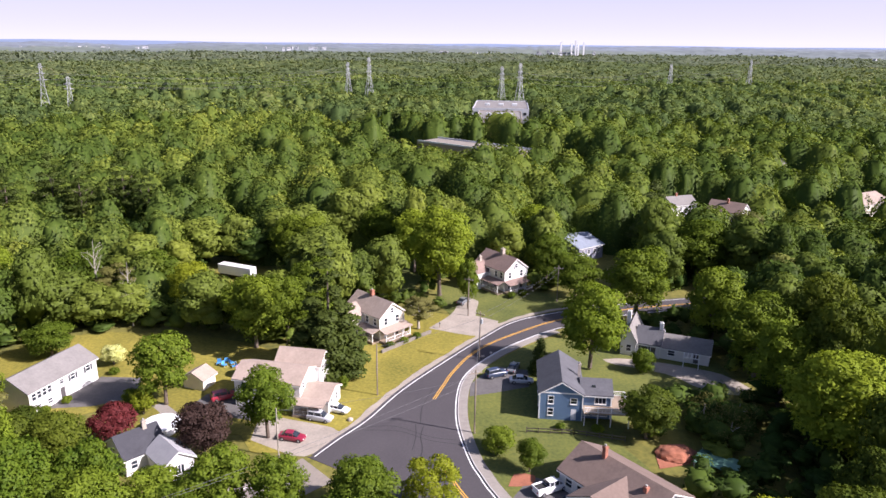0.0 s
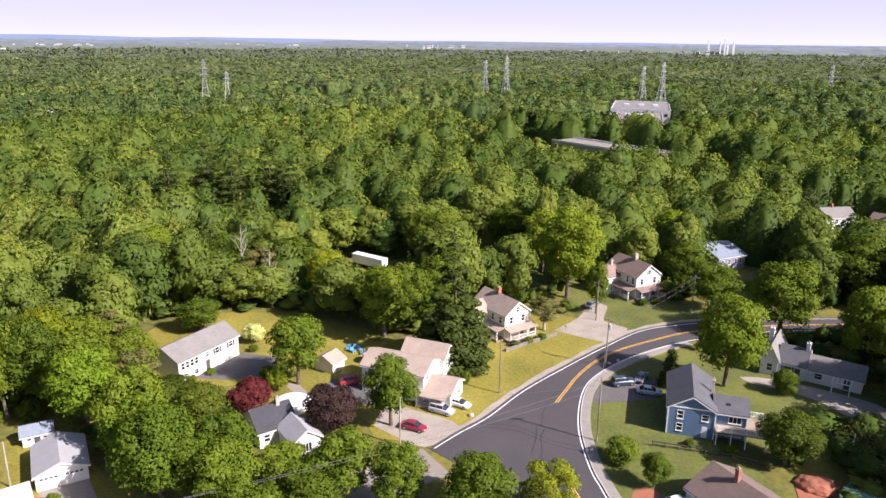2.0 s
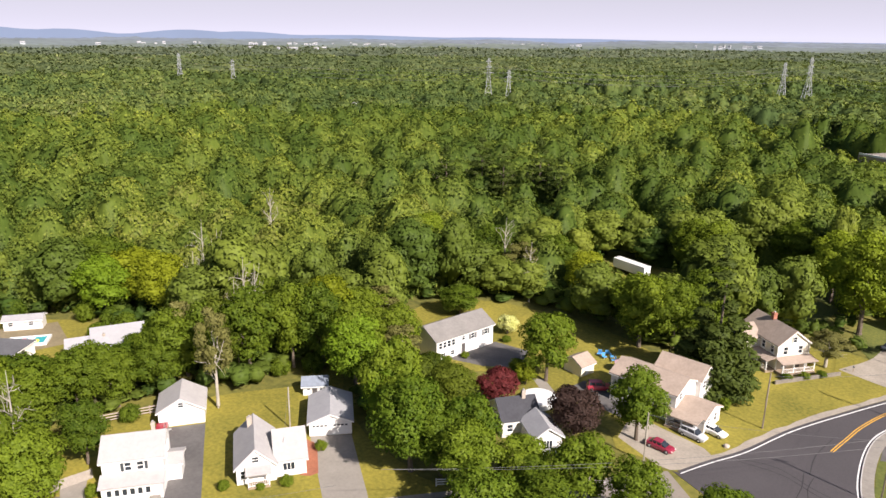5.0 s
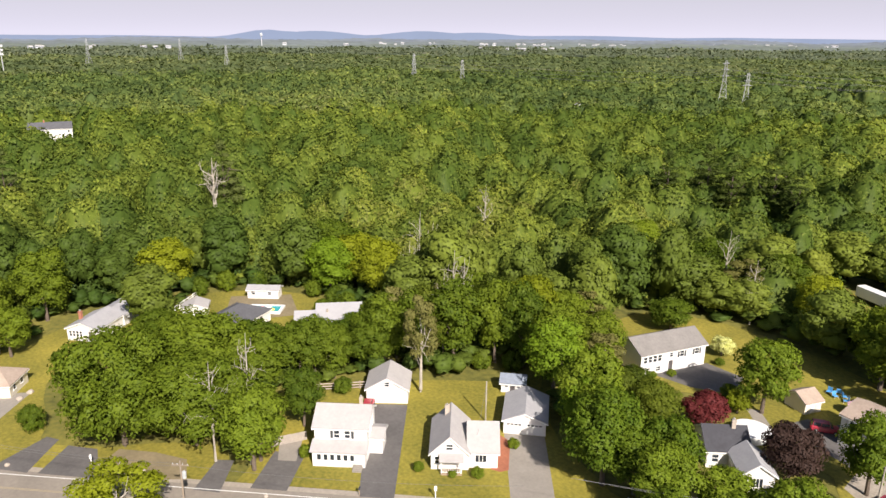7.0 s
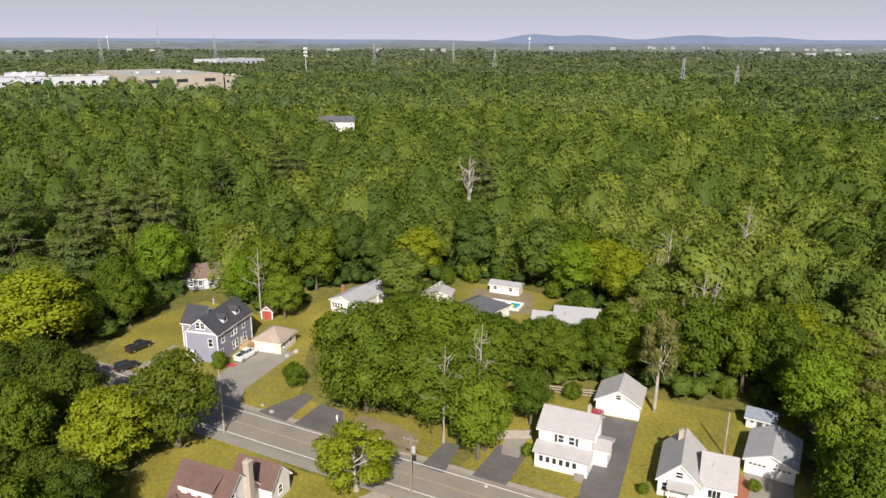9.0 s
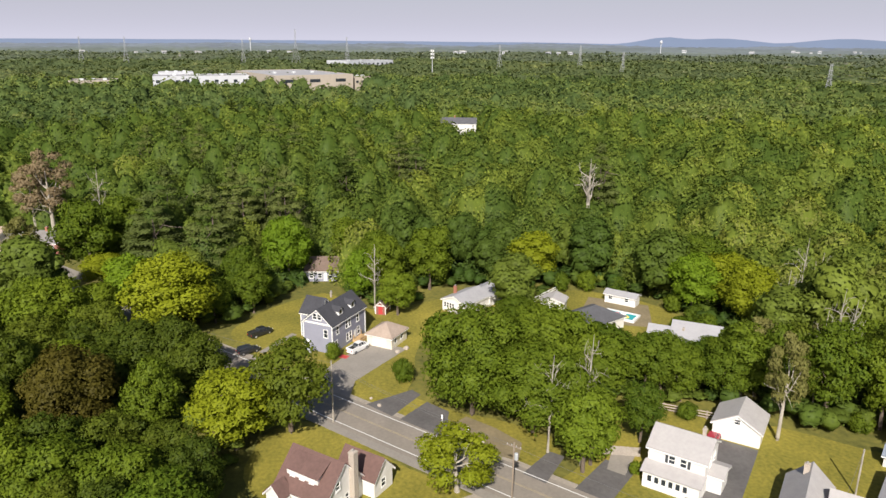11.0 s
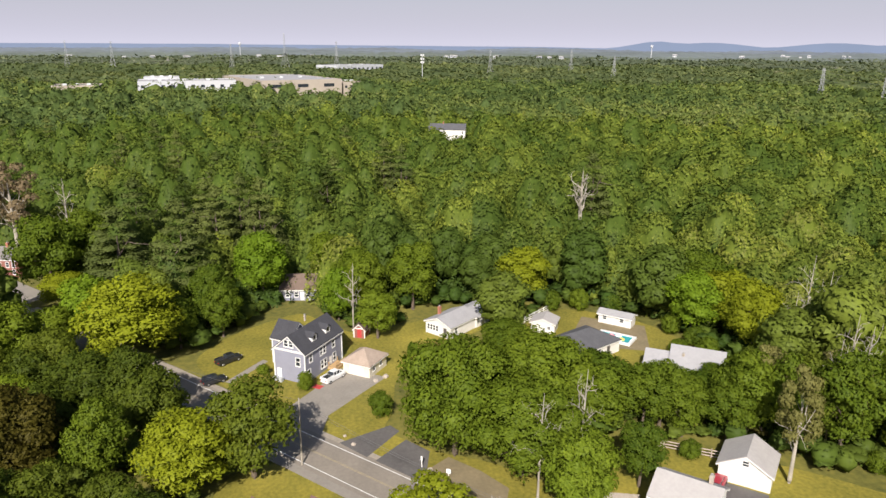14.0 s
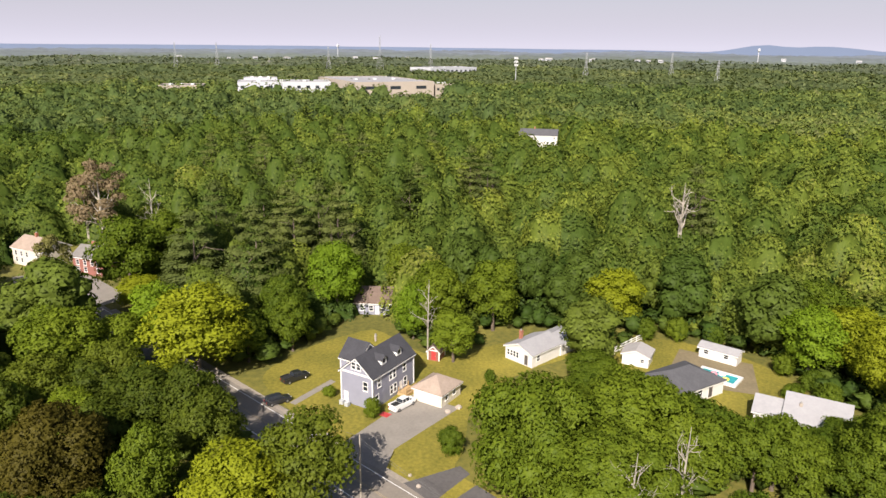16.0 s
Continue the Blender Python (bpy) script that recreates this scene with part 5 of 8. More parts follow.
def spruce_lobes(rng, radius, low, high):
    out = []
    tiers = 11
    for k in range(tiers):
        f = k / tiers
        reach = radius * (1 - f**1.25)
        n = max(3, int(7 * (1 - f)))
        for j in range(n):
            a = 2 * math.pi * (j + rng.uniform(0, 0.5)) / n + k * 0.7
            r = max(0.8, reach * rng.uniform(0.34, 0.48))
            out.append(((math.cos(a) * reach * 0.66, math.sin(a) * reach * 0.66, low + (high - low) * f), (r, r, r * 0.6)))
    out.append(((0, 0, high - 0.6), (0.5, 0.5, 1.3)))
    return out


def limb(bm, rng, base, way, length, radius, depth, bend=0.25):
    """A crooked limb that forks."""
    pts, rs, p, d = [Vector(base)], [radius], Vector(base), Vector(way).normalized()
    for i in range(3):
        d = (d + Vector(rng.normal(scale=bend, size=3)) + Vector((0, 0, 0.12))).normalized()
        p = p + d * (length / 3)
        pts.append(p.copy())
        rs.append(radius * (1 - 0.26 * (i + 1)))
    add_tube(bm, pts, rs, 5 if radius > 0.08 else 4)
    if depth:
        for k in range(2 if depth < 2 else 3):
            a = pts[1 + k % 3]
            side_way = d + Vector(rng.normal(scale=0.75, size=3))
            limb(bm, rng, a, side_way, length * rng.uniform(0.5, 0.75), radius * 0.5, depth - 1, bend)


def trunk_bmesh(rng, height, radius, limbs=5, fork=0.3):
    bm = bmesh.new()
    lean = rng.normal(scale=0.25, size=2)
    pts = [(0, 0, -0.3), (0.03, 0, 0.4), (lean[0] * 0.4, lean[1] * 0.4, height * 0.3), (lean[0], lean[1], height * 0.62), (lean[0] * 1.2, lean[1] * 1.2, height * 0.85)]
    add_tube(bm, pts, [radius * 1.5, radius * 1.08, radius * 0.85, radius * 0.55, radius * 0.15], 8)
    for i in range(limbs):
        a = 2 * math.pi * (i + rng.uniform(0, 0.6)) / limbs
        z = height * (fork + 0.38 * i / limbs)
        limb(bm, rng, (lean[0] * 0.5, lean[1] * 0.5, z), (math.cos(a), math.sin(a), 0.75), height * 0.34, radius * 0.42, 1)
    return bm


# kind: leaf, shape, height, radius, crown's foot, clumps, clump size, words, category
KINDS = {
    "oak": ("oak", "round", 15, 6.0, 0.9, 2000, 0.42, "broad dark green oak in full leaf", "tree"),
    "darkoak": ("dark", "round", 15, 6.0, 0.6, 2000, 0.42, "dense dark green oak in full leaf", "tree"),
    "maple": ("maple", "round", 14, 5.4, 0.8, 2000, 0.40, "rounded green maple in full leaf", "tree"),
    "maple_bright": ("bright", "round", 15, 6.0, 0.7, 2000, 0.42, "bright green maple in full leaf", "tree"),
    "maple_light": ("light", "tall", 18, 6.6, 1.0, 2700, 0.42, "tall fresh green maple in full leaf", "tree"),
    "lime_big": ("lime", "round", 15, 6.0, 0.9, 2000, 0.42, "yellow-green tree in young leaf", "tree"),
    "lime": ("lime", "round", 4.5, 2.4, 0.3, 700, 0.24, "small yellow-green ornamental tree", "tree"),
    "grey": ("grey", "thin", 16, 4.6, 2.4, 1700, 0.38, "thin grey-green tree with bare twigs", "tree"),
    "feather": ("lime", "thin", 9, 4.8, 0.5, 2600, 0.27, "feathery yellow-green honey locust by the road", "tree"),
    "pine": ("pine", "pine", 22, 7.0, 7.0, 2300, 0.42, "tall tiered white pine with open boughs", "tree"),
    "darkpine": ("fir", "pine", 22, 7.0, 6.0, 2300, 0.42, "dark pine with layered boughs in the woods", "tree"),
    "spruce": ("spruce", "spruce", 23, 5.2, 0.8, 4200, 0.50, "tall dark spruce reaching to the ground", "tree"),
    "cone": ("fir", "spruce", 7.5, 2.2, 0.3, 1200, 0.24, "clipped dark conical evergreen", "shrub"),
    "red": ("red", "round", 6.5, 3.6, 0.8, 1600, 0.28, "small red-leaved ornamental maple beside the drive", "tree"),
    "purple": ("purple", "round", 9, 4.4, 0.8, 2000, 0.32, "dark purple-leaved plum tree", "tree"),
    "bronze": ("bronze", "round", 17, 7.6, 1.2, 3000, 0.42, "large bronze-green beech in full leaf", "tree"),
    "brown": ("brown", "thin", 24, 6.6, 2.5, 1700, 0.45, "tall brown tree with dying leaves", "tree"),
    "bigoak": ("oak", "wide", 19, 9.6, 0.2, 4200, 0.44, "huge spreading oak over the lawn", "tree"),
    "bush": ("oak", "round", 3.6, 2.6, -0.4, 800, 0.22, "rounded dark green shrub", "shrub"),
    "hedge": ("dark", "round", 9, 4.2, -0.5, 1800, 0.30, "dense dark yew clump", "shrub"),
    "blossom": ("blossom", "round", 4.2, 2.6, 0.4, 700, 0.24, "pale flowering shrub beside the house", "shrub"),
    "bareshrub": ("grey", "bare", 7, 4.5, 1.0, 220, 0.22, "tangled grey shrub with few leaves", "shrub"),
}
TREES = {}


def tree_template(kind, variant):
    leaf, shape, height, radius, foot, clumps, size, words, cat = KINDS[kind]
    rng = np.random.default_rng(sum(map(ord, kind)) * 17 + variant)
    top = thing("shrub" if cat == "shrub" else "tree", words, cat, 0, 0)
    if shape == "pine":
        lobes = pine_lobes(rng, radius, foot, height)
    elif shape == "spruce":
        lobes = spruce_lobes(rng, radius, foot, height)
    elif shape == "tall":
        lobes = round_lobes(rng, radius, foot, height, 26, 0.62, (0.26, 0.4))
    elif shape == "wide":
        lobes = round_lobes(rng, radius, foot, height, 34, 0.70, (0.22, 0.34))
    elif shape in ("thin", "bare"):
        lobes = round_lobes(rng, radius, foot, height, 16, 0.66, (0.2, 0.34))[:-1]
    else:
        lobes = round_lobes(rng, radius, foot, height, 20, 0.62, (0.28, 0.44))
    core = 0.45 if shape == "thin" else 0.1 if shape == "bare" else 0.66
    v, t, q = crown_arrays(rng, lobes, clumps, size, core, 0.5, 0.15 if shape in ("thin", "bare") else 0.45)
    child("crown", fast_mesh("crown", v, t, q, LEAF[leaf]), top)
    girth = (0.1 + height * 0.016) * (0.55 if shape == "spruce" else 1.0)
    part("trunk", trunk_bmesh(rng, height * (0.9 if shape in ("pine", "spruce") else 0.8), girth, 2 if cat == "shrub" else 0 if shape == "spruce" else 6 if shape in ("thin", "bare") else 4), DEADWOOD if shape in ("thin", "bare") else BARK, top)
    return top


def plant(kind, x, y, height, radius, turn=None, variants=3):
    """A tree or shrub of a kind with its own height and crown radius."""
    rng = random.Random(round(x * 131 + y * 977))
    variant = rng.randrange(variants)
    h0, r0 = KINDS[kind][2], KINDS[kind][3]
    m = pose(x, y, 0, 0, 0, rng.uniform(0, 360)) @ Matrix.Diagonal((radius / r0, radius / r0, height / h0, 1))
    if (kind, variant) not in TREES:
        TREES[kind, variant] = tree_template(kind, variant)
        TREES[kind, variant].matrix_basis = m
        TREES[kind, variant].scale = m.to_scale()
        return TREES[kind, variant]
    ob = TREES[kind, variant]
    old = ob.scale.copy()
    made = copy_thing(ob, m @ Matrix.Diagonal((1 / old.x, 1 / old.y, 1 / old.z, 1)))
    return made


PLACED = []


def plants(kind, rows):
    for x, y, radius, height in rows:
        plant(kind, x, y, height, radius)
        PLACED.append((x, y, radius))


plants("maple", [(-88.9, 39.6, 5.2, 14.6), (-46.5, 80.8, 5.0, 13.5), (-49.0, 114.0, 5.8, 14.8), (-28.3, 103.2, 5.0, 13.2), (-57.5, 80.1, 5.2, 12.5), (-49.5, 78.1, 5.0, 11.5), (-37.8, 80.6, 4.4, 9.5), (-29.2, 81.8, 4.8, 12.2), (-21.3, 80.5, 4.2, 12.0), (-11.0, 84.2, 4.3, 9.0), (-53.7, 76.4, 6.2, 15.9), (-43.6, 75.6, 5.2, 12.0), (-62.5, 84.5, 5.4, 17.4), (-155.4, 19.8, 4.8, 11.5), (-34.4, 78.5, 3.5, 8.5)])
plants("oak", [(-39.2, 138.8, 7.3, 16.9), (6.1, 162.3, 3.2, 13.3), (61.0, 127.0, 7.6, 17.5), (13.4, 94.3, 2.4, 5.8), (45.1, 155.5, 7.9, 18.7), (33.5, 170.5, 6.4, 12.5), (58.5, 143.5, 6.9, 18.0), (69.3, 184.6, 9.0, 18.1), (27.8, 182.1, 5.9, 14.5), (-89.0, 164.8, 7.0, 13.8), (-71.0, 166.2, 6.3, 13.8), (-36.4, 188.9, 6.2, 17.5), (-42.6, 190.8, 6.1, 16.6), (-18.3, 212.8, 8.2, 14.5), (-79.4, 133.3, 5.2, 7.6)])
plants("oak", [(-77.5, 106.0, 5.0, 12.0), (-77.6, 93.1, 5.9, 17.4), (-87.3, 95.2, 5.5, 17.6), (-104.4, 74.5, 6.3, 15.7), (-96.6, 85.4, 6.4, 18.6), (-109.2, 58.8, 5.1, 13.0), (-110.3, 51.3, 5.9, 12.6), (-90.5, 41.5, 4.4, 14.0), (-95.1, 51.5, 3.9, 11.3), (-115.1, 53.2, 6.0, 12.7), (-111.5, 68.5, 5.0, 9.5), (-101.6, 79.8, 5.0, 16.1), (-92.4, 92.4, 5.3, 18.0), (-107.4, -23.7, 4.6, 15.2), (-166.9, 17.8, 5.5, 17.1), (-171.6, 29.8, 6.5, 17.5), (-146.1, -50.4, 7.7, 16.3)])
plants("oak", [(-193.1, -56.4, 8.6, 22.3), (-156.0, 95.5, 8.0, 16.3), (-149.0, -55.4, 6.7, 15.5), (-153.0, -44.1, 6.4, 12.2), (-204.4, -50.4, 7.9, 20.7), (-118.5, 78.0, 4.0, 6.5), (-114.5, 84.0, 4.6, 8.5)])
plants("oak", [(-142.0, 44.0, 4.6, 8.6), (-112.5, 77.5, 5.0, 11.0), (-33.0, 141.0, 6.0, 16.0), (-44.0, 148.0, 5.4, 12.5), (-28.5, 147.0, 6.2, 18.0), (-106.8, 64.5, 4.6, 11.0), (-103.8, 70.5, 4.4, 12.0), (-110.5, 62.5, 5.0, 12.5), (-118.0, 60.0, 4.0, 8.0), (-118.5, 66.0, 3.6, 6.5), (-124.0, 55.0, 4.2, 9.0), (-128.5, 51.5, 4.2, 9.5), (-115.5, 72.5, 3.8, 6.5), (-190.0, 10.0, 5.5, 16.0), (-174.5, 17.0, 6.4, 16.0), (-162.0, -13.0, 4.8, 13.0), (-168.5, -16.0, 5.4, 15.0), (-157.0, -21.0, 4.6, 11.0)])
plants("oak", [(-121.0, 34.0, 5.0, 13.0), (-123.0, 44.0, 5.0, 11.5), (-131.0, 40.0, 4.6, 9.0), (-132.0, 48.0, 4.6, 9.0), (-140.0, 46.0, 4.2, 7.5), (-126.0, 26.0, 4.0, 9.0)])
# the last four, at and beyond the view's edge, are added to shade the yards
plants("darkoak", [(33.7, 104.2, 5.3, 9.7), (-93.4, -19.1, 4.8, 11.5), (-97.1, -27.6, 4.6, 12.3), (-94.7, -33.4, 5.2, 13.7), (-106.8, -3.0, 7.0, 17.0), (-117.5, -18.5, 5.5, 15.0), (-126.0, -23.0, 5.5, 15.0), (-101.0, 83.0, 5.6, 17.0), (-112.0, 80.0, 4.6, 13.0), (-96.0, 96.0, 5.6, 18.0), (68.0, 112.0, 6.5, 23.0), (71.0, 100.0, 7.0, 24.0), (72.0, 126.0, 7.0, 23.0), (62.0, 84.0, 6.5, 22.0)])
plants("spruce", [(-22.4, 128.5, 8.0, 26.5)])
plants("red", [(-52.4, 101.3, 3.9, 6.9)])
plants("purple", [(-37.0, 98.0, 4.6, 9.2)])
plants("lime", [(-51.6, 110.6, 2.4, 4.6)])
plants("maple_light", [(60.5, 97.0, 9.2, 20.0), (29.4, 129.6, 7.0, 19.1), (-0.8, 171.8, 8.6, 25.0), (15.4, 204.1, 7.5, 19.0), (26.5, 199.4, 8.1, 18.6), (-93.8, 155.1, 6.4, 12.6), (-105.0, 158.6, 6.1, 16.5), (-8.0, 190.0, 7.0, 19.0)])
plants("grey", [(-73.0, 101.5, 4.4, 11.0), (-5.4, 149.5, 4.5, 8.5), (-75.9, 157.9, 6.1, 13.3), (-92.1, 73.6, 3.8, 20.2), (-106.3, 78.7, 4.8, 16.9), (-99.0, 88.0, 4.4, 15.9), (-175.8, -65.6, 4.9, 23.5), (-112.0, -14.0, 4.2, 9.0)])
plants("lime_big", [(-59.5, 158.4, 5.6, 13.2), (-145.9, 96.5, 8.3, 14.6), (-103.6, -11.2, 6.9, 13.9), (-150.0, -29.0, 10.2, 19.0), (-171.1, 56.8, 6.9, 15.2), (-138.2, 96.7, 6.9, 15.5), (-132.2, 93.6, 5.4, 15.0), (-185.6, -50.9, 6.4, 9.3)])
plants("maple_bright", [(-181.8, -5.7, 7.1, 18.9), (-167.0, 12.0, 4.6, 13.5), (-145.0, 87.5, 6.4, 15.5), (-160.0, -38.9, 6.2, 16.6), (-62.0, 84.0, 5.0, 13.0), (-76.0, 91.0, 6.0, 16.0)])
plants("feather", [(-1.3, 83.8, 4.8, 9.4), (-87.2, 20.4, 7.0, 10.6)])
plants("bigoak", [(-107.6, 27.0, 9.9, 21.0), (-111.7, 41.0, 9.3, 18.7), (-100.5, 35.5, 8.6, 16.8)])
plants("bronze", [(-107.8, -35.1, 7.7, 17.8)])
plants("pine", [(-183.7, -24.1, 9.0, 24.0), (-188.2, -39.4, 9.8, 22.1), (-205.0, -18.0, 7.5, 23.0), (-214.0, -40.0, 8.0, 24.0), (62.0, 205.0, 7.5, 22.0)])
plants("pine", [(-353.0, -119.0, 6.5, 22.5), (-397.0, -119.0, 7.1, 23.3), (-319.0, -67.0, 7.7, 24.1), (-356.0, -61.0, 8.3, 24.9), (-308.0, -44.0, 6.5, 25.7), (-271.0, -25.0, 7.1, 22.5), (-361.0, -18.0, 7.7, 23.3), (-320.0, -6.0, 8.3, 24.1), (-211.0, -12.0, 6.5, 24.9), (-199.0, -6.0, 7.1, 25.7), (-254.0, 15.0, 7.7, 22.5), (-290.0, 36.0, 8.3, 23.3), (-269.0, 40.0, 6.5, 24.1), (-326.0, 23.0, 7.1, 24.9), (-231.0, 98.0, 7.7, 25.7), (-216.0, -22.0, 8.3, 22.5)])
plants("darkpine", [(-132.0, 236.0, 7.0, 24.0), (-121.0, 233.0, 6.5, 22.0), (-108.0, 236.0, 7.5, 25.0), (-143.0, 228.0, 6.0, 21.0), (-98.0, 232.0, 6.0, 20.0), (-228.0, -30.0, 7.0, 23.0), (-222.0, -8.0, 7.0, 21.0), (-240.0, 12.0, 7.5, 22.0)])
plants("brown", [(-236.7, -79.3, 9.0, 32.0), (-246.0, -88.0, 6.5, 24.0)])
plants("cone", [(19.1, 127.6, 2.2, 7.5)])
plants("hedge", [(-65.5, 95.2, 4.2, 8.5), (-58.4, 95.6, 4.8, 8.2), (-66.5, 101.5, 3.6, 6.5), (-61.8, 100.5, 3.6, 6.0)])
plants("bush", [(9.1, 100.1, 3.0, 4.0), (39.7, 129.0, 2.7, 4.8), (-122.0, 17.0, 2.4, 4.6), (-133.9, 4.4, 1.7, 3.6), (-55.6, 115.0, 1.8, 2.4), (-18.6, 121.0, 1.3, 2.3), (-20.6, 117.2, 1.2, 2.6), (-21.3, 127.0, 1.6, 2.4), (-73.2, 58.2, 1.0, 1.6), (-66.4, 63.8, 1.1, 1.7), (-69.0, 61.2, 0.8, 0.9), (-87.2, 47.2, 1.1, 2.0), (-35.0, 91.2, 1.6, 3.2), (-68.5, 73.4, 1.1, 1.7)])
plants("bush", [(-11.0, 139.6, 1.2, 1.3), (-8.2, 141.8, 1.2, 1.4), (-5.6, 144.4, 1.2, 1.3), (17.5, 170.5, 1.4, 1.5), (20.6, 172.6, 1.4, 1.4), (-68.6, 110.6, 1.0, 1.4), (-66.8, 114.3, 1.1, 1.3), (-63.4, 125.6, 1.1, 1.4), (-141.5, -3.6, 1.4, 2.2), (-146.0, 26.0, 1.2, 2.6), (26.0, 105.6, 1.2, 1.6), (20.0, 106.8, 1.0, 1.1), (-120.0, 85.0, 1.6, 2.2)])
plants("bush", [(-140.0, 85.6, 2.6, 4.2), (-133.5, 84.4, 2.8, 4.6), (-127.5, 82.8, 2.4, 3.8), (-147.0, 83.6, 2.4, 4.4), (-160.5, 75.5, 2.6, 5.0), (-164.5, 69.0, 2.6, 5.2), (-165.0, 62.5, 2.4, 4.8), (-137.0, 80.0, 2.2, 3.2), (-122.8, 78.6, 2.6, 4.6), (-100.8, 62.6, 2.0, 3.0), (-104.2, 57.2, 2.2, 3.6), (-92.0, 88.4, 2.2, 3.4), (-87.5, 92.5, 2.4, 4.0), (-82.0, 96.5, 2.2, 3.6)])
plants("blossom", [(-65.2, 129.6, 2.6, 4.4)])
plants("bareshrub", [(46.0, 101.5, 4.5, 7.2), (49.5, 107.0, 4.2, 7.6), (44.5, 108.5, 3.6, 6.0)])


# bare dead trees
def dead_tree(x, y, height, spread, words, stout=1.0):
    rng = np.random.default_rng(int(abs(x * 7 + y * 13)))
    bm = bmesh.new()
    radius = (0.08 + height * 0.007) * stout
    add_tube(bm, [(0, 0, -0.3), (0.1, 0, height * 0.3), (-0.2, 0.1, height * 0.6), (0.1, 0.2, height)], [radius * 1.3, radius, radius * 0.7, 0.03], 7)
    for i in range(9):
        a = i * 2.4 + rng.uniform(-0.4, 0.4)
        z = height * (0.35 + 0.5 * i / 9)
        limb(bm, rng, (0, 0, z), (math.cos(a), math.sin(a), 1.1), spread * 0.62 * rng.uniform(0.8, 1.2) * (1.1 - 0.4 * i / 9), radius * 0.45, 2, 0.2)
    top = thing("dead_tree", words, "tree", x, y)
    part("trunk", bm, DEADWOOD, top)


for x, y, h, s in ((-158.6, 14.8, 16.4, 4.0), (-94.8, 36.2, 16.5, 5.5), (-90.6, 40.0, 13.5, 4.0), (-97.8, 43.5, 18.0, 5.0), (-99.0, 84.6, 19.0, 5.0), (-101.5, 92.0, 19.5, 5.5), (-108.0, 95.0, 19.0, 5.0), (-126.0, 104.0, 20.0, 5.0), (-82.0, 160.0, 17.5, 5.0), (-136.0, 108.0, 20.0, 5.0), (-92.0, 150.0, 17.0, 5.0), (-146.0, 140.0, 21.0, 6.0), (-70.0, 150.0, 15.0, 4.0), (-122.0, 94.0, 18.0, 5.0), (-240.0, -66.0, 22.0, 6.0)):
    dead_tree(x, y, h, s, "bare grey dead tree standing among green crowns")

dead_tree(-222.0, 91.0, 24.0, 8.5, "large pale dead tree with several stout bare limbs", 2.6)

# ---- woods ----
CLEARINGS = [LAWN_A, LAWN_B, LAWN_B2, LAWN_B3, LAWN_C, LAWN_D, LAWN_F, LAWN_F2, LAWN_G, LAWN_S] + [y[0] for y in YARDS]
JUNCTION = LEFT + RIGHT[::-1]
CLEARINGS.append(JUNCTION)
# boxes round buildings and in front of them, to fit the camera's view
KEPT_CLEAR = [(-101, -12, -70, 14), (-150, 18, -116, 54), (-76, 98, -42, 113), (-62, 74, -12, 104), (-150, 46, -113, 87), (-170, 28, -146, 46), (36, 200, 50, 225), (80, 250, 100, 270), (98, 236, 114, 256), (142, 249, 172, 282), (66, 228, 98, 250), (30, 168, 52, 200), (8, 494, 74, 650), (8, 60, 36, 95), (-84, 20, -58, 46), (-466, 78, -436, 108), (-900, -190, -850, 60), (-245, -108, -205, -60), (-196, -86, -166, -66), (-194, -5, -165, 8)]


def in_outline(px, py, outline):
    inside = np.zeros(len(px), bool)
    for (ax, ay), (bx, by) in zip(outline, outline[1:] + outline[:1]):
        cross = (ay > py) != (by > py)
        inside ^= cross & (px < (bx - ax) * (py - ay) / (by - ay + 1e-12) + ax)
    return inside


def distance_to_line(px, py, line):
    best = np.full(len(px), 1e9)
    for a, b in zip(line, line[1:]):
        d = np.array((b[0] - a[0], b[1] - a[1]), float)
        t = np.clip(((px - a[0]) * d[0] + (py - a[1]) * d[1]) / (d @ d), 0, 1)
        best = np.minimum(best, np.hypot(px - a[0] - t * d[0], py - a[1] - t * d[1]))
    return best


ROAD_LINE = [(18, 61), (3, 86), (-6, 104), (3, 128), (14, 145), (26, 156), (50, 164), (75, 170)]
STREET_LINE = [(-6, 92), (-22, 93), (-103, 16), (-188, -66)]
HIGHWAY_LINE = [(-430, 735), (-338, 702), (-213, 672), (-150, 614), (-75, 500), (-40, 440), (-9, 401), (40, 358), (54, 344)]


def free_of(px, py, margin):
    """Where woods may stand: off the lawns, yards, roads and boxes kept clear."""
    ok = (distance_to_line(px, py, LEFT) > 2.5 + margin) & (distance_to_line(px, py, RIGHT) > 3.0 + margin) & (distance_to_line(px, py, ROAD_LINE) > 7 + margin) & (distance_to_line(px, py, STREET_LINE) > 5.5 + margin) & (distance_to_line(px, py, HIGHWAY_LINE) > 13 + 0.4 * margin) & (distance_to_line(px, py, HIGHWAY_LINE[6:]) > 20 + margin)
    for outline in CLEARINGS:
        ok &= ~in_outline(px, py, outline)
        ok &= distance_to_line(px, py, outline + outline[:1]) > margin
    for x0, y0, x1, y1 in KEPT_CLEAR:
        ok &= ~((px > x0) & (px < x1) & (py > y0) & (py < y1))
    return ok


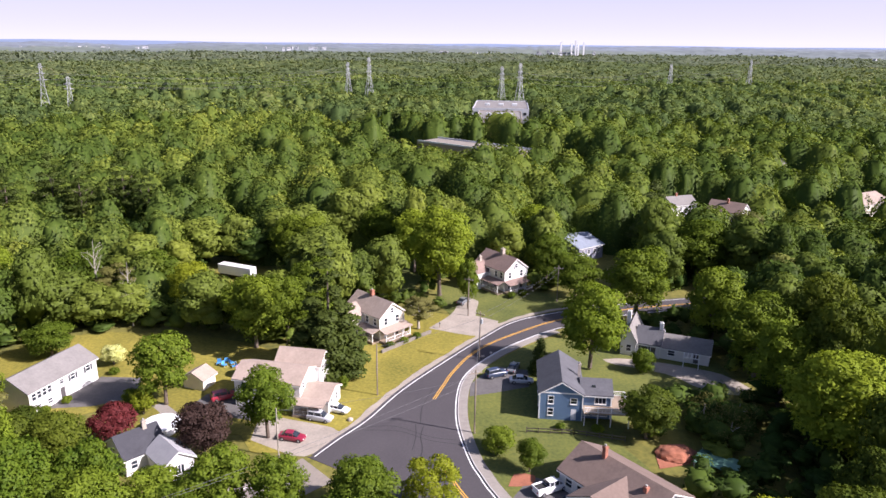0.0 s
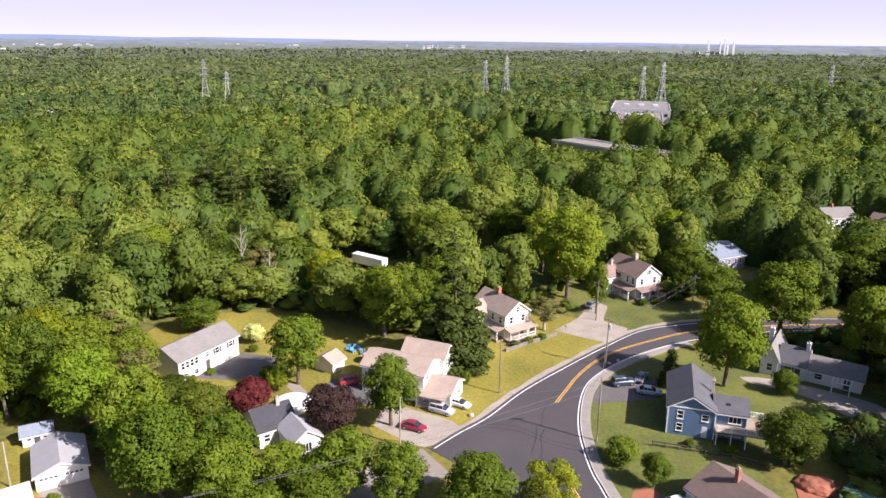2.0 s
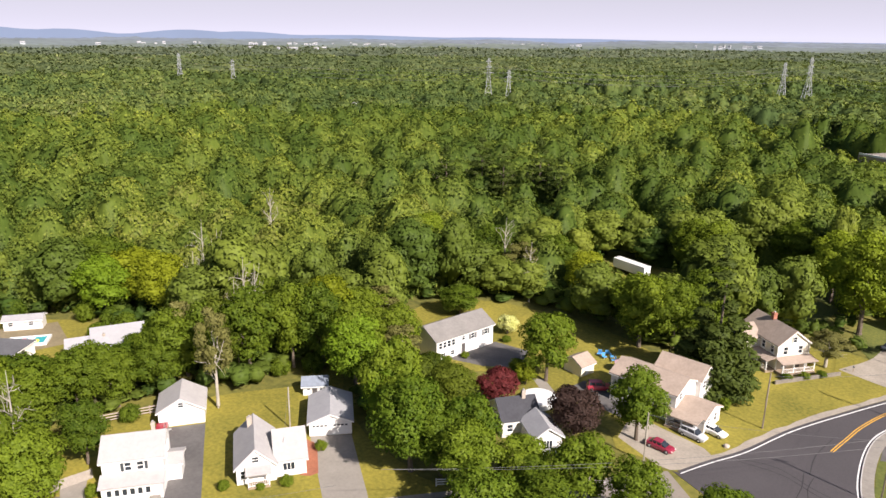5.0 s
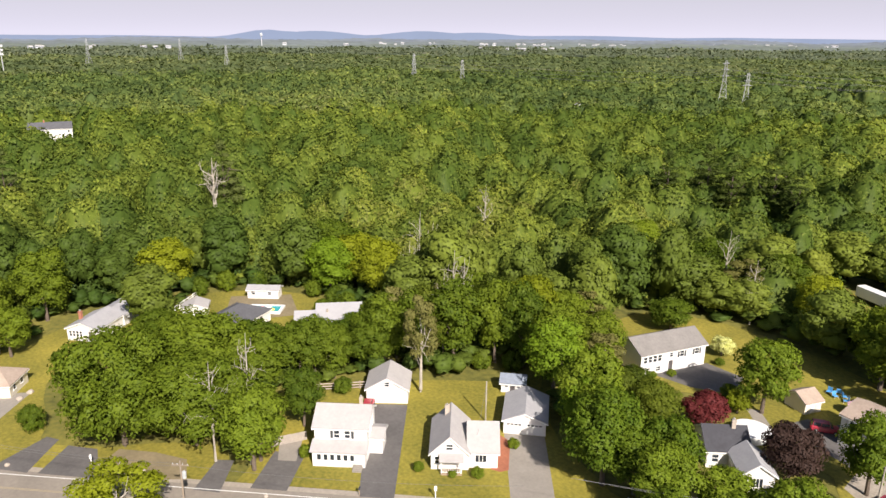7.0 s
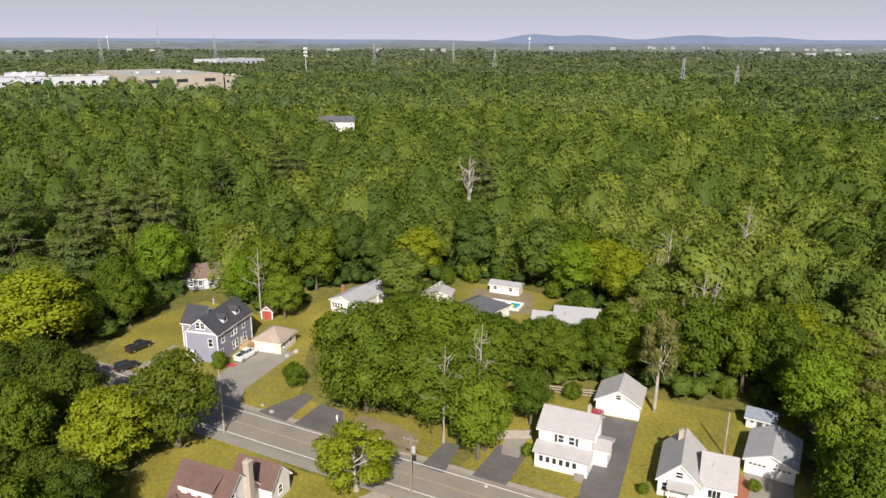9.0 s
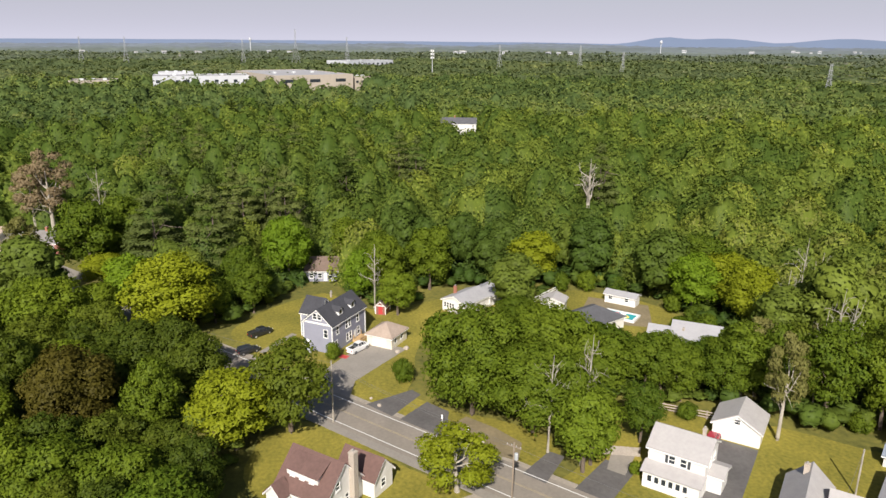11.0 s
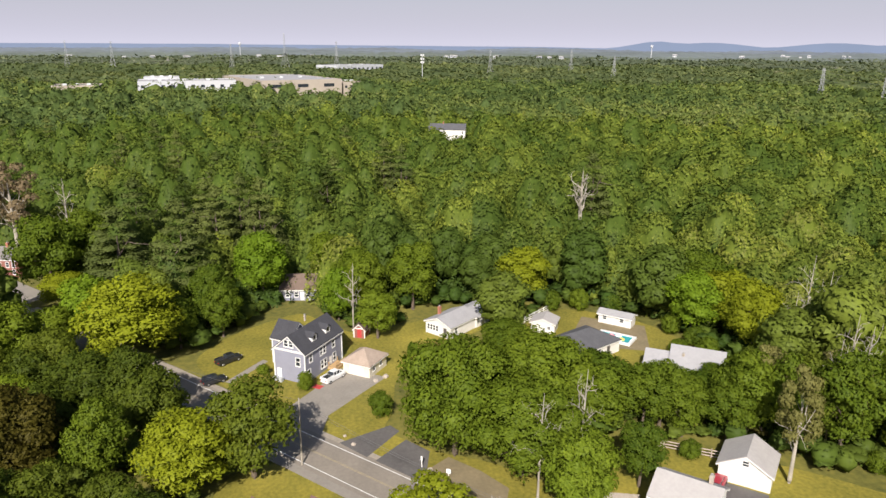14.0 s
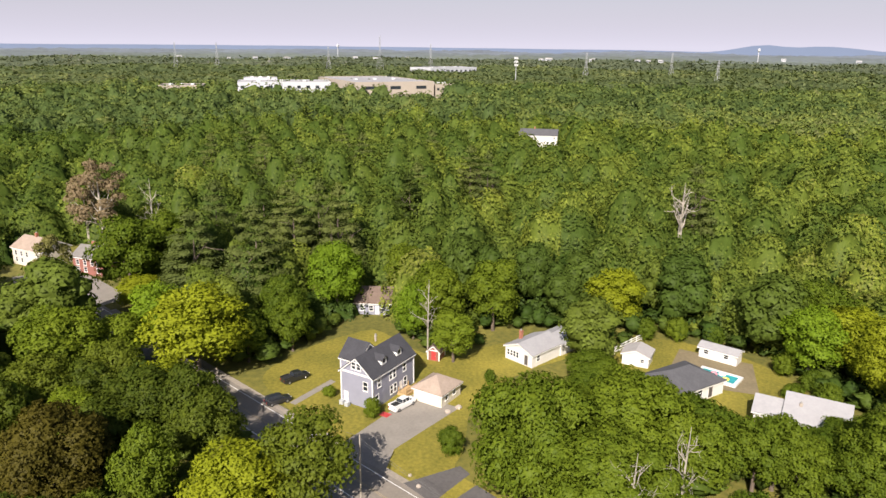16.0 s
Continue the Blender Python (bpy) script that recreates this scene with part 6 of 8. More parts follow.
def scattered(rng, r0, r1, spacing, yaw0, yaw1, margin, jitter=0.38):
    """A jittered grid within a ring sector about the camera's stand."""
    far = r1 * 1.15
    n = int(2 * far / spacing) + 2
    gx, gy = np.meshgrid(np.arange(n) * spacing - far, np.arange(n) * spacing - far)
    gx = gx + (np.arange(n) % 2)[:, None] * spacing / 2
    px = (gx + rng.uniform(-jitter, jitter, gx.shape) * spacing).ravel()
    py = (gy + rng.uniform(-jitter, jitter, gy.shape) * spacing).ravel()
    r, yaw = np.hypot(px, py), np.degrees(np.arctan2(-px, py))
    if r0 > 230:
        r = r * (1 + rng.normal(0, 0.07, r.shape))  # one wood passes softly into the next
    yaw = np.where(yaw < -150, yaw + 360, yaw)
    keep = (r >= r0) & (r < r1) & (yaw > yaw0) & (yaw < yaw1)
    px, py = px[keep], py[keep]
    keep = free_of(px, py, margin)
    return px[keep], py[keep]


rng = np.random.default_rng(7)
NEAR_EDGE = 150.0
# shaded yards with no tall trees, and roadside opened for the camera's view: x, y, radius
OPEN_GROUND = [(44, 92, 12), (46, 106, 11), (50, 118, 10), (48, 130, 9), (40, 82, 8), (-122, -11, 8), (-116, -8, 6)]
px, py = scattered(rng, 48, NEAR_EDGE, 7.8, -42, 128, 2.2)
placed = np.array(PLACED)
chosen = ["oak", "oak", "maple", "oak", "maple_light", "maple", "lime_big", "oak", "oak", "grey", "maple"]
for x, y in zip(px, py):
    if (np.hypot(placed[:, 0] - x, placed[:, 1] - y) < placed[:, 2] * 0.75 + 3.0).any():
        continue
    if math.hypot(x, y) < 75 and -60 < math.degrees(math.atan2(-x, y)) < 75:
        continue
    if any(math.hypot(x - cx, y - cy) < cr for cx, cy, cr in OPEN_GROUND):
        continue
    h = 13.5 + 4.5 * noise.noise((x * 0.02, y * 0.02, 3)) + rng.uniform(-2.0, 3.0)
    kind = chosen[rng.integers(len(chosen))]
    if (x > 35 or y < -5) and rng.random() < 0.5:
        kind = "darkoak"
    plant(kind, x, y, h * (1.25 if kind == "pine" else 1.0), rng.uniform(4.6, 6.6) * (0.85 if kind in ("grey",) else 1.0))


def wood_mass(name, px, py, templates, heights, words, mat, pines=None, share=None, dull=0.0):
    """Many crowns as one mesh; each has a tint of its own."""
    vs, ts, ns, tint, n = [], [], [], [], 0
    for i, (x, y, h) in enumerate(zip(px, py, heights)):
        pine = pines is not None and rng.random() < share[i]
        v, t, q = (pines if pine else templates)[rng.integers(len(pines if pine else templates))]
        a = rng.uniform(0, 2 * math.pi)
        c, s = math.cos(a), math.sin(a)
        wide = rng.choice((0.75, 0.9, 1.0, 1.1, 1.25, 1.45))
        tall = h * (0.86 + 0.14 * wide) * (1.3 if pine else 1.0)
        wide = 1.15 if pine else wide
        vs.append(np.column_stack([(v[:, 0] * c - v[:, 1] * s) * wide + x, (v[:, 0] * s + v[:, 1] * c) * wide + y, v[:, 2] * tall]))
        ts.append(t + n)
        ns.append(np.column_stack([q[:, 0] * c - q[:, 1] * s, q[:, 0] * s + q[:, 1] * c, q[:, 2]]))
        shade = 0.52 + 0.32 * noise.noise((x * 0.007, y * 0.007, 9)) + 0.26 * noise.noise((x * 0.025, y * 0.025, 4)) + rng.normal(0, 0.11)
        if rng.random() < 0.05:
            shade = rng.choice((0.08, 0.15, 0.97, 1.0))
        tint.append(np.full(len(v), np.clip(rng.normal(0.20, 0.06) if pine else shade - dull, 0.0, 1.0)))
        n += len(v)
    me = fast_mesh(name, np.concatenate(vs), np.concatenate(ts), np.concatenate(ns), mat, np.concatenate(tint))
    return tagged(new(name, me), words, "woods", kind="stuff")


def wood_templates(seed, n, lobes, clumps, size, radius, low):
    out = []
    for i in range(n):
        g = np.random.default_rng(seed + i)
        shape = round_lobes(g, radius, low * 15, 15.0, lobes, 0.52, (0.40, 0.56))[:-1]
        big = 0.66 if lobes else 0.95
        shape.append(((0, 0, 7.8), (radius * big, radius * big, 6.4 if lobes else 7.0)))
        v, t, q = crown_arrays(g, shape, clumps, size, 0.86, 0.3, 0.22, 0.24, (0.86, 1.03), 0.6)
        v[:, 2] /= 15
        out.append((v, t, q))
    return out


def pine_templates(seed, n, clumps=90, size=0.9, thin=1):
    out = []
    for i in range(n):
        g = np.random.default_rng(seed + i)
        v, t, q = crown_arrays(g, pine_lobes(g, 6.0, 5.0, 17.5)[::thin], clumps, size, 0.8, 0.5, 0.3)
        v[:, 2] /= 15
        out.append((v, t, q))
    return out


# low growth: shaded hollows, and gaps that open the camera's view: x, y, radii
LOW_GROWTH = [(-110, 214, 32, 12), (-150, 158, 30, 11), (-205, 640, 110, 20), (60, 330, 26, 12), (120, 420, 40, 16), (170, 330, 30, 14), (-380, -60, 22, 9), (200, 600, 60, 18), (38, 478, 44, 16), (-405, 88, 55, 17), (12, 352, 40, 18), (20, 376, 36, 14), (-2, 366, 40, 22), (-800, -110, 40, 130), (-790, -10, 50, 110), (-815, 40, 40, 60), (38, 470, 40, 30), (77, 236, 16, 18), (95, 223, 16, 18), (132, 229, 15, 17), (150, 318, 20, 24), (-430, 86, 24, 20), (-112, 190, 14, 9), (-97, 196, 14, 9), (-82, 203, 14, 9), (-67, 209, 14, 9), (-52, 215, 14, 9)]


def rise(px, py):
    """Heights of the canopy: swells of the wooded land, groves and low growth."""
    out = np.array([15.5 + 4.5 * noise.noise((x * 0.006, y * 0.006, 0)) + 4.5 * noise.noise((x * 0.022, y * 0.022, 7)) for x, y in zip(px, py)])
    for x, y, a, b in LOW_GROWTH:
        out[((px - x) / a) ** 2 + ((py - y) / b) ** 2 < 1] *= 0.42
    return np.maximum(out, 4.0)


def pine_share(px, py):
    """Pines gather to the west; elsewhere there are few."""
    west = (py < 60 + 60 * np.sin(px * 0.02)) & (px < -190)
    return np.where(west, 0.30, 0.03)


px, py = scattered(rng, NEAR_EDGE, 235, 7.9, -42, 128, 2.5)
keep = ~(np.hypot(placed[:, 0][None] - px[:, None], placed[:, 1][None] - py[:, None]) < placed[:, 2][None] * 0.75 + 3.0).any(1)
px, py = px[keep], py[keep]
keep = (np.hypot(px, py) < 163) | ~free_of(px, py, 18.0)
px, py = px[keep], py[keep]
wood_mass("woodland_edge", px, py, wood_templates(20, 9, 13, 440, 0.64, 5.6, 0.06), rise(px, py) + rng.normal(0, 2.8, len(px)), "green summer woods behind the gardens", WOODS, pine_templates(70, 3, 380, 0.7), pine_share(px, py))
def lattice(ix, iy, seed):
    """An even random number for each cell of a grid."""
    v = np.sin(ix * 127.1 + iy * 311.7 + seed * 74.7) * 43758.5453
    return v - np.floor(v)


def swell(x, y, seed):
    """Smooth noise over the plan, from -1 to 1."""
    ix, iy = np.floor(x), np.floor(y)
    fx, fy = x - ix, y - iy
    fx, fy = fx * fx * (3 - 2 * fx), fy * fy * (3 - 2 * fy)
    low = lattice(ix, iy, seed) * (1 - fx) + lattice(ix + 1, iy, seed) * fx
    high = lattice(ix, iy + 1, seed) * (1 - fx) + lattice(ix + 1, iy + 1, seed) * fx
    return 2 * (low * (1 - fy) + high * fy) - 1


class Canopy:
    """Closed woods: one dome or cone of leaves in each cell of a jittered grid, meeting its neighbours."""

    def __init__(self, reach, spacing, seed, relief=1.4):
        self.gap, self.half, self.relief = spacing, int(reach / spacing) + 3, relief
        n = 2 * self.half + 1
        ix, iy = (g.astype(float) for g in np.meshgrid(np.arange(n) - self.half, np.arange(n) - self.half, indexing="ij"))
        self.x = (ix + 0.5 + 0.8 * (lattice(ix, iy, seed) - 0.5)) * spacing
        self.y = (iy + 0.5 + 0.8 * (lattice(ix, iy, seed + 1) - 0.5)) * spacing
        land = 15.5 + 4.5 * swell(self.x / 170, self.y / 170, 1) + 4.0 * swell(self.x / 46, self.y / 46, 2)
        for x, y, a, b in LOW_GROWTH:
            land[((self.x - x) / a) ** 2 + ((self.y - y) / b) ** 2 < 1] *= 0.42
        self.high = np.maximum(land + 4.4 * relief * (lattice(ix, iy, seed + 2) - 0.5), 4.0)
        self.wide = spacing * (0.56 + 0.38 * lattice(ix, iy, seed + 3))
        west = (self.y < 60 + 60 * np.sin(self.x * 0.02)) & (self.x < -190) & (self.x > -700)
        grove = swell(self.x / 60, self.y / 60, 5) > 0.15
        self.pine = lattice(ix, iy, seed + 4) < np.where(west & grove, 0.45, np.where(west, 0.12, 0.025))
        tint = 0.47 + 0.24 * swell(self.x / 150, self.y / 150, 6) + 0.16 * swell(self.x / 40, self.y / 40, 7) + 0.60 * (lattice(ix, iy, seed + 5) - 0.5)
        odd = lattice(ix, iy, seed + 6)
        tint = np.where(odd < 0.015, 0.94, np.where(odd > 0.96, 0.30, np.maximum(tint, 0.26)))
        self.tint = np.clip(np.where(self.pine, 0.34 + 0.08 * odd, tint), 0, 1)
        free = free_of(self.x.ravel(), self.y.ravel(), 11.0).reshape(n, n)
        self.low = np.where(free, 0.36 * land, -1.0)
        missing = lattice(ix, iy, seed + 7) < 0.085
        self.high = np.where(free & ~missing, np.where(self.pine, self.high * 1.12 + 2.5, self.high), -1.0)

    def at(self, px, py):
        """Height of the leaves and tint of the crown over points of the plan."""
        cx = np.clip((np.floor(px / self.gap) + self.half).astype(int), 1, 2 * self.half - 1)
        cy = np.clip((np.floor(py / self.gap) + self.half).astype(int), 1, 2 * self.half - 1)
        # between crowns the darkest tint stands in for shade
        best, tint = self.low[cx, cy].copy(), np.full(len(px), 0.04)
        for i in (-1, 0, 1):
            for j in (-1, 0, 1):
                k = (cx + i, cy + j)
                high, wide, pine = self.high[k], self.wide[k], self.pine[k]
                q = np.hypot(px - self.x[k], py - self.y[k]) / np.where(pine, wide * 0.8, wide)
                dome = high - self.relief * wide * (1 - np.sqrt(np.clip(1 - q * q, 0, 1)))
                z = np.where((q < 1) & (high > 0), dome, -1.0)
                tint = np.where(z > best, self.tint[k], tint)
                best = np.maximum(best, z)
        bumps = 1.05 * swell(px / 3.4, py / 3.4, 8) + 0.55 * swell(px / 1.6, py / 1.6, 9)
        return np.where(best > 1, best + bumps * min(1.1, self.relief * 0.8), best), tint


def canopy(name, r0, r1, spacing, flakes, grow, step, words, mat, seed, relief=1.4):
    """A wood as one mesh: a leafy skin over its crowns and leaf clumps all over it."""
    field = Canopy(r1 * 1.02, spacing, seed, relief)
    g = np.random.default_rng(seed)
    rings, sides = int(math.log(r1 / r0) / step) + 2, int(168 / math.degrees(step * 0.55))
    rs, yaws = np.geomspace(r0, r1, rings), np.radians(np.linspace(-41, 127, sides))
    x, y = (-np.sin(yaws)[None] * rs[:, None]).ravel(), (np.cos(yaws)[None] * rs[:, None]).ravel()
    z, tint = field.at(x, y)
    e = min(1.6, spacing * 0.12)
    z = np.min([z] + [field.at(x + dx, y + dy)[0] for dx, dy in ((e, 0), (-e, 0), (0, e), (0, -e))], axis=0)
    z[:sides] = -1.0
    verts = np.column_stack([x, y, z - 0.5])
    idx = np.arange(rings * sides).reshape(rings, sides)
    a, b, c, d = idx[:-1, :-1].ravel(), idx[:-1, 1:].ravel(), idx[1:, 1:].ravel(), idx[1:, :-1].ravel()
    tris = np.concatenate([np.column_stack([a, d, c]), np.column_stack([a, c, b])])

    def slope(px, py, e=0.9):
        h = field.at(px, py)[0]
        n = np.column_stack([-(field.at(px + e, py)[0] - h), -(field.at(px, py + e)[0] - h), np.full(len(px), e)])
        return unit(np.column_stack([np.clip(n[:, 0], -2.2, 2.2), np.clip(n[:, 1], -2.2, 2.2), n[:, 2]]))

    normals = slope(x, y)
    r = (g.uniform(r1**-0.5, r0**-0.5, flakes * 2)) ** -2.0
    yaw = np.radians(g.uniform(-40, 126, flakes * 2))
    px, py = -np.sin(yaw) * r, np.cos(yaw) * r
    pz, pt = field.at(px, py)
    up = slope(px, py)
    keep = (pz > 2.5) & (g.random(len(r)) < 0.40 / np.clip(up[:, 2], 0.2, 1))
    px, py, pz, pt, r, up = px[keep], py[keep], pz[keep], pt[keep], r[keep], up[keep]
    # where a crown falls away to a clearing its leaves hang down the side
    floor = np.min([field.at(px + dx, py + dy)[0] for dx, dy in ((2.2, 0), (-2.2, 0), (0, 2.2), (0, -2.2))], axis=0)
    drop = np.where(pz - floor > 4.5, (pz - np.maximum(floor, 0)) * g.random(len(r)), 0)
    side = up * (1, 1, 0) / np.maximum(np.hypot(up[:, 0], up[:, 1]), 0.05)[:, None]
    px, py, pz = px + side[:, 0] * np.where(drop > 0, 1.6, 0), py + side[:, 1] * np.where(drop > 0, 1.6, 0), pz - drop
    size = (0.14 + grow * r)[:, None] * g.uniform(0.55, 1.35, (len(r), 1))
    p = np.column_stack([px, py, pz]) + up * size * g.uniform(-0.15, 0.45, (len(r), 1))
    face = unit(up + g.normal(scale=0.42, size=up.shape) + (0, 0, 0.10))
    t = unit(np.cross(face, g.normal(size=face.shape)))
    s = np.cross(face, t)
    turn = g.uniform(0, 2 * math.pi, (len(r), 1))
    corners = []
    for k in range(3):
        w = turn + 2.0944 * k + g.uniform(-0.5, 0.5, (len(r), 1))
        corners.append(p + (t * np.cos(w) + s * np.sin(w)) * size * g.uniform(0.6, 1.25, (len(r), 1)) + face * size * g.uniform(-0.3, 0.25, (len(r), 1)))
    leaves = np.stack(corners, 1).reshape(-1, 3)
    soft = unit(0.75 * up + 0.40 * face + (0, 0, 0.05))
    n = len(verts)
    tris = np.concatenate([tris, np.arange(len(leaves)).reshape(-1, 3) + n])
    # the skin is tinted darker than its clumps: gap shade put into colour
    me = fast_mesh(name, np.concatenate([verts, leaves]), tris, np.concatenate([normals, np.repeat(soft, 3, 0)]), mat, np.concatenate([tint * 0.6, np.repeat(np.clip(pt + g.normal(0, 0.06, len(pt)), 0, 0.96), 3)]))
    return tagged(new(name, me), words, "woods", kind="stuff")


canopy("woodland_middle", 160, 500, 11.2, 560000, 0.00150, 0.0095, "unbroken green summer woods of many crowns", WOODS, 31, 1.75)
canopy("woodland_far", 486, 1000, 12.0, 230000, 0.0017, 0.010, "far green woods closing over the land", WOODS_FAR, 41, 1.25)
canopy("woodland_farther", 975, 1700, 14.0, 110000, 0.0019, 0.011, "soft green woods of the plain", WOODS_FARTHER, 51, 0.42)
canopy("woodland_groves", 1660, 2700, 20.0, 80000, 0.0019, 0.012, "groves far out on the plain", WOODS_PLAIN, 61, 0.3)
# woods behind the camera, thin, to close the place
px, py = scattered(rng, 70, 260, 17, 128, 322, 4)
keep = np.hypot(px + 10, py) > 60
if keep.any():
    wood_mass("woodland_behind", px[keep], py[keep], wood_templates(250, 4, 3, 40, 1.2, 6.5, 0.1), rise(px[keep], py[keep]), "green woods behind the houses", WOODS)


def understory(name, r0, r1, spacing, height, words):
    """Low growth that closes the floor of the woods."""
    gx, gy = scattered(rng, r0, r1, spacing, -42, 128, 1.6, 0.5)
    return wood_mass(name, gx, gy, wood_templates(350, 6, 2, 22, 0.6, 2.9, 0.0), height * rng.uniform(0.4, 1.35, len(gx)), words, WOODS, dull=0.24)


understory("undergrowth", 45, 190, 3.7, 4.4, "low green undergrowth between the trees")


def canopy_sheet(name, r0, r1, rings, yaw0, yaw1, sides, words, mat, bumps, climb):
    """Woods near the horizon as a lumpy sheet."""
    rs, yaws = np.geomspace(r0, r1, rings), np.radians(np.linspace(yaw0, yaw1, sides))
    g = np.random.default_rng(5)
    x, y = -np.sin(yaws)[None] * rs[:, None], np.cos(yaws)[None] * rs[:, None]
    z = 9 + 9 * swell(x / 450, y / 450, 11) + 4 * swell(x / 140, y / 140, 12) + (rs[:, None] - r0) * climb + g.uniform(-bumps, bumps, (rings, sides))
    z[0] = 0
    verts = np.stack([x + g.uniform(-0.3, 0.3, (rings, sides)) * rs[:, None] * math.radians((yaw1 - yaw0) / sides), y, z], 2)
    idx = np.arange(rings * sides).reshape(rings, sides)
    a, b, c, d = idx[:-1, :-1].ravel(), idx[:-1, 1:].ravel(), idx[1:, 1:].ravel(), idx[1:, :-1].ravel()
    tris = np.concatenate([np.column_stack([a, d, c]), np.column_stack([a, c, b])])
    me = fast_mesh(name, verts.reshape(-1, 3), tris, None, mat, np.clip(g.normal(0.45, 0.2, rings * sides), 0, 1))
    return tagged(new(name, me), words, "woods", kind="stuff")


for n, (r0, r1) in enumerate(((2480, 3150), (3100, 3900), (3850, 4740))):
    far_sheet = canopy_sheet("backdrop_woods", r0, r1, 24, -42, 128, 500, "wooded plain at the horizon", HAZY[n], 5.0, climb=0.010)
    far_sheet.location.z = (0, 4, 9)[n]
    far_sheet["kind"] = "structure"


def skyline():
    """Low hills all round the horizon, glowing in haze blue."""
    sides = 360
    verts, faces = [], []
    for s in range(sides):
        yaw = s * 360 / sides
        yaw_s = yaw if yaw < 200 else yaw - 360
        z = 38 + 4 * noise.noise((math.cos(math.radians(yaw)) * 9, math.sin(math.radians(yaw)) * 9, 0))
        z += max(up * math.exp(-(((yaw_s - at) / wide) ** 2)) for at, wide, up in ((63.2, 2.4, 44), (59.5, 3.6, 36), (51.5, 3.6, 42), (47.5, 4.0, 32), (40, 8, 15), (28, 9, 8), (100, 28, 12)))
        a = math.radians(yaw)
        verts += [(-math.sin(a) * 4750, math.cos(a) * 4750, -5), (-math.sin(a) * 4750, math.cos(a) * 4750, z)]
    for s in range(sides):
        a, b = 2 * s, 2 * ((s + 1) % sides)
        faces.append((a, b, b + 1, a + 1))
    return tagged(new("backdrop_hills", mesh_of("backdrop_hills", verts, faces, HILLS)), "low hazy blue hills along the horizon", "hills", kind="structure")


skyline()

# ---- vehicles ----
PAINT = {}


def paint(name, color):
    if name not in PAINT:
        m = material(name + " car paint", color, 0.3, 0.05, 2, 0.5)
        m.node_tree.nodes["Principled BSDF"].inputs["Coat Weight"].default_value = 0.6
        PAINT[name] = m
    return PAINT[name]


def lofted(sections, cap=True):
    """A skin through cross-sections: rows of (x, half width, low, high, rounding)."""
    bm = bmesh.new()
    rings = []
    for x, hw, lo, hi, rd in sections:
        pts = [(hw - rd * 0.3, lo), (hw, lo + (hi - lo) * 0.35), (hw * 0.985, hi - rd), (hw - rd, hi), (-hw + rd, hi), (-hw * 0.985, hi - rd), (-hw, lo + (hi - lo) * 0.35), (-hw + rd * 0.3, lo)]
        rings.append([bm.verts.new((x, a, z)) for a, z in pts])
    n = 8
    for a, b in zip(rings, rings[1:]):
        for i in range(n):
            bm.faces.new((a[i], b[i], b[(i + 1) % n], a[(i + 1) % n]))
    bm.faces.new(rings[0])
    bm.faces.new(rings[-1][::-1])
    bmesh.ops.recalc_face_normals(bm, faces=bm.faces)
    return bm


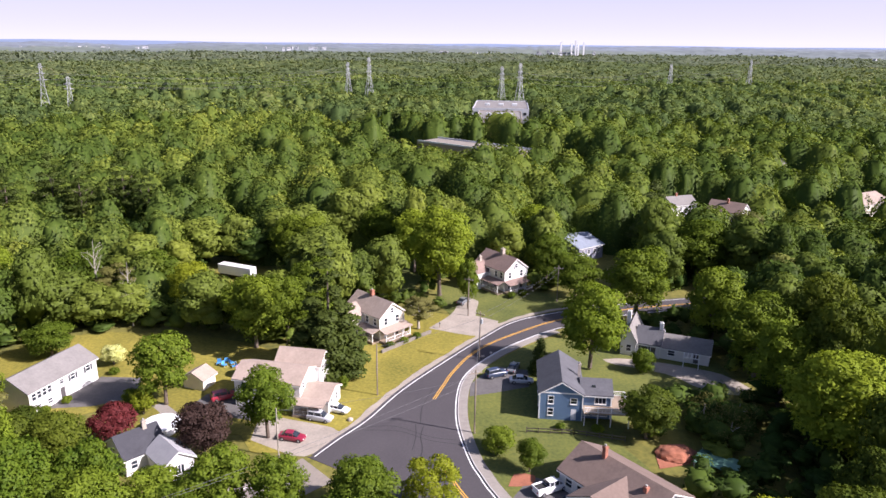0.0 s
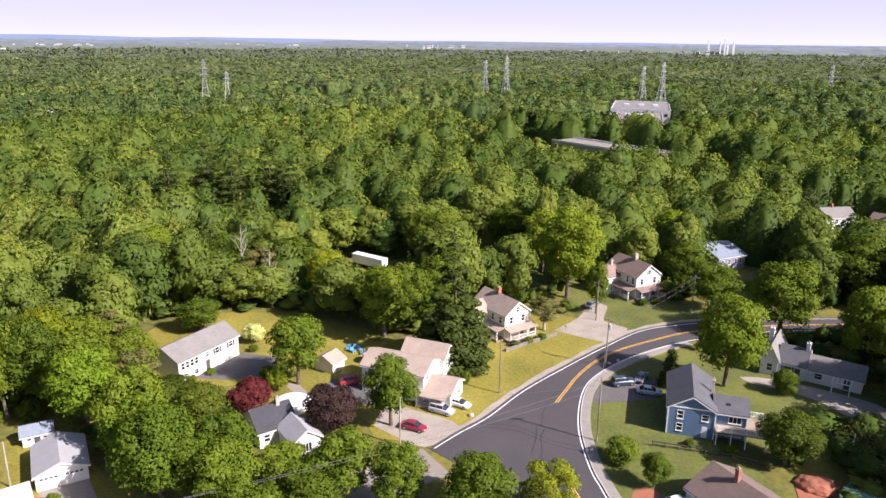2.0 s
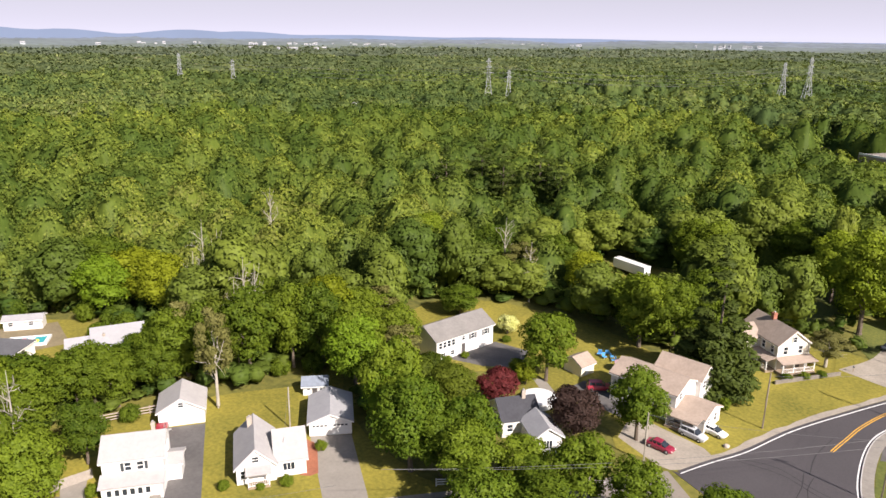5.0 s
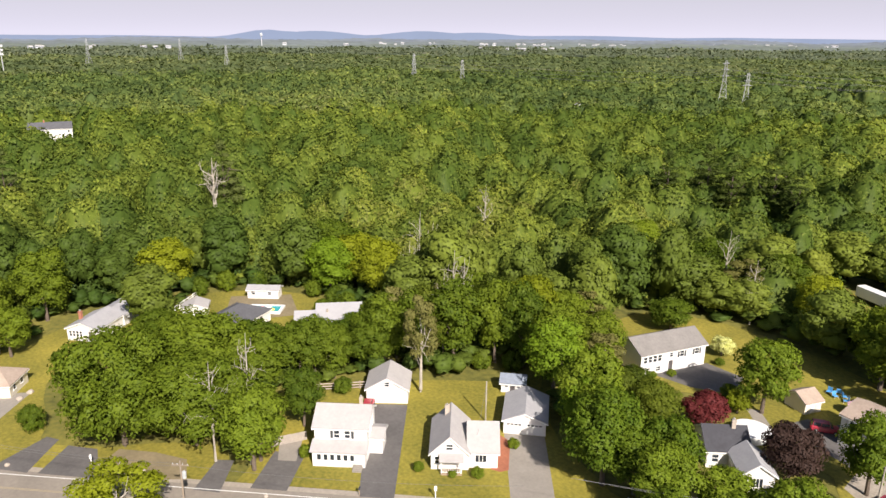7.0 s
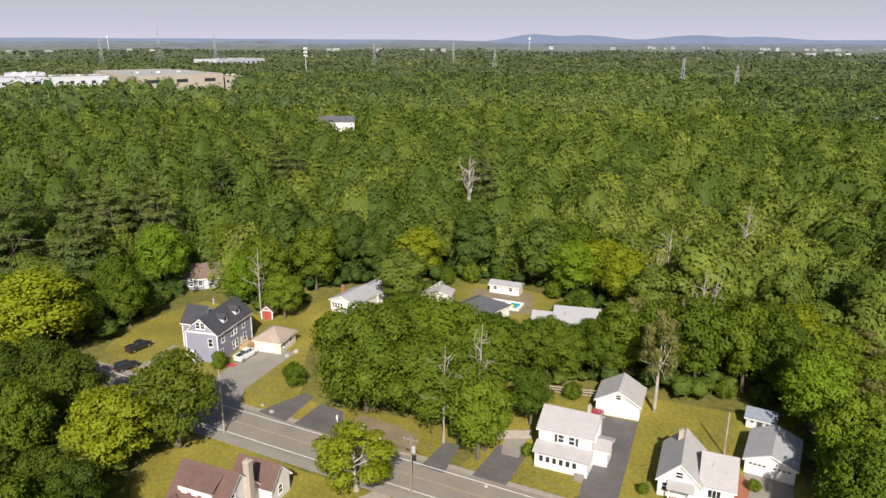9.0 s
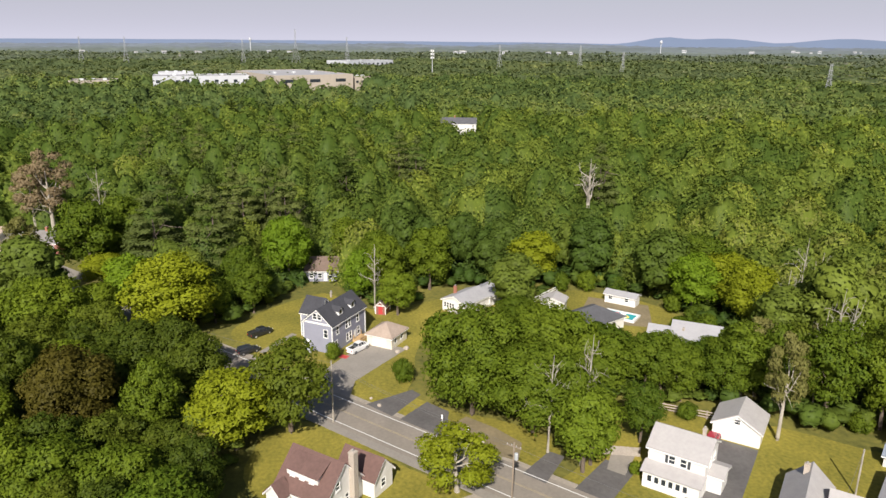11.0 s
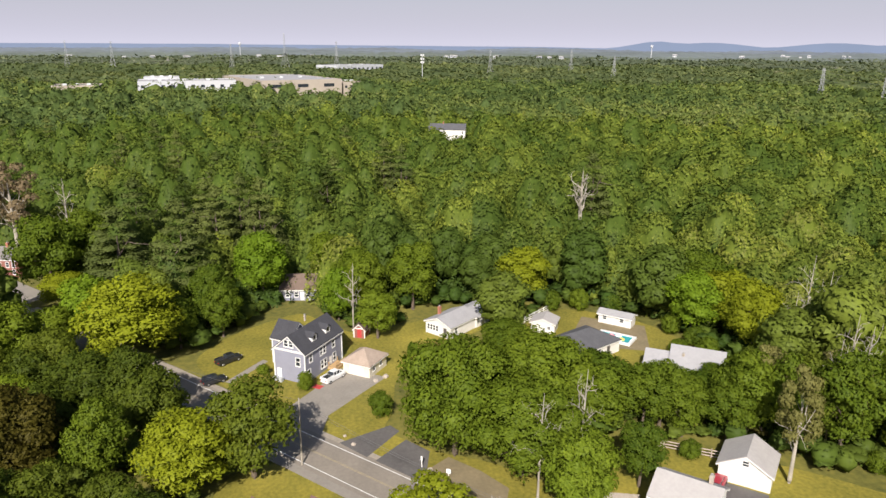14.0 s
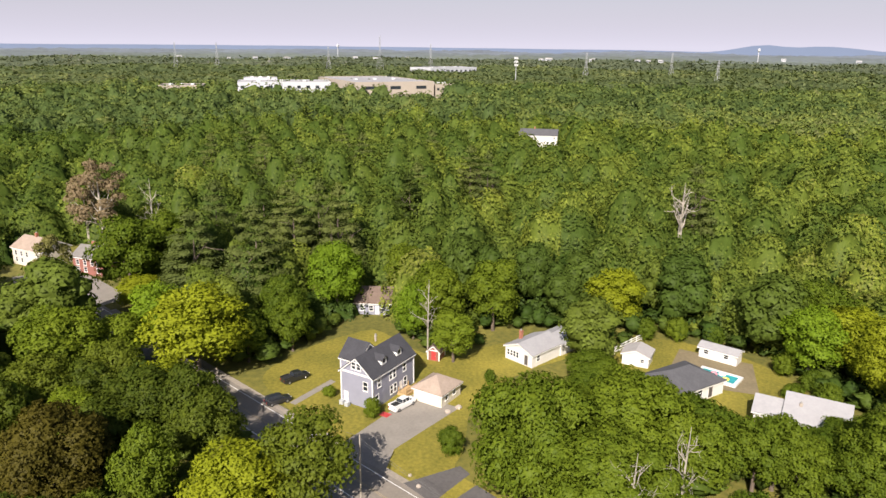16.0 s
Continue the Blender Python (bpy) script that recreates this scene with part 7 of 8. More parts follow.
def car(label, x, y, turn, color, style="sedan", category="car"):
    """A parked car whose nose points along its x axis."""
    top = thing("pickup" if style == "pickup" else "car", label, category, x, y, 0.02, turn)
    mat = paint(*color)
    tall = {"sedan": 1.44, "suv": 1.72, "pickup": 1.85}[style]
    half = {"sedan": 2.3, "suv": 2.3, "pickup": 2.8}[style]
    belt = {"sedan": 0.92, "suv": 1.08, "pickup": 1.15}[style]
    part("body", lofted([(-half, 0.70, 0.45, belt - 0.22, 0.12), (-half + 0.18, 0.86, 0.30, belt - 0.04, 0.12), (-half * 0.5, 0.90, 0.26, belt + 0.02, 0.10), (half * 0.3, 0.90, 0.26, belt, 0.10), (half - 0.5, 0.87, 0.28, belt - 0.12, 0.14), (half - 0.08, 0.74, 0.36, belt - 0.26, 0.14), (half, 0.62, 0.45, belt - 0.34, 0.1)]), mat, top)
    if style == "sedan":
        cab = [(-1.75, 0.70, belt - 0.02, belt + 0.03, 0.02), (-1.05, 0.66, belt - 0.02, tall - 0.04, 0.12), (-0.2, 0.67, belt - 0.02, tall, 0.14), (0.35, 0.66, belt - 0.02, tall - 0.06, 0.12), (1.15, 0.70, belt - 0.02, belt + 0.03, 0.02)]
    elif style == "suv":
        cab = [(-2.18, 0.72, belt - 0.02, belt + 0.06, 0.02), (-1.95, 0.69, belt - 0.02, tall - 0.06, 0.12), (-0.3, 0.70, belt - 0.02, tall, 0.14), (0.45, 0.68, belt - 0.02, tall - 0.07, 0.12), (1.1, 0.72, belt - 0.02, belt + 0.04, 0.02)]
    else:
        cab = [(-0.75, 0.74, belt - 0.02, belt + 0.1, 0.02), (-0.65, 0.70, belt - 0.02, tall - 0.05, 0.1), (0.3, 0.71, belt - 0.02, tall, 0.12), (0.95, 0.70, belt - 0.02, tall - 0.08, 0.12), (1.6, 0.76, belt - 0.02, belt + 0.03, 0.02)]
    part("cabin_glass", lofted(cab), GLASS, top, "dark tinted window band")
    part("roof_panel", lofted([(cab[1][0] + 0.05, 0.60, tall - 0.07, tall - 0.01, 0.03), (cab[2][0], 0.63, tall - 0.06, tall + 0.025, 0.05), (cab[3][0] - 0.02, 0.60, tall - 0.10, tall - 0.02, 0.03)]), mat, top)
    for px in (cab[1][0] + 0.02, (cab[1][0] + cab[3][0]) / 2, cab[3][0] + 0.1):
        for sgn in (-1, 1):
            part("window_pillar", box(px - 0.05, sgn * 0.70 - 0.03, belt, px + 0.05, sgn * 0.70 + 0.03, tall - 0.12), mat, top)
    if style == "pickup":
        part("load_bed", box(-2.62, -0.72, belt + 0.03, -0.85, 0.72, belt + 0.05), RUBBER, top, "black open load bed")
        for a in ((-2.75, -0.88, -0.8, -0.74), (-2.75, 0.74, -0.8, 0.88), (-2.78, -0.73, -2.66, 0.73)):
            part("bed_wall", box(a[0], a[1], belt - 0.1, a[2], a[3], belt + 0.28, bevel=0.03), mat, top)
    for wx in (-half * 0.62, half * 0.62):
        for sgn in (-1, 1):
            bm = bmesh.new()
            bmesh.ops.create_cone(bm, cap_ends=True, segments=14, radius1=0.34, radius2=0.34, depth=0.22, matrix=pose(wx, sgn * 0.82, 0.34, 90, 0, 0))
            tyre = part("wheel", bm, RUBBER, top)
            bm = bmesh.new()
            bmesh.ops.create_cone(bm, cap_ends=True, segments=10, radius1=0.21, radius2=0.18, depth=0.04, matrix=pose(wx, sgn * 0.945, 0.34, 90, 0, 0))
            part("rim", bm, CHROME, tyre)
    for sgn in (-1, 1):
        part("headlight", box(half - 0.14, sgn * 0.58 - 0.14, belt - 0.36, half - 0.01, sgn * 0.58 + 0.14, belt - 0.22, bevel=0.03), LAMPGLASS, top)
        part("tail_light", box(-half - 0.02, sgn * 0.62 - 0.11, belt - 0.36, -half + 0.06, sgn * 0.62 + 0.11, belt - 0.16, bevel=0.02), TAILGLASS, top)
    return top


red, white, black, silver, navy = ("red", (0.36, 0.03, 0.05)), ("white", (0.78, 0.78, 0.77)), ("black", (0.02, 0.021, 0.024)), ("silver", (0.50, 0.51, 0.53)), ("navy", (0.035, 0.05, 0.09))
car("dark red sedan parked on the gravel drive", -24.3, 102.8, -12, ("dark red", (0.27, 0.02, 0.045)))
car("silver hatchback parked on the lawn's edge", -20.8, 109.0, -16, silver, "suv")
car("white sedan parked beside the porch lawn", -18.3, 112.0, -18, white)
car("bright red car parked in the back yard", -39.4, 116.2, 28, red, "suv")
car("black car parked beside the red one", -36.2, 118.6, 28, black)
car("navy car parked in the blue house's drive", 10.6, 126.3, 25, navy, "suv")
car("grey car parked at the drive's end", 14.2, 129.2, 70, ("grey", (0.16, 0.17, 0.18)))
car("silver sedan parked in the blue house's drive", 15.2, 123.7, -4, silver)
car("white pickup parked beside the brown-roofed house", 15.9, 89.6, 28, white, "pickup", "pickup truck")
car("dark blue car parked beside the pickup", 18.6, 86.4, 28, navy)
car("white pickup with a black load bed on the driveway", -137.2, 9.6, 136, white, "pickup", "pickup truck")
car("black pickup parked on the grass by the trees", -148.4, -10.6, 130, black, "pickup", "pickup truck")
car("black car parked at the street's end", -139.6, -12.4, 120, black, "suv")
car("red pickup parked before the white garage", -93.2, 62.9, 135, red, "suv")
car("dark car parked by the white farmhouse", 5.2, 166.6, 60, ("grey", (0.16, 0.17, 0.18)))
car("white car parked under the trees", 87.0, 248.0, 30, white, "suv")


def trailer(x, y, turn):
    top = thing("box_trailer", "long white box trailer on wheels at the wood's edge", "trailer", x, y, 0, turn)
    part("body", box(-5.5, -1.25, 1.1, 5.5, 1.25, 3.7, bevel=0.08), PLASTIC, top)
    part("chassis", box(-5.2, -0.9, 0.7, 5.4, 0.9, 1.09), RUBBER, top)
    for wx in (-3.6, -2.4):
        for sgn in (-1, 1):
            bm = bmesh.new()
            bmesh.ops.create_cone(bm, cap_ends=True, segments=14, radius1=0.5, radius2=0.5, depth=0.3, matrix=pose(wx, sgn * 1.05, 0.5, 90, 0, 0))
            part("wheel", bm, RUBBER, top)
    part("landing_leg", box(3.6, -0.5, 0, 3.8, 0.5, 0.7), STEEL, top)
    part("rear_door", box(-5.56, -1.1, 1.2, -5.5, 1.1, 3.55), STEEL, top)


trailer(-55.8, 184.0, -24)

# ---- poles and wires ----
def utility_pole(x, y, height, label, arm=True, turn=0.0, transformer=False, mat=None):
    top = thing("utility_pole", label, "utility pole", x, y, 0, turn)
    bm = bmesh.new()
    add_tube(bm, [(0, 0, -0.3), (0, 0, height * 0.5), (0.03, 0, height)], [0.17, 0.14, 0.10], 10)
    part("pole", bm, mat or POLEWOOD, top)
    if arm:
        part("crossarm", box(-1.15, -0.06, height - 0.7, 1.15, 0.06, height - 0.56, bevel=0.01), mat or POLEWOOD, top)
        for u in (-1.0, -0.35, 0.35, 1.0):
            bm = bmesh.new()
            add_tube(bm, [(u, 0, height - 0.57), (u, 0, height - 0.36)], [0.05, 0.035], 6)
            part("insulator", bm, PORCELAIN, top)
    if transformer:
        bm = bmesh.new()
        add_tube(bm, [(0.42, 0, height - 2.5), (0.42, 0, height - 1.6), (0.42, 0, height - 1.5)], [0.26, 0.26, 0.18], 10)
        part("transformer", bm, PORCELAIN, top)
    return top


P_A, P_B, P_C, P_D, P_E, P_F, P_G, P_H = (-11.8, 118.2), (-25.3, 97.5), (5.5, 105.2), (7.6, 133.6), (6.1, 157.9), (28.6, 167.8), (-109.3, 3.8), (-83.6, 27.4)
utility_pole(*P_A, 10.1, "bare wooden utility pole on the lawn beside the road", False)
utility_pole(*P_B, 8.6, "leaning wooden pole by the gravel drive", False, mat=DEADWOOD)
utility_pole(*P_C, 11.6, "wooden utility pole behind the pavement", True, 20)
utility_pole(*P_D, 10.6, "wooden utility pole with crossarm at the road bend", True, -40, True)
utility_pole(*P_E, 9.6, "wooden utility pole beside the gravel drive", True, -30)
utility_pole(*P_F, 9.4, "wooden utility pole by the farmhouse lawn", True, -20)
utility_pole(*P_G, 11.2, "pale utility pole beside the street", False, 45, mat=DEADWOOD)
utility_pole(*P_H, 9.4, "wooden utility pole with transformer beside the street", True, 45, True)
utility_pole(-77.2, 75.6, 7.4, "slim pale wooden pole on the lawn", False, mat=DEADWOOD)
utility_pole(31.0, 146.0, 7.5, "slim pole beside the leafy tree", False)


def cable(a, b, sag, label="thin black overhead cable between poles"):
    curve = bpy.data.curves.new("overhead_cable", "CURVE")
    curve.dimensions, curve.bevel_depth, curve.bevel_resolution = "3D", 0.022, 0
    sp = curve.splines.new("POLY")
    sp.points.add(16)
    for i in range(17):
        t = i / 16
        p = Vector(a).lerp(Vector(b), t)
        sp.points[i].co = (p.x, p.y, p.z - 4 * sag * t * (1 - t), 1)
    curve.materials.append(WIRE)
    return tagged(new("overhead_cable", curve), label, "cable")


for z in (9.9, 8.6):
    cable((*P_C, z + 0.9), (*P_D, z), 0.5)
    cable((*P_D, z), (*P_F, z - 1.0), 0.6)
    cable((*P_C, z + 0.9), (-48, 62, 10.5), 1.2)
cable((*P_D, 9.6), (*P_E, 8.8), 0.5)
cable((*P_C, 10.2), (*P_B, 8.2), 0.6)
cable((*P_D, 9.2), (*P_A, 9.6), 0.5)
cable((*P_G, 10.6), (*P_H, 9.0), 0.7)
cable((*P_G, 10.2), (*P_H, 8.6), 0.7)
cable((*P_G, 10.8), (-137, -26, 9), 0.7)
cable((*P_H, 8.8), (-52, 58, 9), 0.8)
cable((-69.5, 66.5, 4.6), (-77.2, 75.6, 7.2), 0.2)

# ---- transmission towers, mast ----
PYLONSTEEL = material("weathered tower steel", (0.38, 0.39, 0.40), 0.6, 0.08, 0.5, 0.1)


def lattice_tower(x, y, height, base, turn, foot=10.0):
    top = thing("pylon", "tall steel lattice transmission tower above the woods", "pylon", x, y, 0, turn, group="transmission line towers")
    bm = bmesh.new()
    waist = height * 0.62
    def half(z):
        return base / 2 * (1 - z / waist) + 1.3 * z / waist if z < waist else 1.3 - 0.6 * (z - waist) / (height - waist)
    zs = [0, height * 0.18, height * 0.34, height * 0.48, waist, height * 0.74, height * 0.87, height]
    for a, b in zip(zs, zs[1:]):
        ha, hb = half(a), half(b)
        for sx, sy in ((1, 1), (-1, 1), (-1, -1), (1, -1)):
            add_tube(bm, [(sx * ha, sy * ha, a), (sx * hb, sy * hb, b)], [0.17, 0.17], 4)
            nx, ny = -sy, sx
            add_tube(bm, [(sx * ha, sy * ha, a), (nx * hb, ny * hb, b)], [0.09, 0.09], 3)
            add_tube(bm, [(sx * hb, sy * hb, b), (nx * hb, ny * hb, b)], [0.09, 0.09], 3)
    part("mast", bm, PYLONSTEEL, top)
    for z, w in ((height * 0.72, 3.6), (height * 0.83, 3.0), (height * 0.94, 2.4)):
        bm = bmesh.new()
        add_tube(bm, [(-w, 0, z), (0, 0, z + 0.9), (w, 0, z)], [0.08, 0.2, 0.08], 4)
        add_tube(bm, [(-w, 0, z), (w, 0, z)], [0.11, 0.11], 4)
        part("cross_arm", bm, PYLONSTEEL, top)


PYLONS = [(-304.0, 552.0, 43), (-284.0, 551.0, 34), (-98.0, 744.0, 40), (-72.0, 700.0, 46), (66.0, 640.0, 44), (52.0, 665.0, 40), (240.0, 780.0, 40), (345.0, 830.0, 44), (-669.0, 521.0, 40), (-598.0, 532.0, 35), (-1191.0, 308.0, 52), (-1239.0, 466.0, 52), (-1090.0, 481.0, 44), (-1500.0, -30.0, 78), (-1480.0, 70.0, 64), (-1480.0, -130.0, 58), (-1460.0, -340.0, 62), (-1500.0, -430.0, 62)]
for x, y, h in PYLONS:
    lattice_tower(x, y, h, h * 0.2, 30)
for a, b in (((-304, 552), (-72, 700)), ((-284, 551), (-98, 744)), ((-72, 700), (66, 640)), ((66, 640), (240, 780)), ((240, 780), (345, 830)), ((-669, 521), (-304, 552)), ((-598, 532), (-284, 551))):
    for off, z in ((-4, 32), (0, 36), (4, 28)):
        ob = cable((a[0] + off, a[1], z), (b[0] + off, b[1], z), 7.0, "high-voltage line slung between lattice towers")
        ob.data.bevel_depth = 0.07


def cell_mast(x, y, height):
    top = thing("cell_mast", "pale telephone mast with antenna panels above the woods", "mast", x, y)
    bm = bmesh.new()
    add_tube(bm, [(0, 0, -0.5), (0, 0, height)], [0.8, 0.45], 8)
    part("pole", bm, PYLONSTEEL, top)
    for z in (height - 1.5, height - 6.5, height - 11.5):
        for k in range(6):
            a = k * math.pi / 3
            part("antenna_panel", box(-0.35, 2.4, z - 1.5, 0.35, 2.8, z + 1.5), PLASTIC, top, m=pose(0, 0, 0, 0, 0, math.degrees(a)))
        bm = bmesh.new()
        for k in range(6):
            a = k * math.pi / 3
            add_tube(bm, [(0, 0, z), (math.cos(a) * 2.5, math.sin(a) * 2.5, z)], [0.12, 0.12], 4)
        part("antenna_ring", bm, STEEL, top)


cell_mast(-1093.0, 179.0, 46)

# ---- far buildings ----
PALEWALL = material("pale panel wall", (0.40, 0.345, 0.29), 0.8, 0.06, 0.3, 0.05)
# tower walls are whitened: distance haze put into their colour
HAZEWALL = material("haze-pale tower wall", (0.80, 0.79, 0.80), 0.9, 0.05, 0.2, 0.05)
TOWNWALL = material("white town wall", (0.48, 0.49, 0.52), 0.8, 0.05, 0.2, 0.05)


def big_box(name, label, x, y, turn, w, d, h, wall, roof, floor=0.0, bays=10):
    """A large flat-roofed building with a parapet, doors and window bands."""
    top = thing(name, label, "building", x, y, 0, turn)
    part("wall", box(0, 0, 0, w, d, h), wall, top)
    bm = box(0, 0, h, w, 0.5, h + 0.9)
    add_box(bm, 0, d - 0.5, h, w, d, h + 0.9)
    add_box(bm, 0, 0.51, h, 0.5, d - 0.51, h + 0.9)
    add_box(bm, w - 0.5, 0.51, h, w, d - 0.51, h + 0.9)
    part("parapet", bm, wall, top)
    part("roof", box(0.52, 0.52, h, w - 0.52, d - 0.52, h + 0.35), roof, top)
    for i in range(bays):
        u = w * (i + 0.3) / bays
        part("window", box(u, -0.12, h * 0.62, u + w / bays * 0.4, -0.01, h * 0.8), GLASS, top)
    for i in range(3):
        part("roof_unit", box(w * (0.2 + 0.25 * i), d * 0.4, h + 0.35, w * (0.2 + 0.25 * i) + 4, d * 0.4 + 3, h + 2.2, bevel=0.2), STEEL, top)


big_box("warehouse", "long low white warehouse among the woods", -872.0, -176.0, 100, 106, 50, 18.0, TOWNWALL, ROOF["white"])
big_box("warehouse", "white warehouse annexe with a stepped roof", -925.0, -180.0, 100, 40, 30, 20.0, TOWNWALL, ROOF["white"], bays=4)
big_box("warehouse", "large pale brick-walled warehouse with a white roof", -842.0, -40.0, 112, 96, 150, 20.0, PALEWALL, ROOF["white"], bays=3)
big_box("warehouse", "low beige wing of the brick warehouse", -884.0, 51.0, 112, 30, 60, 16.0, PALEWALL, ROOF["tan"], bays=4)
big_box("warehouse", "grey warehouse roofs beyond the trees", -862.0, -262.0, 100, 48, 40, 14, PALEWALL, ROOF["grey"])
big_box("warehouse", "white warehouse far out on the plain", -1420.0, 68.0, 130, 125, 60, 19, TOWNWALL, ROOF["white"])
big_box("office_block", "pale low factory beyond the motorway", 22.0, 500.0, -5, 32, 58, 10.0, PALEWALL, ROOF["grey"], bays=6)
big_box("office_block", "long grey-roofed factory hall beyond the motorway", 22.0, 566.0, -5, 44, 76, 11.0, TOWNWALL, ROOF["grey"], bays=7)
trng = random.Random(11)
for yaw0, yaw1, dist, n, hmax in ((41, 47, 2250, 7, 34), (36, 47, 3000, 26, 46), (20, 30, 3300, 12, 48), (8, 14, 3300, 8, 52), (-13, -7, 2500, 9, 60), (-34, -26, 2400, 4, 34), (70, 80, 2600, 9, 36), (88, 108, 2400, 8, 34), (-4, 2, 2600, 4, 40), (50, 62, 3100, 8, 46)):
    for i in range(n):
        a = math.radians(trng.uniform(yaw0, yaw1))
        r = dist * trng.uniform(0.94, 1.06)
        w, d, h = trng.uniform(5, 19), trng.uniform(5, 12), 20.5 + (hmax - 30) * 0.3 * trng.uniform(0.5, 1.0)
        top = thing("town_building", "tiny white building on the far plain", "building", -math.sin(a) * r, math.cos(a) * r, 0, math.degrees(a) + trng.uniform(-20, 20))
        part("wall", box(-w / 2, -d / 2, 0, w / 2, d / 2, h), TOWNWALL, top)
        part("roof", box(-w / 2 - 0.5, -d / 2 - 0.5, h, w / 2 + 0.5, d / 2 + 0.5, h + 1.2), ROOF["pale"], top)
        part("window_band", box(-w / 2 + 1, -d / 2 - 0.2, h - 5, w / 2 - 1, -d / 2 - 0.02, h - 3), GLASS, top)
for yaw, dist, h in ((-10.6, 2450, 57), (-10.0, 2450, 64), (-9.7, 2480, 55), (-8.9, 2450, 59), (-10.2, 2460, 47)):
    a = math.radians(yaw)
    top = thing("tower_block", "haze-pale tower block of a distant city", "building", -math.sin(a) * dist, math.cos(a) * dist)
    part("wall", box(-2.4, -3, 0, 2.4, 3, h), HAZEWALL, top)
    part("roof", box(-2, -2, h, 2, 2, h + 2), HAZEWALL, top)
for yaw, dist, h in ((63.6, 2700, 62), (94.5, 2600, 62)):
    a = math.radians(yaw)
    top = thing("water_tower", "white water tower on the far plain", "water tower", -math.sin(a) * dist, math.cos(a) * dist)
    bm = bmesh.new()
    add_tube(bm, [(0, 0, 0), (0, 0, h - 12), (0, 0, h - 9), (0, 0, h - 3), (0, 0, h)], [1.3, 1.3, 4.6, 4.6, 1.6], 14)
    part("tank", bm, TOWNWALL, top)

# ---- fences ----
def rail_fence(points, height, label, boards=3, mat=None, post_step=2.2):
    """A fence with posts and rails."""
    top = thing("fence", label, "fence", *points[0])
    o = Vector((*points[0], 0))
    for a, b in zip(points, points[1:]):
        a3, b3 = Vector((*a, 0)) - o, Vector((*b, 0)) - o
        n = max(1, round((b3 - a3).length / post_step))
        for i in range(n + 1):
            p = a3.lerp(b3, i / n)
            part("post", box(p.x - 0.06, p.y - 0.06, -0.2, p.x + 0.06, p.y + 0.06, height + 0.1), mat or WOOD, top)
        turn = math.degrees(math.atan2(b3.y - a3.y, b3.x - a3.x))
        for k in range(boards):
            z = height * (k + 0.6) / boards
            part("rail", box(0.02, 0.062, z - 0.09, (b3 - a3).length - 0.02, 0.10, z + 0.09), mat or WOOD, top, m=pose(a3.x, a3.y, 0, 0, 0, turn))


def board_fence(points, height, label, mat):
    top = thing("fence", label, "fence", *points[0])
    o = Vector((*points[0], 0))
    me = mesh_of("board", *box_data(0, 0, 0.05, 0.19, 0.03, height), mat)
    for a, b in zip(points, points[1:]):
        a3, b3 = Vector((*a, 0)) - o, Vector((*b, 0)) - o
        n = int((b3 - a3).length / 0.2)
        turn = math.degrees(math.atan2(b3.y - a3.y, b3.x - a3.x))
        for i in range(n):
            p = a3.lerp(b3, i / n)
            child("board", me, top, m=pose(p.x, p.y, trng.uniform(-0.03, 0.03), 0, 0, turn))
        for z in (0.4, height - 0.4):
            part("rail", box(0, 0.035, z, (b3 - a3).length, 0.09, z + 0.09), mat, top, m=pose(a3.x, a3.y, 0, 0, 0, turn))


rail_fence([(-106.5, 56.0), (-97.6, 69.8)], 1.5, "weathered wooden rail fence along the back garden", 3, material("greyed pinkish wood", (0.40, 0.33, 0.29), 0.9, 0.15, 3))
board_fence([(-93.5, 42.6), (-91.2, 49.8)], 1.6, "weathered grey board fence beside the parking pad", material("silvered boards", (0.33, 0.29, 0.25), 0.9, 0.2, 3))
rail_fence([(-48.5, 75.4), (-43.0, 79.6)], 1.2, "white rail fence among the trees", 3, TRIM)
rail_fence([(14.2, 105.6), (22.0, 105.0), (30.0, 103.0)], 1.0, "low dark wooden fence behind the lawn", 2, material("dark weathered wood", (0.085, 0.070, 0.055), 0.9, 0.2, 3))
rail_fence([(-157.0, 52.0), (-165.0, 61.5)], 1.5, "pale garden fence by the shed", 3, TRIM)

# ---- gardens ----
def garden_wall(points, height, label):
    top = thing("garden_wall", label, "wall", *points[0])
    o = Vector((*points[0], 0))
    for a, b in zip(points, points[1:]):
        a3, b3 = Vector((*a, 0)) - o, Vector((*b, 0)) - o
        turn = math.degrees(math.atan2(b3.y - a3.y, b3.x - a3.x))
        n = max(1, int((b3 - a3).length / 0.6))
        for r in range(3):
            for i in range(n):
                u = (b3 - a3).length / n
                j = trng.uniform(-0.03, 0.03)
                part("stone", box(u * i + 0.01, -0.2 + j, height * r / 3, u * (i + 1) - 0.01, 0.2 + j, height * (r + 1) / 3 - 0.012), FIELDSTONE, top, m=pose(a3.x, a3.y, -0.02, 0, 0, turn))


garden_wall([(-12.6, 136.4), (-2.6, 147.4)], 0.7, "low pale stone wall round the cream house's garden")


def parasol(x, y, height, radius, mat, label):
    top = thing("parasol", label, "parasol", x, y)
    bm = bmesh.new()
    add_tube(bm, [(0, 0, 0), (0, 0, height)], [0.04, 0.03], 6)
    part("pole", bm, TRIM, top)
    bm = bmesh.new()
    add_tube(bm, [(0, 0, height - 0.55), (0, 0, height - 0.5), (0, 0, height + 0.1)], [radius, radius * 0.99, 0.05], 8)
    part("canopy", bm, mat, top)
    bm = bmesh.new()
    add_tube(bm, [(0, 0, 0), (0, 0, 0.12)], [0.35, 0.3], 10)
    part("base", bm, CONCRETE, top)


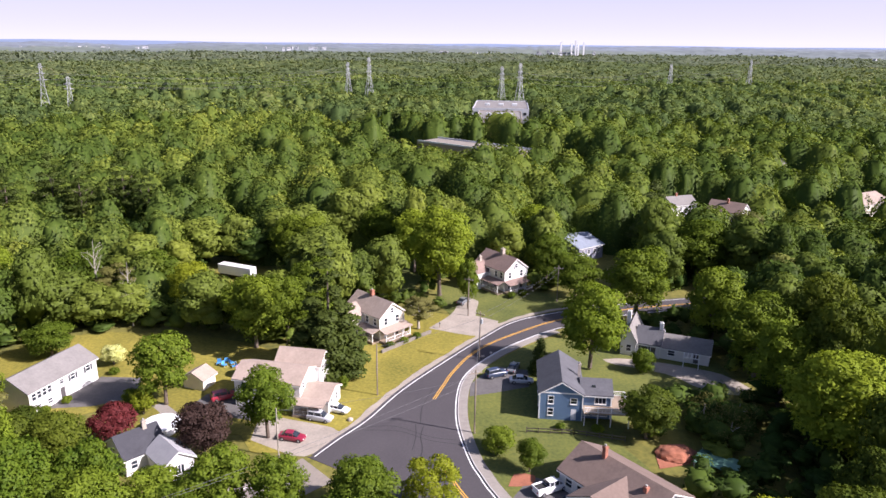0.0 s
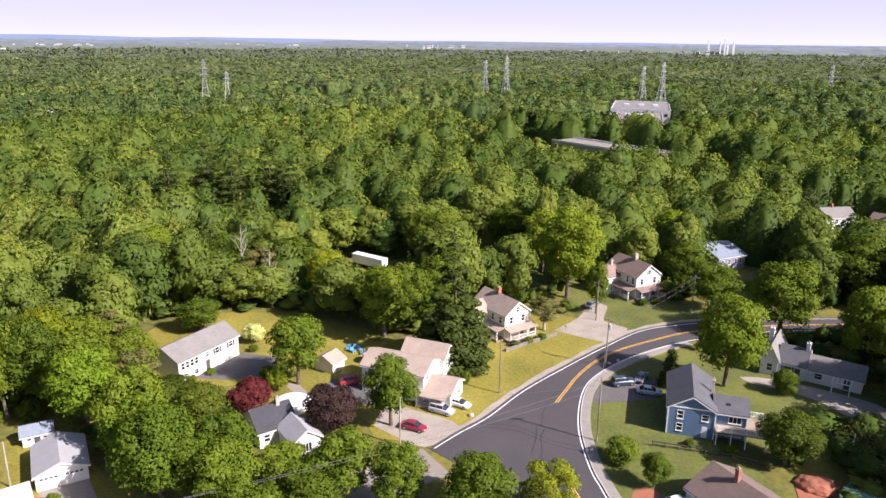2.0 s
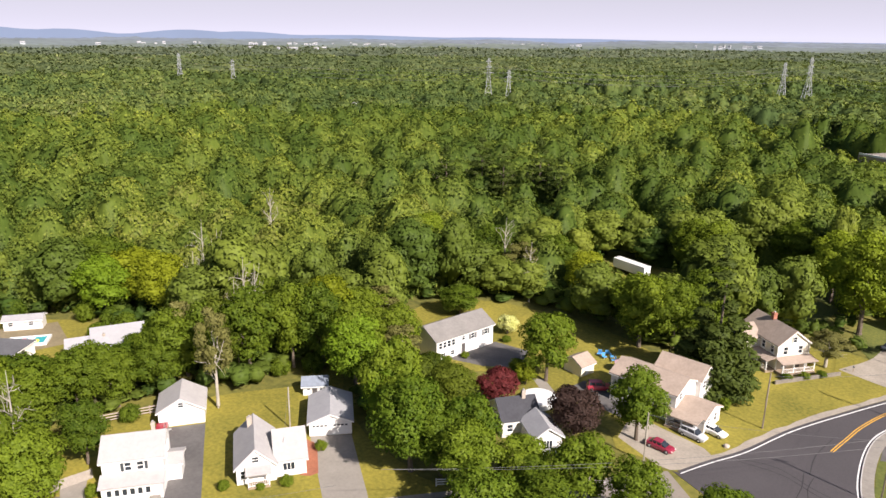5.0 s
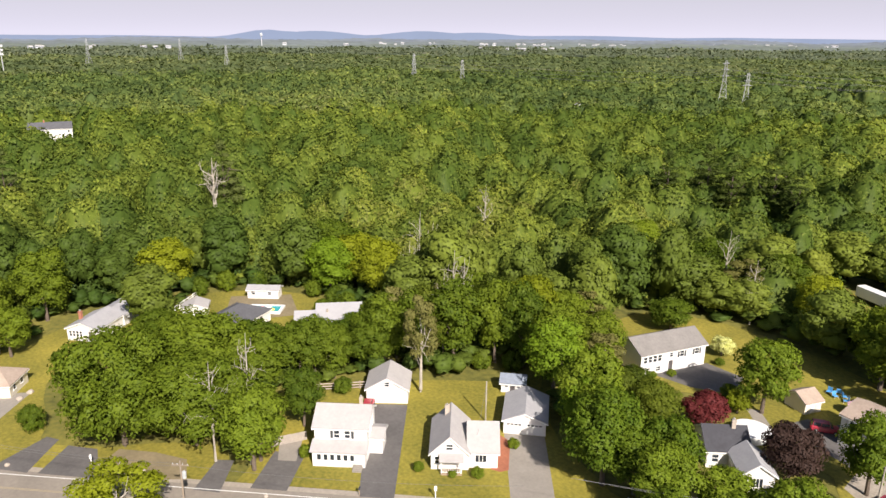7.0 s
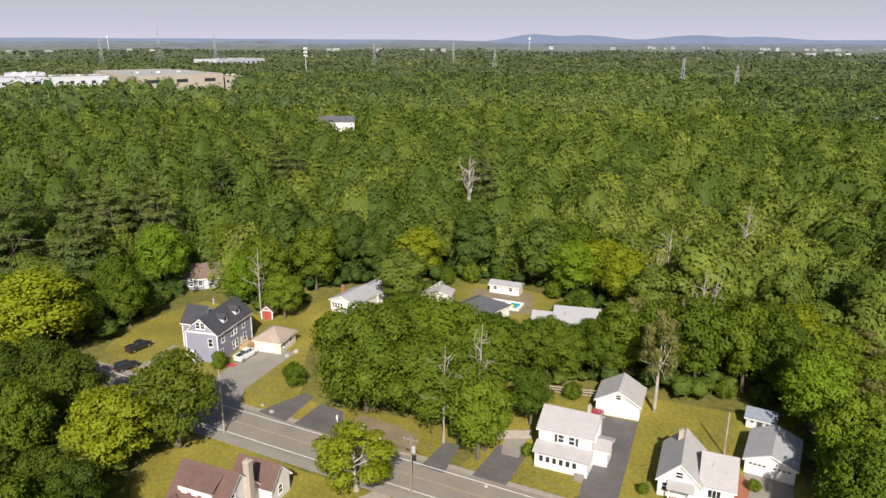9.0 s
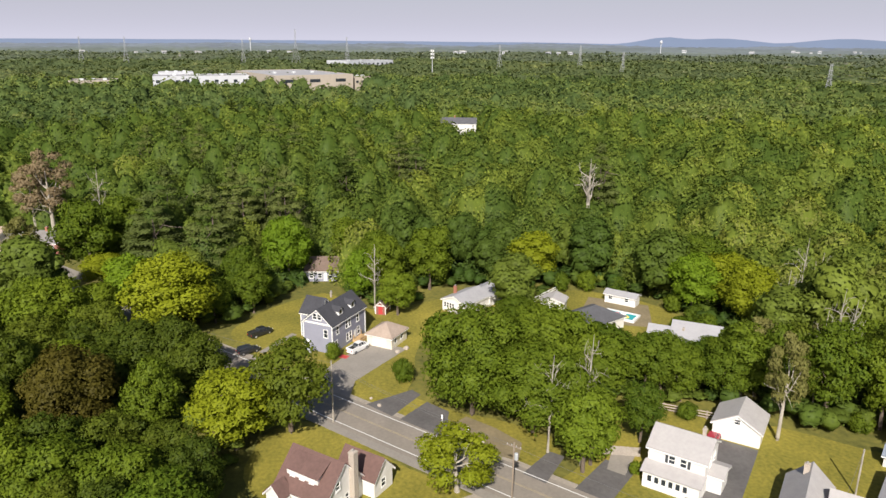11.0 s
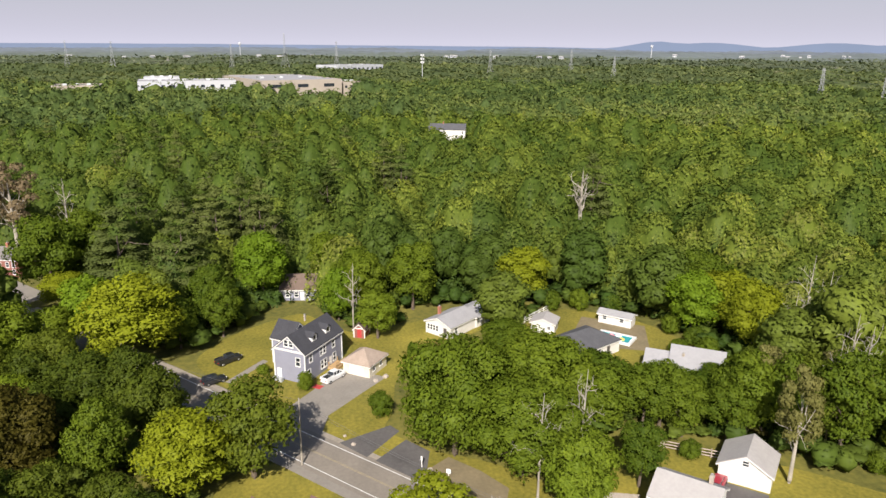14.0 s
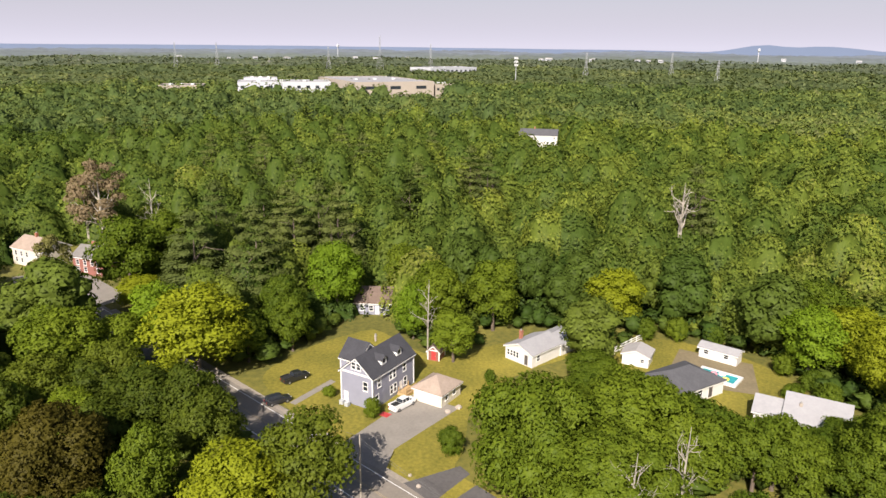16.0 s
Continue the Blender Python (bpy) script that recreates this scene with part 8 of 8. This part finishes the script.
parasol(-38.2, 125.6, 2.5, 1.7, PINKCLOTH, "open pink garden parasol behind the house")
for i, (x, y, r) in enumerate(((-44.6, 130.2, 0), (-43.2, 129.4, 60), (-42.0, 130.4, 130), (-43.4, 131.4, 200), (-41.2, 129.0, 300), (-35.0, 150.2, 20), (-33.8, 150.9, 80))):
    top = thing("garden_chair", "blue folding garden chair on the shaded lawn", "chair", x, y, 0, r, group="blue garden chairs")
    part("seat", box(-0.4, -0.4, 0.38, 0.4, 0.4, 0.46, bevel=0.03), BLUECLOTH, top)
    part("backrest", box(-0.4, 0.36, 0.47, 0.4, 0.44, 1.2, bevel=0.03), BLUECLOTH, top)
    for sx in (-0.36, 0.36):
        for sy in (-0.36, 0.38):
            part("leg", box(sx - 0.025, sy - 0.025, 0, sx + 0.025, sy + 0.025, 0.4), STEEL, top)

# round white pool by the dark-roofed cottage
top = thing("round_pool", "round white above-ground pool with a white cover", "pool", -46.6, 105.6)
bm = bmesh.new()
add_tube(bm, [(0, 0, -0.1), (0, 0, 1.2)], [3.0, 3.0], 28)
part("wall", bm, PLASTIC, top)
bm = bmesh.new()
add_tube(bm, [(0, 0, 1.2), (0, 0, 1.28), (0, 0, 1.45)], [3.1, 3.08, 0.4], 28)
part("cover", bm, PLASTIC, top)

# the pool behind the hipped house
top = thing("swimming_pool", "rectangular garden pool with white surround and floats", "pool", -146.4, 70.4, 0, 47)
for a in ((-4.0, -2.4, 4.0, -1.8), (-4.0, 1.8, 4.0, 2.4), (-4.0, -1.79, -3.4, 1.79), (3.4, -1.79, 4.0, 1.79)):
    part("surround", box(a[0], a[1], -0.05, a[2], a[3], 0.5), PLASTIC, top)
part("water", box(-3.39, -1.78, -0.05, 3.39, 1.78, 0.38), WATER, top)
for i, (fx, fy, c) in enumerate(((-1.0, 0.4, "pink"), (1.6, -0.6, "yellow"), (0.4, 1.1, "white"), (-2.4, -0.9, "pink"))):
    bm = bmesh.new()
    ring = [Vector((math.cos(k * math.pi / 6) * 0.55, math.sin(k * math.pi / 6) * 0.55, 0)) for k in range(13)]
    add_tube(bm, ring, [0.18] * 13, 6)
    f = part("pool_float", bm, FLOAT[c], None, m=pose(-146.4, 70.4, 0, 0, 0, 47) @ pose(fx, fy, 0.45))
    tagged(f, c + " inflatable ring floating on the pool", "pool float")

# small things by the street and gardens
def post_sign(x, y, h, w, label, name="sign_board"):
    top = thing(name, label, "sign", x, y, 0, 60)
    part("post", box(-0.06, -0.06, -0.2, 0.06, 0.06, h), TRIM, top)
    part("board", box(-w / 2, -0.10, h - 0.7, w / 2, -0.062, h), TRIM, top)


post_sign(-105.5, 21.5, 1.9, 0.3, "tall narrow white sign post at the drive")
post_sign(-102.4, 25.0, 1.3, 0.7, "small white yard sign near the street")
post_sign(-66.6, 56.0, 2.0, 0.4, "slim white post on the front lawn")


def mailbox(x, y, turn):
    top = thing("mailbox", "dark mailbox on a wooden post", "mailbox", x, y, 0, turn)
    part("post", box(-0.05, -0.05, -0.2, 0.05, 0.05, 1.05), WOOD, top)
    bm = bmesh.new()
    add_tube(bm, [(0, -0.28, 1.16), (0, 0.28, 1.16)], [0.14, 0.14], 8)
    part("box", bm, SHUTTER, top)


for x, y, r in ((-96.2, 8.0, 45), (-0.6, 150.2, 10), (-73.9, 48.2, 45), (-55.8, 64.5, 45), (20.6, 140.0, 40)):
    mailbox(x, y, r)
for x, y, s in ((-113.5, 11.8, 0.4), (-104.4, 22.6, 0.45), (-116.3, 10.6, 0.3), (-99.0, 26.8, 0.4), (-15.6, 109.0, 0.5), (-16.6, 112.6, 0.25), (-17.4, 113.4, 0.35), (-135.0, 17.4, 0.5), (-136.4, 19.4, 0.6), (-82.0, 38.0, 0.35), (8.4, 135.0, 0.4), (10.2, 136.8, 0.35)):
    bm = bmesh.new()
    bmesh.ops.create_icosphere(bm, subdivisions=2, radius=s)
    for v in bm.verts:
        v.co *= 1 + 0.25 * noise.noise(v.co * 2.0 / s + Vector((x, y, 0)))
        v.co.z *= 0.7
    tagged(part("boulder", bm, PALESTONE, None, m=pose(x, y, s * 0.35)), "pale rounded boulder at the lawn's edge", "boulder")
tagged(part("drain_grate", box(-0.9, -0.5, -0.01, 0.9, 0.5, 0.027), SEALER, None, m=pose(-97.2, 18.0, 0, 0, 0, 43)), "dark iron drain grate in the street", "drain")
tagged(part("doormat", box(-0.9, -0.7, 0.0, 0.9, 0.7, 0.06), DOORRED, None, m=pose(-134.6, 6.6, 0, 0, 0, 55)), "red mat on the ground by the house", "mat")

# the red mulch heap and the tarpaulin frame behind the brown-roofed house
bm = bmesh.new()
bmesh.ops.create_icosphere(bm, subdivisions=4, radius=1.0)
for v in bm.verts:
    v.co = Vector((v.co.x * 3.0, v.co.y * 2.4, max(-0.1, v.co.z * 1.3))) * (1 + 0.15 * noise.noise(v.co * 3))
tagged(part("bark_mound", bm, MULCH, None, m=pose(37.0, 99.2, 0)), "low heap of red bark mulch under the trees", "mulch heap")
top = thing("tarpaulin_frame", "green tarpaulin over a pipe frame in the garden", "canopy", 42.4, 95.6, 0, -35)
bm = bmesh.new()
bmesh.ops.create_grid(bm, x_segments=14, y_segments=10, size=1.0)
for v in bm.verts:
    v.co = Vector((v.co.x * 3.2, v.co.y * 2.2, 1.9 - 0.25 * v.co.x**2 - 0.5 * abs(v.co.y) + 0.12 * noise.noise(v.co * 4)))
bmesh.ops.solidify(bm, geom=bm.faces, thickness=0.03)
part("tarpaulin", bm, TARP, top)
for sx in (-3.0, 3.0):
    for sy in (-2.0, 2.0):
        bm = bmesh.new()
        add_tube(bm, [(sx, sy, -0.1), (sx, sy, 1.55)], [0.05, 0.05], 6)
        part("leg", bm, STEEL, top)
